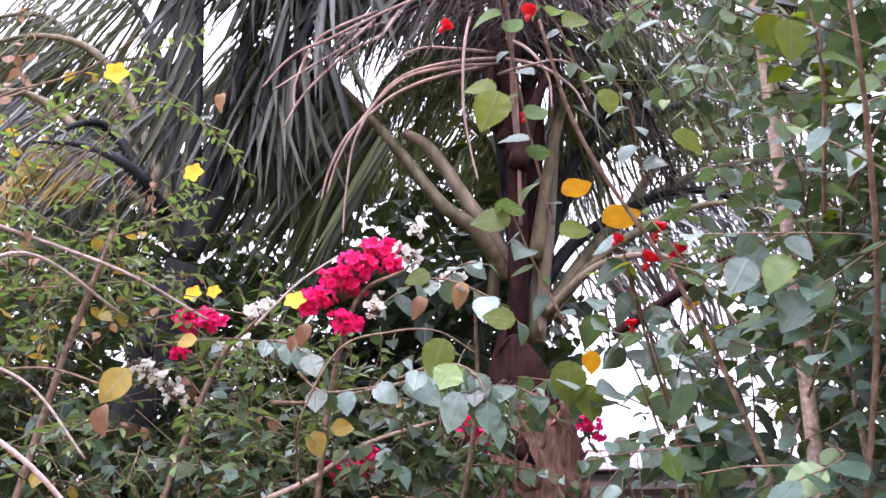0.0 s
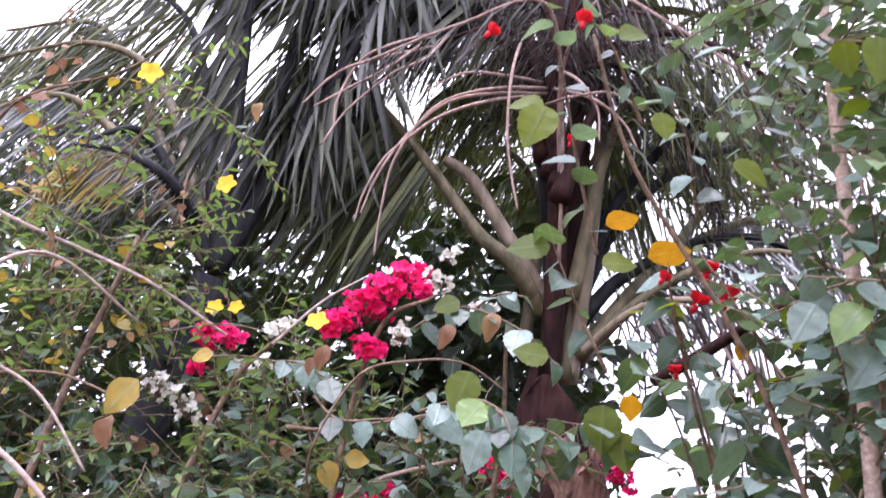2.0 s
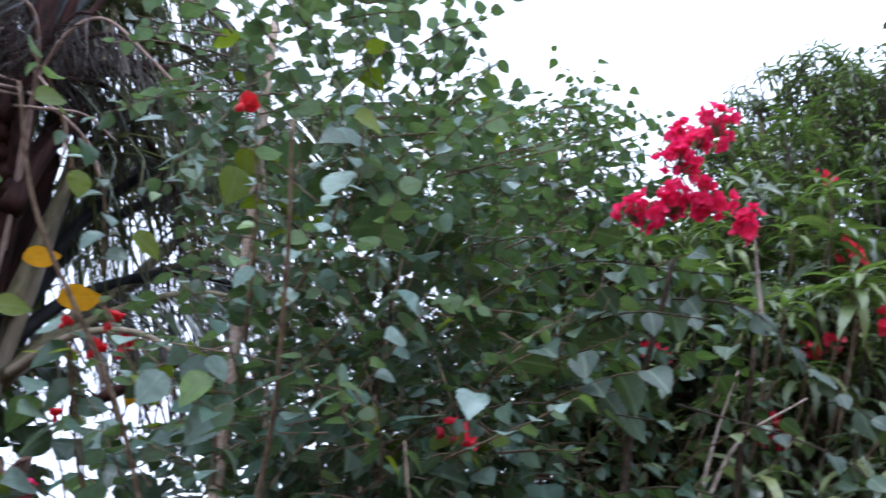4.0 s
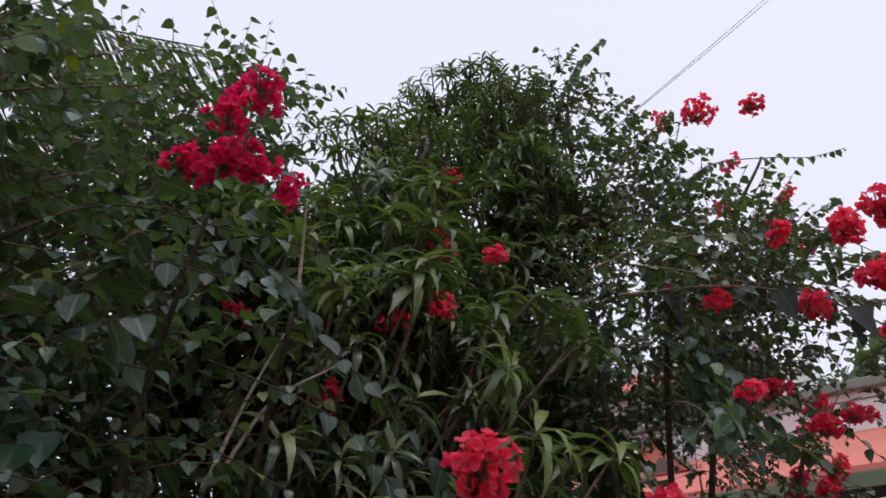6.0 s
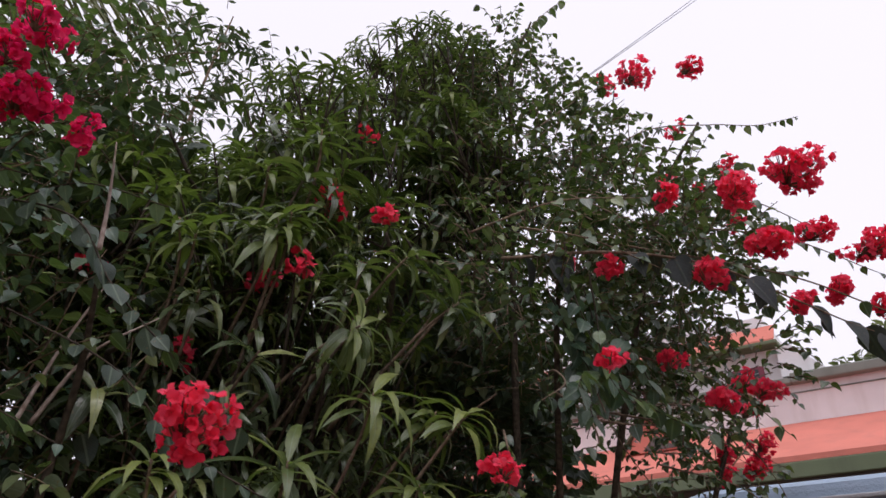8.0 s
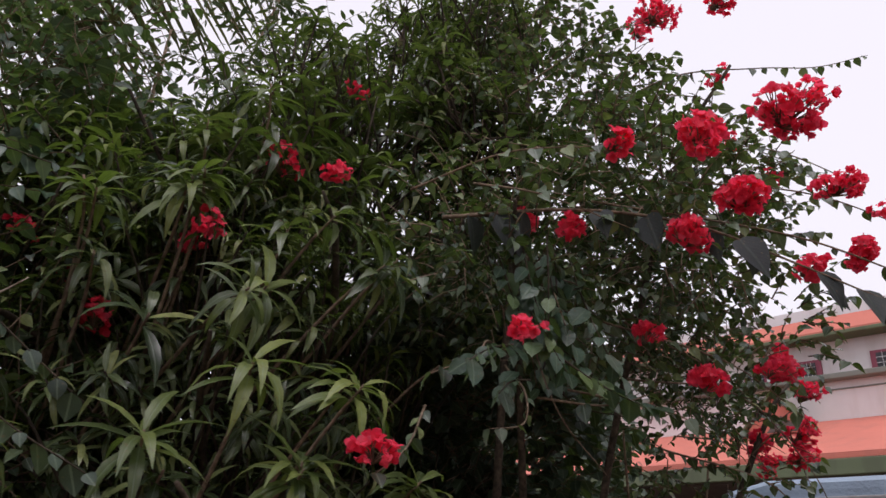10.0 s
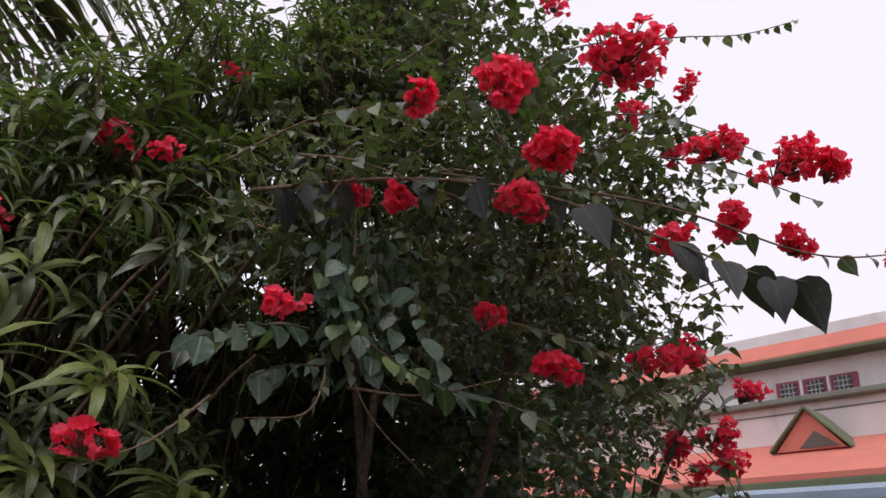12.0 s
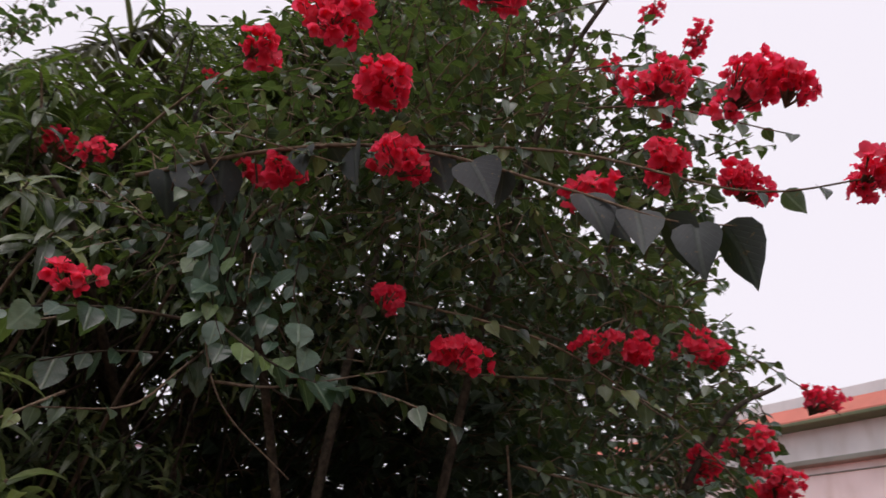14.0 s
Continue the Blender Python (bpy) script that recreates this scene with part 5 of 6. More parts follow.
tufts(mango, rng, [((2.75, 1.75, 2.1), (1.0, 0.6, 0.9), 520, 0.3), ((2.35, 1.35, 2.0), (0.65, 0.5, 0.8), 360, 0.3), ((3.32, 1.8, 3.4), (0.56, 0.5, 0.72), 130, 0.2),
                   ((2.05, 1.8, 2.6), (0.5, 0.4, 0.45), 150, 0.2), ((2.6, 1.6, 1.0), (1.1, 0.7, 0.9), 320, 0.1), ((3.3, 1.15, 3.2), (0.5, 0.35, 0.5), 75, 0.0),
                   ((2.8, 1.45, 3.35), (0.3, 0.3, 0.3), 30, 0.0), ((2.5, 1.45, 3.3), (0.32, 0.28, 0.28), 20, 0.0), ((2.62, 1.9, 2.98), (0.42, 0.35, 0.38), 190, 0.0), ((2.85, 2.0, 3.35), (0.3, 0.3, 0.3), 80, 0.0), ((2.25, 1.85, 2.75), (0.3, 0.3, 0.35), 110, 0.0), ((3.1, 1.05, 3.3), (0.35, 0.25, 0.3), 60, 0.0)], MANGO_LEAF, 0.105, 13)
tufts(mango, rng, [((3.5, 1.75, 4.15), (0.4, 0.35, 0.5), 120, 0.0), ((3.6, 1.45, 4.2), (0.42, 0.3, 0.42), 110, 0.0), ((2.85, 1.75, 3.72), (0.34, 0.3, 0.28), 50, 0.0), ((3.3, 1.25, 3.85), (0.4, 0.3, 0.35), 65, 0.0)],
      MANGO_LEAF, 0.09, 12, "crown_foliage", 0.3)
tufts(mango, rng, [((2.6, 1.5, 2.6), (0.85, 0.55, 0.8), 44, 0.6), ((1.9, 1.5, 2.6), (0.3, 0.22, 0.35), 15, 0.0)], YOUNG_MANGO, 0.125, 12, "young_foliage")
tufts(mango, rng, [((2.5, 1.3, 2.85), (0.4, 0.2, 0.35), 26, 0.0), ((2.9, 1.2, 3.1), (0.35, 0.2, 0.3), 16, 0.0), ((2.2, 1.25, 2.7), (0.25, 0.2, 0.3), 14, 0.0)], MANGO_LEAF, 0.155, 13, "front_foliage")

# ---- bougainvillea ----
rng = random.Random(31)
boug = thing("bougainvillea", (3.35, 1.0, 0), "sprawling red-flowered bougainvillea with arching leafy canes", "shrub", "flowering shrubs")
for pts in (((3.35, 1.0, 0), (3.3, 0.95, 0.8), (3.1, 0.8, 1.6), (2.8, 0.6, 2.3), (2.6, 0.45, 2.5)), ((3.38, 1.02, 0), (3.45, 0.9, 1.0), (3.45, 0.7, 2.0), (3.5, 0.4, 3.0), (3.6, 0.2, 3.4)),
            ((3.4, 1.0, 0), (3.7, 0.8, 0.9), (4.0, 0.6, 1.7), (4.2, 0.45, 2.2), (4.5, 0.45, 2.4)), ((3.33, 1.0, 0), (3.2, 1.0, 1.4), (3.3, 1.0, 2.8), (3.55, 1.05, 4.0), (3.75, 1.0, 4.5))):
    branch(boug, pts, 0.02, 0.006, DARK_TWIG)
broad_shared = meshes_of("leaf", TOOTH, HEDGE_LEAF)
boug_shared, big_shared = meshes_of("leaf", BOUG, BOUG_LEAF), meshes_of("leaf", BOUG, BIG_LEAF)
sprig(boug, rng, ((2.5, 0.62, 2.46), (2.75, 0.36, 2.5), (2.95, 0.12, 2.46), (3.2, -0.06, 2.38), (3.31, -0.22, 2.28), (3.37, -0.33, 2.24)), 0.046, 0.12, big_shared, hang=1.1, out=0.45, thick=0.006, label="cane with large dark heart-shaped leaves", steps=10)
sprig(boug, rng, ((3.2, 0.6, 3.1), (3.55, 0.42, 3.42), (3.9, 0.2, 3.56), (4.1, 0.03, 3.6), (4.24, -0.14, 3.66)), 0.035, 0.048, boug_shared, hang=1.0, out=0.35, label="bare-tipped arching cane")
sprig(boug, rng, ((2.9, 0.4, 2.6), (3.2, -0.05, 2.47), (3.38, -0.34, 2.31), (3.5, -0.52, 2.3)), 0.04, 0.05, boug_shared, hang=0.9, out=0.4)
sprig(boug, rng, ((3.45, 1.1, 3.9), (3.65, 1.05, 4.3), (3.86, 0.97, 4.62), (4.02, 0.9, 4.82)), 0.03, 0.07, boug_shared, hang=0.9, out=0.4)
for pts in (((3.0, 0.8, 3.2), (3.25, 0.55, 3.5), (3.38, 0.4, 3.58)), ((3.3, 0.7, 2.6), (3.8, 0.45, 2.55), (4.15, 0.35, 2.35), (4.35, 0.35, 2.15)), ((3.4, 0.6, 2.4), (4.0, 0.5, 2.3), (4.4, 0.45, 2.1), (4.6, 0.45, 1.95)),
            ((3.4, 0.6, 2.2), (3.8, 0.4, 2.2), (4.1, 0.3, 2.0), (4.2, 0.25, 1.8)), ((2.7, 0.6, 2.15), (2.55, 0.5, 2.1), (2.42, 0.42, 2.02), (2.28, 0.42, 1.95)), ((2.8, 0.6, 2.5), (2.74, 0.5, 2.35), (2.7, 0.47, 2.15), (2.76, 0.43, 1.95), (2.92, 0.4, 1.82)),
            ((2.75, 0.6, 2.1), (2.68, 0.48, 2.0), (2.6, 0.42, 1.9), (2.45, 0.4, 1.86)), ((2.6, 0.6, 2.6), (2.65, 0.4, 2.52), (2.85, 0.25, 2.45)), ((2.5, 0.65, 1.95), (2.35, 0.55, 1.82), (2.2, 0.48, 1.74)),
            ((3.3, 0.5, 3.0), (3.5, 0.1, 2.95), (3.7, -0.15, 2.8)), ((3.2, 0.4, 2.8), (3.45, -0.02, 2.72), (3.6, -0.3, 2.55)), ((3.1, 0.5, 2.3), (3.4, 0.25, 2.2), (3.65, 0.12, 2.05)),
            ((3.6, 0.6, 2.0), (3.9, 0.35, 1.9), (4.1, 0.3, 1.7)), ((4.0, 0.6, 2.5), (4.3, 0.5, 2.5), (4.6, 0.45, 2.42), (4.75, 0.42, 2.35)), ((3.3, 0.7, 3.3), (3.7, 0.4, 3.4), (4.0, 0.3, 3.35)),
            ((2.75, 0.5, 2.0), (2.85, 0.35, 1.98), (3.05, 0.3, 2.05)), ((2.9, 0.5, 2.05), (3.05, 0.3, 2.0), (3.18, 0.22, 1.95)), ((2.45, 0.7, 2.55), (2.55, 0.45, 2.62), (2.62, 0.2, 2.58))):
    sprig(boug, rng, pts, 0.03, 0.05, boug_shared, hang=0.8, out=0.7, label="leafy cane")
for pts in (((2.73, 0.44, 2.44), (2.72, 0.43, 2.25), (2.73, 0.45, 2.09), (2.76, 0.52, 1.95)),
            ((2.71, 0.5, 2.47), (2.71, 0.48, 2.29), (2.71, 0.51, 2.13), (2.73, 0.57, 2.01)),
            ((2.81, 0.47, 2.42), (2.8, 0.46, 2.21), (2.8, 0.49, 2.06)),
            ((2.8, 0.49, 2.17), (2.86, 0.37, 2.05), (2.97, 0.33, 2.01)),
            ((2.8, 0.53, 2.1), (2.88, 0.46, 2.0), (2.95, 0.36, 1.97)),
            ((2.55, 0.8, 2.42), (2.55, 0.75, 2.28), (2.56, 0.74, 2.16)),
            ((2.690, 0.500, 2.434), (2.672, 0.450, 2.274), (2.701, 0.420, 2.134), (2.740, 0.380, 2.029)),
            ((2.653, 0.550, 2.389), (2.656, 0.500, 2.253), (2.692, 0.460, 2.126)),
            ((2.730, 0.400, 2.083), (2.805, 0.340, 2.025), (2.891, 0.280, 1.984), (2.964, 0.250, 1.982)),
            ((2.816, 0.500, 2.450), (2.787, 0.460, 2.285), (2.822, 0.420, 2.139)),
            ((2.556, 0.420, 2.080), (2.415, 0.370, 2.029), (2.291, 0.330, 1.964)),
            ((2.624, 0.420, 2.008), (2.526, 0.400, 1.981), (2.432, 0.360, 1.929)),
            ((2.915, 0.500, 2.471), (2.860, 0.420, 2.298), (2.850, 0.360, 2.162), (2.889, 0.330, 2.057))):
    sprig(boug, rng, pts, 0.02, 0.068, broad_shared, DARK_TWIG, thick=0.003, hang=0.8, out=0.8, front=0.5, label="hanging leafy cane")
thicket(boug, rng, [((3.2, 0.8, 2.55), (0.62, 0.36, 0.42), 350, 0.35), ((3.25, 0.85, 2.98), (0.55, 0.4, 0.42), 155, 0.2), ((3.95, 0.6, 2.1), (0.5, 0.28, 0.42), 130, 0.2), ((3.55, 1.0, 3.65), (0.34, 0.28, 0.42), 170, 0.0),
                    ((2.75, 0.62, 2.4), (0.3, 0.2, 0.26), 90, 0.2), ((3.2, 0.25, 2.62), (0.36, 0.22, 0.26), 140, 0.1), ((3.55, 0.45, 3.02), (0.42, 0.26, 0.26), 120, 0.0), ((3.7, 0.45, 2.7), (0.3, 0.2, 0.28), 100, 0.0), ((3.5, 0.72, 3.42), (0.34, 0.24, 0.28), 150, 0.0),
                    ((3.7, 0.75, 2.55), (0.35, 0.25, 0.4), 80, 0.0), ((3.42, 1.02, 4.05), (0.16, 0.16, 0.2), 60, 0.0), ((3.85, 0.32, 3.02), (0.26, 0.2, 0.14), 70, 0.0), ((3.0, 0.35, 2.72), (0.3, 0.2, 0.2), 70, 0.0), ((4.1, 0.55, 2.35), (0.22, 0.16, 0.25), 50, 0.0), ((4.3, 0.9, 2.9), (0.34, 0.2, 0.38), 110, 0.0), ((4.45, 0.9, 2.5), (0.4, 0.2, 0.3), 110, 0.0), ((3.85, 0.5, 2.85), (0.26, 0.2, 0.32), 70, 0.0), ((3.6, 0.15, 2.35), (0.16, 0.12, 0.16), 35, 0.0)], BOUG, BOUG_LEAF, TWIG, 0.041, 0.018, 0.15, sag=0.6)
for p, r, n in RED_HEADS:
    cluster(boug, rng, p, (r * 0.93, r * 0.93, r * 0.8), n, 0.047)

# ---- shrub between the hibiscus and the mango ----
rng = random.Random(41)
hedge = thing("bougainvillea", (1.45, 1.75, 0), "dense dark green bougainvillea with one tall crimson spray", "shrub", "flowering shrubs")
for pts in (((1.45, 1.75, 0), (1.4, 1.6, 1.0), (1.3, 1.3, 1.9), (1.2, 1.0, 2.3)), ((1.5, 1.75, 0), (1.6, 1.5, 1.2), (1.6, 1.25, 1.9), (1.5, 1.05, 2.2)), ((1.4, 1.8, 0), (1.1, 1.8, 1.2), (0.95, 1.7, 2.2), (0.9, 1.5, 2.7))):
    branch(hedge, pts, 0.017, 0.005, DARK_TWIG)
for pts in (((1.55, 1.3, 1.9), (1.6, 1.2, 2.05), (1.66, 1.05, 2.12)), ((1.5, 1.3, 1.85), (1.54, 1.22, 2.05), (1.58, 1.15, 2.2)), ((1.46, 1.0, 2.2), (1.45, 0.98, 2.3), (1.42, 0.94, 2.42))):
    branch(hedge, pts, 0.006, 0.0015, PALE_TWIG, label="bare pale twig")
shade_shared, hedge_shared = meshes_of("leaf", HIB, SHADE_LEAF), meshes_of("leaf", BOUG, HEDGE_LEAF)
hib_shared, lime_shared = meshes_of("leaf", TOOTH, HIB_LEAF), meshes_of("leaf", TOOTH, LIME_LEAF)
for pts in (((1.25, 1.3, 2.35), (1.38, 1.0, 2.25), (1.45, 0.92, 2.1), (1.55, 0.86, 1.98), (1.72, 0.82, 1.85)), ((1.1, 1.4, 2.2), (1.13, 1.1, 2.2), (1.2, 0.95, 2.15)), ((1.4, 1.2, 2.1), (1.5, 0.95, 1.95), (1.6, 0.85, 1.8), (1.75, 0.75, 1.7))):
    sprig(hedge, rng, pts, 0.028, 0.06, shade_shared, DARK_TWIG, thick=0.0025, hang=0.9, out=0.6, label="shoot with broad grey-green leaves")
for pts in (((1.0, 1.5, 2.3), (1.1, 1.2, 2.35), (1.3, 1.0, 2.3)), ((0.9, 1.6, 2.0), (1.0, 1.3, 2.05), (1.2, 1.1, 2.0)), ((1.2, 1.4, 1.9), (1.3, 1.15, 1.9), (1.45, 1.0, 1.8)), ((1.4, 1.4, 2.4), (1.5, 1.2, 2.45), (1.65, 1.05, 2.4)), ((1.0, 1.6, 1.7), (1.1, 1.35, 1.75), (1.3, 1.15, 1.7))):
    sprig(hedge, rng, pts, 0.028, 0.052, hedge_shared, DARK_TWIG, thick=0.0025, hang=0.7, out=0.7)
thicket(hedge, rng, [((1.15, 1.7, 1.85), (0.4, 0.35, 0.75), 190, 0.2), ((1.2, 1.6, 2.4), (0.4, 0.35, 0.35), 60, 0.1), ((1.55, 1.7, 2.3), (0.5, 0.35, 0.5), 90, 0.1), ((1.3, 1.7, 0.7), (0.9, 0.45, 0.7), 200, 0.2), ((1.7, 1.95, 3.0), (0.26, 0.3, 0.38), 95, 0.0), ((1.72, 2.05, 3.27), (0.22, 0.28, 0.36), 60, 0.0), ((1.68, 2.35, 3.4), (0.25, 0.3, 0.35), 60, 0.0), ((1.5, 2.0, 2.85), (0.3, 0.3, 0.35), 80, 0.0), ((1.96, 1.9, 3.42), (0.17, 0.18, 0.22), 55, 0.0)], BOUG, HEDGE_LEAF, TWIG, 0.05, 0.024, 0.28)
thicket(hedge, rng, [((1.62, 1.6, 1.6), (0.45, 0.35, 0.75), 300, 0.2)], BOUG, BOUG_LEAF, TWIG, 0.05, 0.024, 0.28, name="dark_foliage")
thicket(hedge, rng, [((1.15, 1.45, 2.1), (0.35, 0.25, 0.4), 26, 0.0), ((1.35, 1.4, 1.8), (0.4, 0.25, 0.4), 26, 0.0)], TOOTH, SHADE_LEAF, TWIG, 0.075, 0.05, 0.26, hang=0.7, name="broad_foliage")
for p, r, n in CRIMSON_HEADS:
    cluster(hedge, rng, p, [0.8 * k for k in r], round(n * 1.15), 0.043, meshes=crimson_meshes, label="tall crimson blossom spray")
branch(hedge, ((0.5, 2.88, 2.39), (0.61, 2.7, 2.44), (0.71, 2.58, 2.5), (0.79, 2.47, 2.54)), 0.022, 0.014, RED_BARK, label="dark leaning branch")
cluster(hedge, rng, (1.366, 0.519, 1.745), (0.055, 0.055, 0.062), 30, 0.038)
branch(hedge, ((1.5, 1.0, 1.5), (1.45, 0.75, 1.6), (1.37, 0.55, 1.66)), 0.005, 0.003)
for p, n in (((1.95, 1.65, 2.35), 6), ((1.75, 1.5, 2.42), 5), ((0.93, 1.35, 2.0), 3)):
    cluster(hedge, rng, p, (0.05, 0.05, 0.04), n, 0.045)

# ---- hibiscus ----
rng = random.Random(51)
hib = thing("hibiscus", (0.62, 1.88, 0), "tall hibiscus shrub with toothed green leaves and red buds", "shrub", "flowering shrubs")
branch(hib, ((0.66, 1.9, 0), (0.645, 1.86, 1.2), (0.62, 1.78, 2.2), (0.6, 1.74, 2.75), (0.58, 1.7, 3.2)), 0.017, 0.012, PINK_STEM, 8, "speckled pinkish upright stem", "stem")
for pts, a in ((((0.6, 1.95, 0), (0.52, 2.1, 1.2), (0.47, 2.13, 1.85), (0.38, 1.99, 2.02), (0.29, 1.86, 2.21)), 0.008), (((0.7, 1.9, 0), (0.85, 1.8, 1.2), (0.95, 1.7, 2.2), (0.95, 1.5, 2.8)), 0.01),
               (((0.65, 1.92, 0), (0.8, 1.95, 1.3), (0.75, 1.9, 2.3), (0.6, 1.8, 3.0)), 0.01), (((0.64, 1.85, 1.5), (0.4, 1.7, 2.0), (0.15, 1.55, 2.3), (0.05, 1.45, 2.5)), 0.006),
               (((0.65, 1.85, 1.4), (0.6, 1.5, 1.9), (0.5, 1.25, 2.15), (0.42, 1.1, 2.35)), 0.006), (((0.6, 2.0, 0.9), (0.3, 2.05, 1.5), (0.1, 1.98, 1.85), (-0.03, 1.92, 1.95)), 0.006)):
    branch(hib, pts, a, 0.003, PINK_STEM if a > 0.009 else TWIG, name="stem")
for pts, size in (
    (((0.47, 2.1, 1.85), (0.4, 2.0, 2.0), (0.3, 1.87, 2.2), (0.28, 1.84, 2.28)), 0.095), (((0.1, 1.6, 2.15), (0.05, 1.55, 2.3), (0.0, 1.45, 2.42), (-0.03, 1.4, 2.5)), 0.075),
    (((0.15, 1.75, 2.0), (0.08, 1.72, 2.12), (0.02, 1.7, 2.25)), 0.08), (((0.55, 1.6, 1.9), (0.5, 1.5, 2.0), (0.45, 1.44, 2.08)), 0.1), (((0.2, 2.0, 1.85), (0.08, 1.95, 1.93), (-0.05, 1.9, 1.9)), 0.095),
    (((0.3, 1.7, 2.3), (0.25, 1.6, 2.42), (0.18, 1.55, 2.5)), 0.08), (((0.5, 1.4, 2.1), (0.42, 1.2, 2.2), (0.36, 1.1, 2.32)), 0.075), (((0.6, 1.5, 2.2), (0.55, 1.2, 2.25), (0.47, 1.0, 2.26)), 0.08),
    (((0.7, 1.5, 2.3), (0.65, 1.3, 2.45), (0.6, 1.2, 2.6)), 0.08), (((0.75, 1.6, 2.0), (0.75, 1.35, 2.1), (0.75, 1.2, 2.15)), 0.08), (((0.5, 1.8, 2.5), (0.4, 1.7, 2.65), (0.32, 1.62, 2.75)), 0.085),
    (((0.6, 1.7, 1.8), (0.55, 1.55, 1.75), (0.45, 1.5, 1.7)), 0.09), (((0.8, 1.5, 2.6), (0.85, 1.3, 2.7), (0.9, 1.18, 2.78)), 0.075), (((0.2, 1.75, 2.55), (0.12, 1.65, 2.65), (0.05, 1.6, 2.7)), 0.07),
):
    sprig(hib, rng, pts, 0.03, size * 0.8, hib_shared, hang=0.7, out=0.8, front=0.9, label="leafy hibiscus shoot")
for pts, size in ((((0.45, 2.12, 1.8), (0.38, 2.1, 2.0), (0.31, 2.07, 2.12), (0.26, 2.05, 2.2)), 0.12), (((0.5, 2.1, 1.75), (0.5, 2.08, 1.95), (0.47, 2.06, 2.12)), 0.12), (((0.6, 2.15, 1.6), (0.55, 2.14, 1.8), (0.48, 2.12, 1.95)), 0.11),
                  (((0.62, 2.1, 1.8), (0.62, 2.05, 1.95), (0.6, 2.0, 2.1)), 0.1), (((0.64, 1.85, 2.0), (0.58, 1.8, 2.15), (0.55, 1.78, 2.28)), 0.09), (((0.4, 2.15, 1.6), (0.36, 2.14, 1.75), (0.3, 2.12, 1.85)), 0.1)):
    sprig(hib, rng, pts, 0.04, size, hib_shared, hang=0.8, out=0.7, front=1.0, label="shoot with broad pale leaves")
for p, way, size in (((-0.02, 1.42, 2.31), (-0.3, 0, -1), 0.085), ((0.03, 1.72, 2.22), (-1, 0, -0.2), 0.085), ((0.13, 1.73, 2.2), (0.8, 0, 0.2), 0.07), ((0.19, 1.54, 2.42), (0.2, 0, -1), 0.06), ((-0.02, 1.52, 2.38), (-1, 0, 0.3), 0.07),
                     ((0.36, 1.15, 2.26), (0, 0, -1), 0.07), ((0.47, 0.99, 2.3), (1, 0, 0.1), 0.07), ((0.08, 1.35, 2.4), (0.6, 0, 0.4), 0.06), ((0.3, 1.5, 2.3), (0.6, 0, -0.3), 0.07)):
    child("leaf", rng.choice(lime_shared), hib, "lime green leaf with backlight put into its colour", basis(Vector(p), Vector(way), Vector((0.1, -1, 0.3)), size))
pale_shared = meshes_of("leaf", [TOOTH[2]], PALE_LEAF)[0]
for p, size, way in (((0.52, 1.69, 2.18), 0.075, (-0.4, 0, -1)), ((0.38, 1.42, 2.02), 0.07, (-0.5, 0.0, -0.9))):
    child("leaf", pale_shared, hib, "broad pale grey-green leaf", basis(Vector(p), Vector(way), Vector((0.1, -1, 0.4)), size))
for p, size, way in (((0.25, 1.885, 2.31), 0.1, (0.9, 0, 0.35)), ((0.17, 1.96, 2.42), 0.085, (1, 0, 0.5)), ((0.45, 1.9, 2.15), 0.04, (-0.3, 0, -1)), ((0.17, 1.62, 1.92), 0.045, (0, 0, -1))):
    child("yellowed_leaf", meshes_of("yellowed_leaf", [HIB[2]], YELLOW_LEAF)[0], hib, "bright yellow-orange ageing leaf", basis(Vector(p), Vector(way), Vector((0, -1, 0.3)), size))
for p, size in (((0.335, 1.089, 2.326), 0.062), ((0.01, 1.25, 2.33), 0.045), ((-0.12, 1.29, 2.33), 0.04), ((0.36, 1.85, 2.27), 0.09), ((0.40, 1.86, 2.22), 0.09), ((0.27, 1.84, 2.24), 0.05), ((0.34, 1.85, 2.2), 0.08), ((0.05, 1.7, 2.45), 0.04), ((0.3, 1.85, 2.05), 0.05)):
    child("red_bud", rng.choice(scarlet_meshes), hib, "furled scarlet hibiscus flower", tip_pose(Vector(p), Vector((0.2, -0.3, 1)) + wild(rng, 0.4), size))
thicket(hib, rng, [((0.9, 1.85, 2.0), (0.38, 0.32, 0.9), 85, 0.2), ((0.85, 1.6, 2.65), (0.3, 0.3, 0.4), 66, 0.1), ((0.5, 2.05, 1.2), (0.4, 0.3, 0.4), 60, 0.2), ((0.8, 1.85, 0.9), (0.45, 0.4, 0.8), 150, 0.2),
                   ((0.85, 1.4, 2.15), (0.25, 0.2, 0.5), 64, 0.1), ((0.62, 1.45, 2.85), (0.28, 0.22, 0.3), 60, 0.0), ((0.65, 1.7, 1.95), (0.25, 0.25, 0.35), 60, 0.0), ((0.72, 1.7, 3.05), (0.32, 0.3, 0.3), 55, 0.0), ((0.98, 1.65, 2.85), (0.32, 0.3, 0.35), 60, 0.0),
                   ((1.05, 1.9, 2.4), (0.3, 0.25, 0.5), 20, 0.0)], TOOTH, HIB_LEAF, TWIG, 0.047, 0.026, 0.26, hang=0.4, out=0.9)
thicket(hib, rng, [((0.58, 2.15, 1.95), (0.28, 0.12, 0.2), 22, 0.0), ((0.72, 2.0, 2.1), (0.25, 0.15, 0.25), 16, 0.0), ((0.9, 1.6, 2.3), (0.25, 0.2, 0.5), 22, 0.0)], TOOTH, HIB_LEAF, TWIG, 0.095, 0.05, 0.24, hang=0.7, out=0.8, name="broad_foliage")
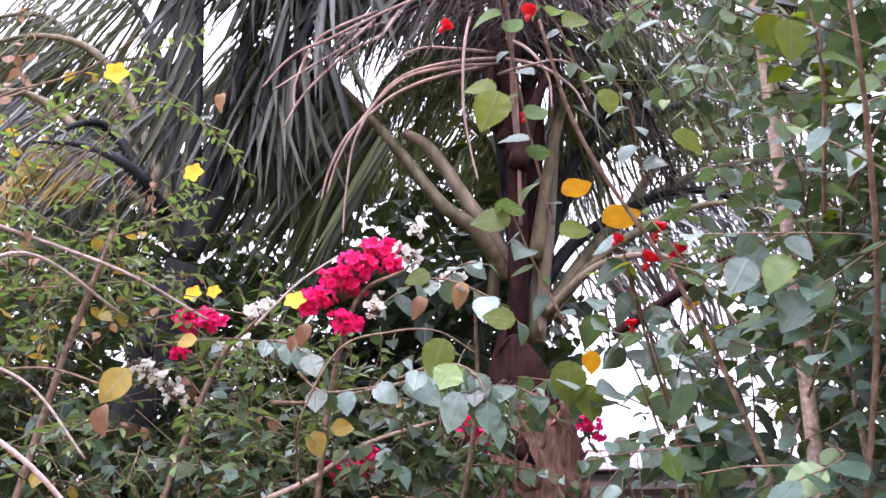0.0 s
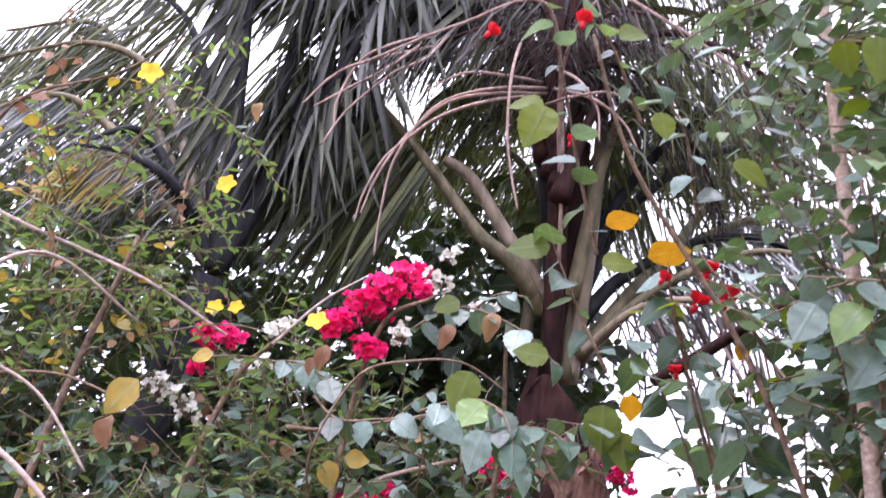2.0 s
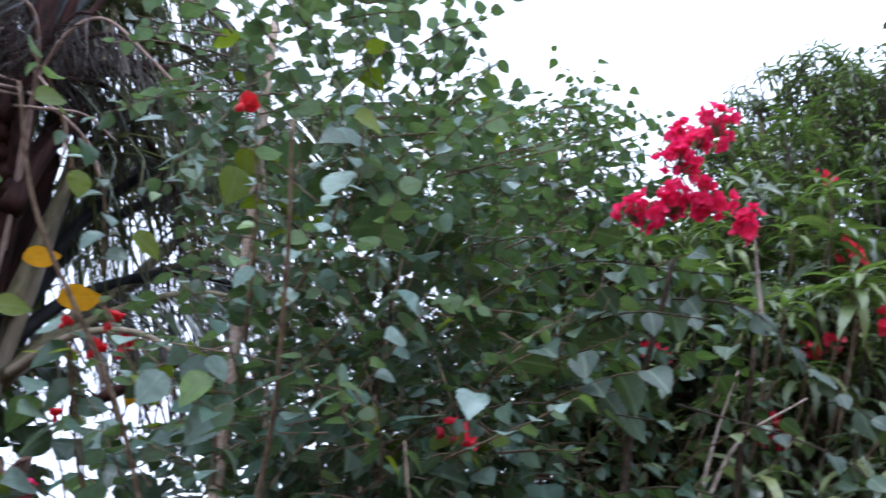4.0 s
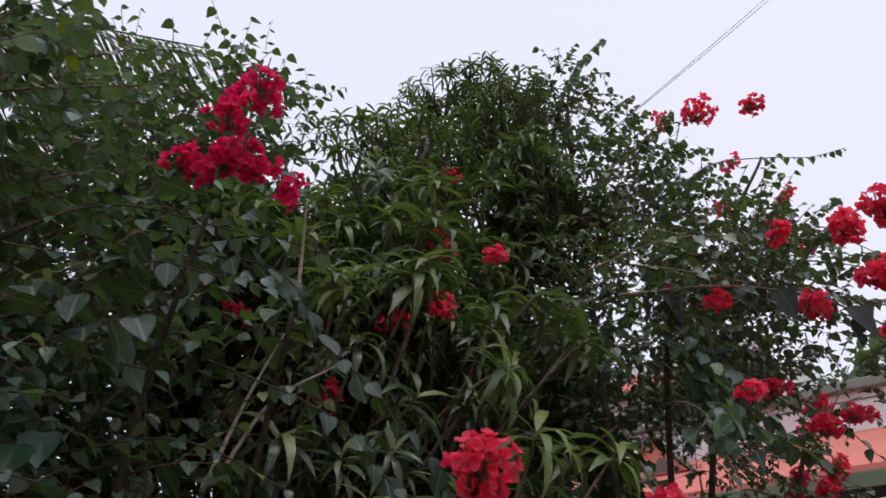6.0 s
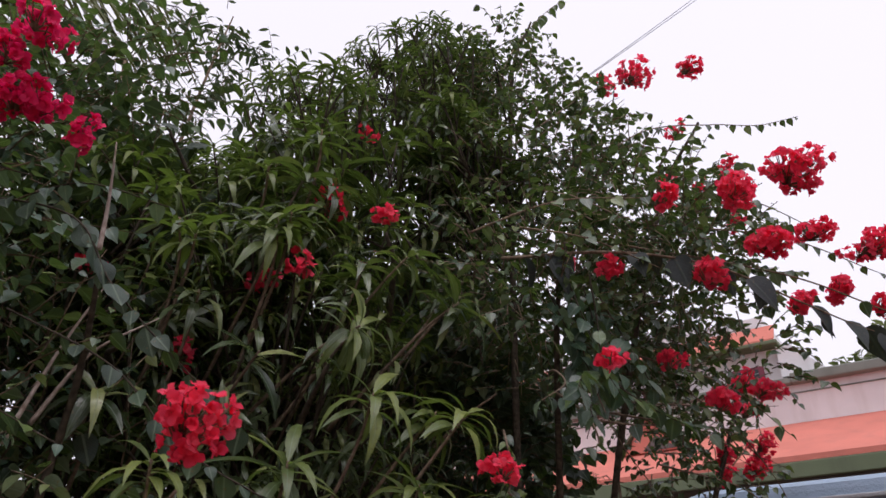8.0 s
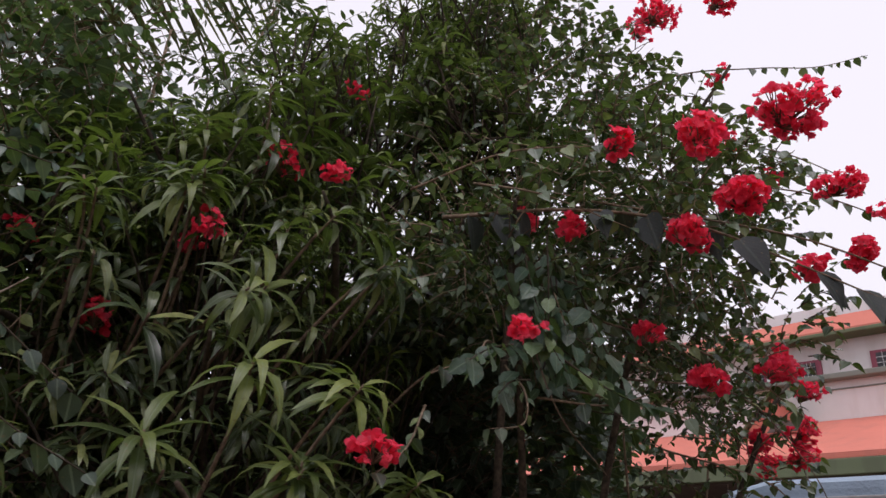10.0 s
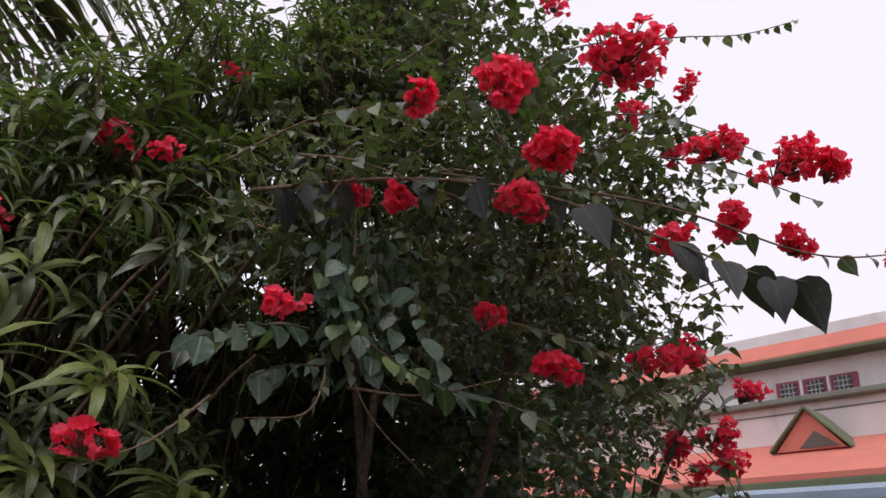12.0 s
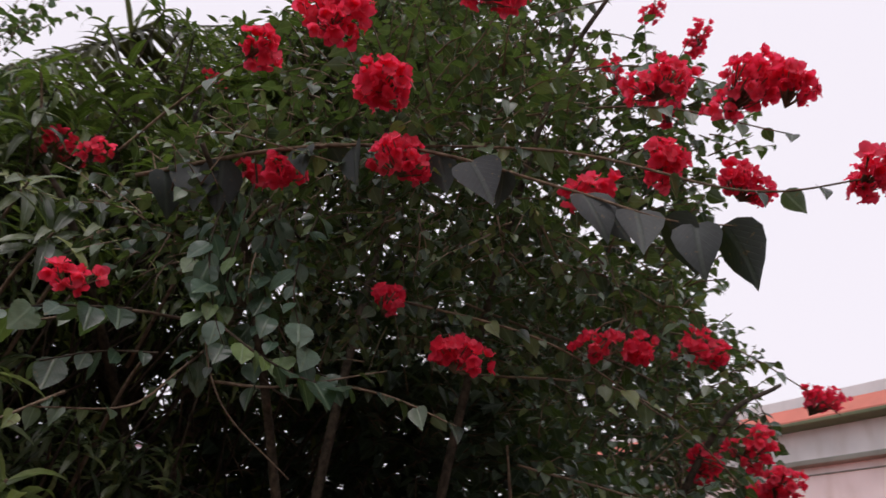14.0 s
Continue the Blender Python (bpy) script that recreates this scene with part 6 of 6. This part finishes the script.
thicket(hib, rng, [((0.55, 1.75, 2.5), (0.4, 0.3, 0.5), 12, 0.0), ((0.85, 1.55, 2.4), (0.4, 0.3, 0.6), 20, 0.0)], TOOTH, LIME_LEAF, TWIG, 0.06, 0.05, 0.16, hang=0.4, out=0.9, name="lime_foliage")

# ---- mixed flowering hedge under the palms ----
rng = random.Random(61)
allam = thing("allamanda", (-1.15, 2.5, 0), "yellow-flowered allamanda with fine pale green leaves", "shrub", "flowering shrubs")
fine_shared = meshes_of("leaf", FINE, FINE_LEAF)
for pts in (((-1.05, 2.1, 2.45), (-0.93, 1.97, 2.67), (-0.84, 2.18, 2.72), (-0.72, 2.31, 2.66)), ((-1.1, 2.1, 2.5), (-0.95, 2.1, 2.7), (-0.85, 2.25, 2.74), (-0.7, 2.35, 2.62)), ((-1.34, 2.14, 2.42), (-1.1, 2.3, 2.38), (-0.95, 2.4, 2.5), (-0.82, 2.44, 2.6)),
            ((-1.4, 2.3, 2.3), (-1.15, 2.35, 2.33), (-0.98, 2.42, 2.36)), ((-1.3, 2.3, 2.2), (-1.05, 2.35, 2.26), (-0.85, 2.4, 2.3)), ((-1.0, 2.4, 2.15), (-0.75, 2.35, 2.2), (-0.5, 2.3, 2.15)), ((-0.9, 2.4, 2.1), (-0.65, 2.35, 2.12), (-0.42, 2.3, 2.05)),
            ((-1.2, 2.2, 2.7), (-1.0, 2.1, 2.85), (-0.85, 2.1, 2.95)), ((-1.4, 2.2, 2.6), (-1.2, 2.15, 2.72), (-1.05, 2.15, 2.8))):
    sprig(allam, rng, pts, 0.014, 0.045, fine_shared, hang=0.1, out=0.9, thick=0.003, label="feathery pale green shoot", steps=22)
for pts, a, b, mat in ((((-1.3, 2.0, 2.05), (-1.17, 2.12, 2.24), (-1.0, 2.39, 2.18)), 0.006, 0.004, PALE_TWIG), (((-1.5, 2.1, 2.4), (-1.33, 2.18, 2.35), (-1.0, 2.3, 2.28), (-0.77, 2.41, 2.19)), 0.006, 0.004, PALE_TWIG),
                       (((-1.15, 1.85, 1.87), (-1.04, 1.9, 1.78), (-0.9, 1.95, 1.69), (-0.74, 2.02, 1.54)), 0.006, 0.005, PALE_TWIG), (((-1.4, 2.1, 1.93), (-1.24, 2.14, 1.93), (-1.1, 2.25, 1.98), (-0.95, 2.27, 1.95)), 0.005, 0.003, TWIG),
                       (((-1.2, 2.0, 1.95), (-1.05, 2.1, 1.9), (-0.9, 2.15, 1.75)), 0.004, 0.003, PALE_TWIG), (((-1.15, 2.5, 0), (-1.2, 2.45, 1.0), (-1.15, 2.4, 1.9), (-1.05, 2.3, 2.4)), 0.02, 0.006, TWIG), (((-1.1, 2.5, 0), (-0.9, 2.5, 1.2), (-0.75, 2.45, 2.0), (-0.6, 2.35, 2.2)), 0.015, 0.005, TWIG),
                       (((-1.45, 2.1, 2.55), (-1.3, 2.0, 2.62), (-1.1, 2.0, 2.72), (-0.95, 1.98, 2.85)), 0.004, 0.002, TWIG)):
    branch(allam, pts, a, b, mat, label="bare greyish branch")
thicket(allam, rng, [((-1.35, 2.5, 2.0), (0.5, 0.3, 0.5), 110, 0.1), ((-0.75, 2.55, 1.95), (0.45, 0.22, 0.28), 110, 0.1), ((-1.3, 2.45, 2.5), (0.4, 0.25, 0.3), 55, 0.0)], FINE, FINE_LEAF, TWIG, 0.045, 0.013, 0.2, hang=0.15)
thicket(allam, rng, [((-1.4, 2.7, 1.4), (0.6, 0.35, 0.9), 45, 0.2), ((-1.5, 2.6, 2.4), (0.4, 0.25, 0.4), 7, 0.1), ((-1.8, 2.6, 3.05), (0.35, 0.2, 0.35), 3, 0.0)], HIB, OLIVE_LEAF, TWIG, 0.06, 0.04, 0.22, name="fading_foliage")
thicket(allam, rng, [((-1.25, 2.45, 2.0), (0.5, 0.3, 0.6), 22, 0.1), ((-0.6, 2.5, 1.8), (0.5, 0.2, 0.25), 8, 0.0), ((-1.1, 2.1, 2.7), (0.3, 0.15, 0.15), 2, 0.0), ((-1.75, 2.55, 3.0), (0.35, 0.2, 0.35), 9, 0.0)], HIB, DRY_LEAF, TWIG, 0.042, 0.04, 0.15, name="dry_foliage", hang=1.0)
for p, size in (((-0.95, 2.531, 2.729), 0.075), ((-0.493, 2.245, 2.203), 0.065), ((-0.884, 1.781, 2.562), 0.06), ((-0.85, 2.48, 2.29), 0.06), ((-0.79, 2.48, 2.3), 0.05)):
    child("trumpet_flower", rng.choice(yellow_meshes), allam, "bright yellow trumpet flower", tip_pose(Vector(p), Vector((0.1, -1, 0.15)) + wild(rng, 0.3), size))
CRUMPLED = blade(1, 0.55, OVAL, 0.8, 0.9, 0.12, 9, 0.15)
oval_yellow, oval_dry = meshes_of("yellow_leaf", [HIB[0]], OLIVE_LEAF)[0], meshes_of("dry_leaf", [CRUMPLED], DRY_LEAF)[0]
for p, size, way, dry in (((-0.8, 2.04, 1.94), 0.1, (-0.5, 0, -0.8), 0), ((-1.1, 2.45, 2.2), 0.05, (1, 0, -0.3), 0), ((-1.2, 2.5, 2.2), 0.05, (1, 0, -0.4), 0), ((-0.75, 2.3, 2.1), 0.06, (-1, 0, -0.4), 0), ((-0.4, 2.26, 1.87), 0.07, (0.3, 0, -0.8), 0), ((-0.36, 2.26, 1.88), 0.06, (1, 0, 0.1), 0),
                          ((-0.43, 2.11, 2.1), 0.07, (0, 0, -1), 1), ((-0.06, 2.1, 2.23), 0.08, (0.1, 0, -1), 1), ((-0.16, 2.11, 2.19), 0.07, (0.1, 0, -1), 1), ((-0.86, 2.1, 1.87), 0.09, (0, 0, -1), 1), ((-0.75, 2.1, 2.75), 0.06, (0, 0, -1), 1), ((-0.45, 2.15, 2.08), 0.06, (-0.5, 0, -1), 1)):
    child("dry_leaf" if dry else "yellow_leaf", oval_dry if dry else oval_yellow, allam, "curled brown dry leaf" if dry else "yellowing leaf", basis(Vector(p), Vector(way), Vector((0, -1, 0.3)) + wild(rng, 0.3), size))

pinkb = thing("bougainvillea", (-0.3, 2.65, 0), "pink and white flowered bougainvillea on grey arching canes", "shrub", "flowering shrubs")
for pts, a, b, mat in ((((-0.9, 2.3, 1.5), (-0.76, 2.34, 1.59), (-0.44, 2.41, 1.76), (-0.3, 2.48, 1.88), (-0.1, 2.47, 1.96)), 0.009, 0.005, PINK_STEM), (((-0.44, 2.4, 1.76), (-0.42, 2.15, 1.86), (-0.34, 2.09, 2.03), (-0.22, 2.08, 2.08), (-0.11, 2.08, 2.09), (-0.01, 2.11, 2.05)), 0.0035, 0.002, TWIG),
                       (((-0.5, 2.2, 1.92), (-0.39, 2.23, 1.94), (-0.11, 2.22, 2.02)), 0.005, 0.003, TWIG), (((-0.3, 2.65, 0), (-0.35, 2.6, 0.9), (-0.4, 2.45, 1.7), (-0.35, 2.3, 2.2), (-0.2, 2.2, 2.3)), 0.016, 0.004, TWIG), (((-0.28, 2.65, 0), (-0.1, 2.6, 1.2), (0.0, 2.4, 1.9), (-0.02, 2.2, 2.25)), 0.014, 0.004, TWIG),
                       (((-0.55, 2.1, 2.08), (-0.46, 2.1, 2.2), (-0.38, 2.15, 2.3)), 0.004, 0.002, PALE_TWIG)):
    branch(pinkb, pts, a, b, mat, label="grey arching cane")
for p, r, n in PINK_HEADS:
    cluster(pinkb, rng, p, (r * 1.1, r * 0.9, r * 0.9), round(n * 1.3), 0.046, meshes=pink_meshes, label="bright pink papery blossom cluster")
for p, r, n in (((-0.197, 2.18, 2.34), 0.035, 5), ((-0.18, 2.16, 2.39), 0.025, 3), ((-0.063, 2.25, 2.31), 0.035, 5), ((-0.27, 2.24, 2.2), 0.04, 6), ((-0.6, 2.31, 2.2), 0.035, 5), ((-0.7, 2.5, 2.15), 0.05, 7), ((-0.95, 2.5, 2.05), 0.06, 9), ((-0.85, 2.5, 2.0), 0.06, 8)):
    cluster(pinkb, rng, p, (r, r, r), n, 0.04, meshes=white_meshes, label="white papery blossom cluster")
for pts, size in ((((-0.3, 2.3, 2.2), (-0.15, 2.15, 2.25), (0.0, 2.1, 2.2), (0.1, 2.05, 2.1)), 0.075), (((-0.2, 2.2, 2.0), (-0.1, 2.05, 2.0), (-0.02, 1.93, 1.95), (0.02, 1.9, 1.85)), 0.1), (((-0.45, 2.2, 2.0), (-0.38, 2.18, 1.95), (-0.28, 2.2, 1.97), (-0.12, 2.2, 2.0)), 0.07),
                  (((-0.6, 2.3, 2.1), (-0.5, 2.22, 2.08), (-0.38, 2.2, 2.02)), 0.07), (((-0.1, 2.25, 2.3), (-0.05, 2.15, 2.3), (0.02, 2.1, 2.28)), 0.06)):
    sprig(pinkb, rng, pts, 0.032, size, hib_shared, hang=0.9, out=0.6, front=0.9, label="grey-green leafy shoot")
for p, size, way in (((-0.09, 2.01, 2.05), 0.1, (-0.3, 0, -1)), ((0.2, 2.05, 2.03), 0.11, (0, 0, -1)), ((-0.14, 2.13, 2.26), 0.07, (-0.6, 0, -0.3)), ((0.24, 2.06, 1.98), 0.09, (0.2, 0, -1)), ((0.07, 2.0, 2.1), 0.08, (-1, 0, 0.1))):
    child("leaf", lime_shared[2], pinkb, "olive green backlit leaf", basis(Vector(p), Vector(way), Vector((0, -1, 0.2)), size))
thicket(pinkb, rng, [((-0.3, 2.55, 1.8), (0.5, 0.25, 0.35), 110, 0.1), ((-0.05, 2.45, 1.85), (0.2, 0.2, 0.2), 18, 0.1), ((-0.3, 2.65, 1.0), (0.7, 0.3, 0.8), 190, 0.2), ((-0.7, 2.6, 1.6), (0.4, 0.25, 0.35), 60, 0.1)], BOUG, HIB_LEAF, TWIG, 0.055, 0.032, 0.24, hang=0.6)

# banana clump low in the hedge
rng = random.Random(71)
banana = thing("banana_plant", (-1.0, 3.2, 0), "low banana clump with broad torn green leaves", "plant")
for a, b, c, w in (((-1.0, 3.2, 0.2), (-1.1, 3.1, 1.3), (-1.25, 3.0, 1.9), 0.2), ((-0.95, 3.2, 0.2), (-0.85, 3.1, 1.4), (-0.78, 3.0, 2.12), 0.13), ((-1.05, 3.2, 0.2), (-1.4, 3.1, 1.2), (-1.6, 2.95, 1.7), 0.22), ((-0.95, 3.25, 0.2), (-0.6, 3.15, 1.2), (-0.55, 3.05, 1.75), 0.16), ((-1.0, 3.2, 0.2), (-0.9, 3.0, 1.1), (-1.0, 2.75, 1.75), 0.2)):
    line = spline((a, b, c), 7)
    v, f, u = [], [], []
    n = len(line)
    for i, p in enumerate(line):
        t = i / (n - 1)
        half = w * math.sin(math.pi * min(1, max(0.0, (t - 0.3) / 0.7)) ** 0.8) * 0.5 + 0.012
        for s in (-1, 0, 1):
            v.append(p + Vector((s * half, -abs(s) * half * 0.25, -abs(s) * half * 0.2 + rng.uniform(-0.006, 0.006))))
            u.append((0.5 + 0.5 * s, t * 3))
    for i in range(n - 1):
        for q in range(2):
            k = i * 3 + q
            f += [(k, k + 1, k + 4), (k, k + 4, k + 3)]
    child("leaf", fill_mesh("leaf", v, f, u, BANANA_LEAF), banana, "broad green banana leaf")
branch(banana, ((-1.0, 3.2, 0), (-1.0, 3.2, 0.4), (-1.0, 3.2, 0.9)), 0.06, 0.04, PETIOLE, 10, "green-brown stem", "stem")

# small dark-leaved tree behind the mango
rng = random.Random(75)
back = thing("guava_tree", (2.7, 3.2, 0), "slender dark-leaved tree behind the mango", "tree")
branch(back, ((2.7, 3.2, 0), (2.7, 3.2, 1.6), (2.65, 3.2, 3.2), (2.7, 3.2, 4.6)), 0.05, 0.008, TWIG, 9, "slim grey-brown trunk", "trunk")
for pts in (((2.68, 3.2, 2.2), (2.3, 3.15, 2.9), (2.1, 3.1, 3.7)), ((2.67, 3.2, 2.6), (3.0, 3.2, 3.6), (3.3, 3.2, 4.9), (3.45, 3.2, 5.5)), ((2.66, 3.2, 3.0), (2.5, 3.2, 3.8), (2.35, 3.2, 4.2))):
    branch(back, pts, 0.018, 0.005)
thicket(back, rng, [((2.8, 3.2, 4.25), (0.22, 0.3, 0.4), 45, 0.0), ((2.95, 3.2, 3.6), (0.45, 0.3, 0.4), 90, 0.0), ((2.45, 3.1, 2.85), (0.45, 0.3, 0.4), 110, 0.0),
                    ((3.32, 3.2, 4.6), (0.25, 0.25, 0.5), 56, 0.0), ((3.42, 3.2, 5.3), (0.12, 0.12, 0.25), 16, 0.0), ((3.8, 3.2, 5.2), (0.14, 0.14, 0.35), 24, 0.0), ((2.6, 2.9, 2.55), (0.8, 0.35, 0.65), 220, 0.0), ((1.85, 2.6, 2.9), (0.35, 0.3, 0.45), 130, 0.0)], FINE, SHADE_LEAF, TWIG, 0.095, 0.026, 0.28)

# fine-leaved shrub under the bougainvillea's far canes
rng = random.Random(77)
finer = thing("privet_shrub", (4.1, 1.1, 0), "fine-leaved olive green shrub under the bougainvillea", "shrub")
for pts in (((4.1, 1.1, 0), (4.1, 1.0, 1.0), (4.0, 0.9, 1.9)), ((4.12, 1.1, 0), (4.3, 0.9, 1.2), (4.4, 0.8, 2.1)), ((4.08, 1.1, 0), (3.9, 0.9, 1.2), (3.7, 0.8, 2.1))):
    branch(finer, pts, 0.014, 0.004)
small_shared = meshes_of("leaf", FINE, SMALL_LEAF)
for pts in (((3.9, 0.8, 2.3), (4.15, 0.65, 2.45), (4.4, 0.55, 2.5)), ((4.0, 0.8, 2.2), (4.2, 0.65, 2.3), (4.5, 0.55, 2.36)), ((4.0, 0.8, 2.5), (4.1, 0.7, 2.65), (4.25, 0.6, 2.72)), ((3.9, 0.7, 2.1), (4.1, 0.6, 2.1), (4.3, 0.5, 2.05))):
    sprig(finer, rng, pts, 0.014, 0.042, small_shared, hang=0.2, out=0.9, thick=0.003, label="feathery olive shoot", steps=22)
thicket(finer, rng, [((3.9, 0.95, 2.05), (0.35, 0.28, 0.55), 60, 0.1), ((3.95, 0.95, 1.0), (0.4, 0.35, 0.6), 80, 0.1)], FINE, SMALL_LEAF, TWIG, 0.04, 0.015, 0.2, hang=0.3)

# dark shrub added between hedge and house; shade is in its leaf colour
rng = random.Random(79)
yard = thing("backing_shrub", (6.5, 3.3, 0), "added dark shrub that closes the sky behind the hedge", "shrub")
for dx, dy in ((0, 0), (0.5, -0.1), (-0.5, 0.1)):
    branch(yard, ((6.5 + dx * 0.2, 3.3, 0), (6.5 + dx * 0.6, 3.3 + dy, 1.6), (6.5 + dx, 3.3 + dy, 3.4)), 0.05, 0.012, DARK_TWIG)
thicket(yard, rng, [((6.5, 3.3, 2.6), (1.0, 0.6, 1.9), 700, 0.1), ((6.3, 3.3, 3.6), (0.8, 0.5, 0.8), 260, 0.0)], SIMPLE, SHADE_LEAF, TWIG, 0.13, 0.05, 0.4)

# leafy undergrowth behind the hedge, with shade put into its dark leaf colour
rng = random.Random(81)
under = thing("undergrowth", (0, 3.9, 0), "undergrowth backing behind the hedge with shade in its leaf colour", "shrub", kind="stuff")
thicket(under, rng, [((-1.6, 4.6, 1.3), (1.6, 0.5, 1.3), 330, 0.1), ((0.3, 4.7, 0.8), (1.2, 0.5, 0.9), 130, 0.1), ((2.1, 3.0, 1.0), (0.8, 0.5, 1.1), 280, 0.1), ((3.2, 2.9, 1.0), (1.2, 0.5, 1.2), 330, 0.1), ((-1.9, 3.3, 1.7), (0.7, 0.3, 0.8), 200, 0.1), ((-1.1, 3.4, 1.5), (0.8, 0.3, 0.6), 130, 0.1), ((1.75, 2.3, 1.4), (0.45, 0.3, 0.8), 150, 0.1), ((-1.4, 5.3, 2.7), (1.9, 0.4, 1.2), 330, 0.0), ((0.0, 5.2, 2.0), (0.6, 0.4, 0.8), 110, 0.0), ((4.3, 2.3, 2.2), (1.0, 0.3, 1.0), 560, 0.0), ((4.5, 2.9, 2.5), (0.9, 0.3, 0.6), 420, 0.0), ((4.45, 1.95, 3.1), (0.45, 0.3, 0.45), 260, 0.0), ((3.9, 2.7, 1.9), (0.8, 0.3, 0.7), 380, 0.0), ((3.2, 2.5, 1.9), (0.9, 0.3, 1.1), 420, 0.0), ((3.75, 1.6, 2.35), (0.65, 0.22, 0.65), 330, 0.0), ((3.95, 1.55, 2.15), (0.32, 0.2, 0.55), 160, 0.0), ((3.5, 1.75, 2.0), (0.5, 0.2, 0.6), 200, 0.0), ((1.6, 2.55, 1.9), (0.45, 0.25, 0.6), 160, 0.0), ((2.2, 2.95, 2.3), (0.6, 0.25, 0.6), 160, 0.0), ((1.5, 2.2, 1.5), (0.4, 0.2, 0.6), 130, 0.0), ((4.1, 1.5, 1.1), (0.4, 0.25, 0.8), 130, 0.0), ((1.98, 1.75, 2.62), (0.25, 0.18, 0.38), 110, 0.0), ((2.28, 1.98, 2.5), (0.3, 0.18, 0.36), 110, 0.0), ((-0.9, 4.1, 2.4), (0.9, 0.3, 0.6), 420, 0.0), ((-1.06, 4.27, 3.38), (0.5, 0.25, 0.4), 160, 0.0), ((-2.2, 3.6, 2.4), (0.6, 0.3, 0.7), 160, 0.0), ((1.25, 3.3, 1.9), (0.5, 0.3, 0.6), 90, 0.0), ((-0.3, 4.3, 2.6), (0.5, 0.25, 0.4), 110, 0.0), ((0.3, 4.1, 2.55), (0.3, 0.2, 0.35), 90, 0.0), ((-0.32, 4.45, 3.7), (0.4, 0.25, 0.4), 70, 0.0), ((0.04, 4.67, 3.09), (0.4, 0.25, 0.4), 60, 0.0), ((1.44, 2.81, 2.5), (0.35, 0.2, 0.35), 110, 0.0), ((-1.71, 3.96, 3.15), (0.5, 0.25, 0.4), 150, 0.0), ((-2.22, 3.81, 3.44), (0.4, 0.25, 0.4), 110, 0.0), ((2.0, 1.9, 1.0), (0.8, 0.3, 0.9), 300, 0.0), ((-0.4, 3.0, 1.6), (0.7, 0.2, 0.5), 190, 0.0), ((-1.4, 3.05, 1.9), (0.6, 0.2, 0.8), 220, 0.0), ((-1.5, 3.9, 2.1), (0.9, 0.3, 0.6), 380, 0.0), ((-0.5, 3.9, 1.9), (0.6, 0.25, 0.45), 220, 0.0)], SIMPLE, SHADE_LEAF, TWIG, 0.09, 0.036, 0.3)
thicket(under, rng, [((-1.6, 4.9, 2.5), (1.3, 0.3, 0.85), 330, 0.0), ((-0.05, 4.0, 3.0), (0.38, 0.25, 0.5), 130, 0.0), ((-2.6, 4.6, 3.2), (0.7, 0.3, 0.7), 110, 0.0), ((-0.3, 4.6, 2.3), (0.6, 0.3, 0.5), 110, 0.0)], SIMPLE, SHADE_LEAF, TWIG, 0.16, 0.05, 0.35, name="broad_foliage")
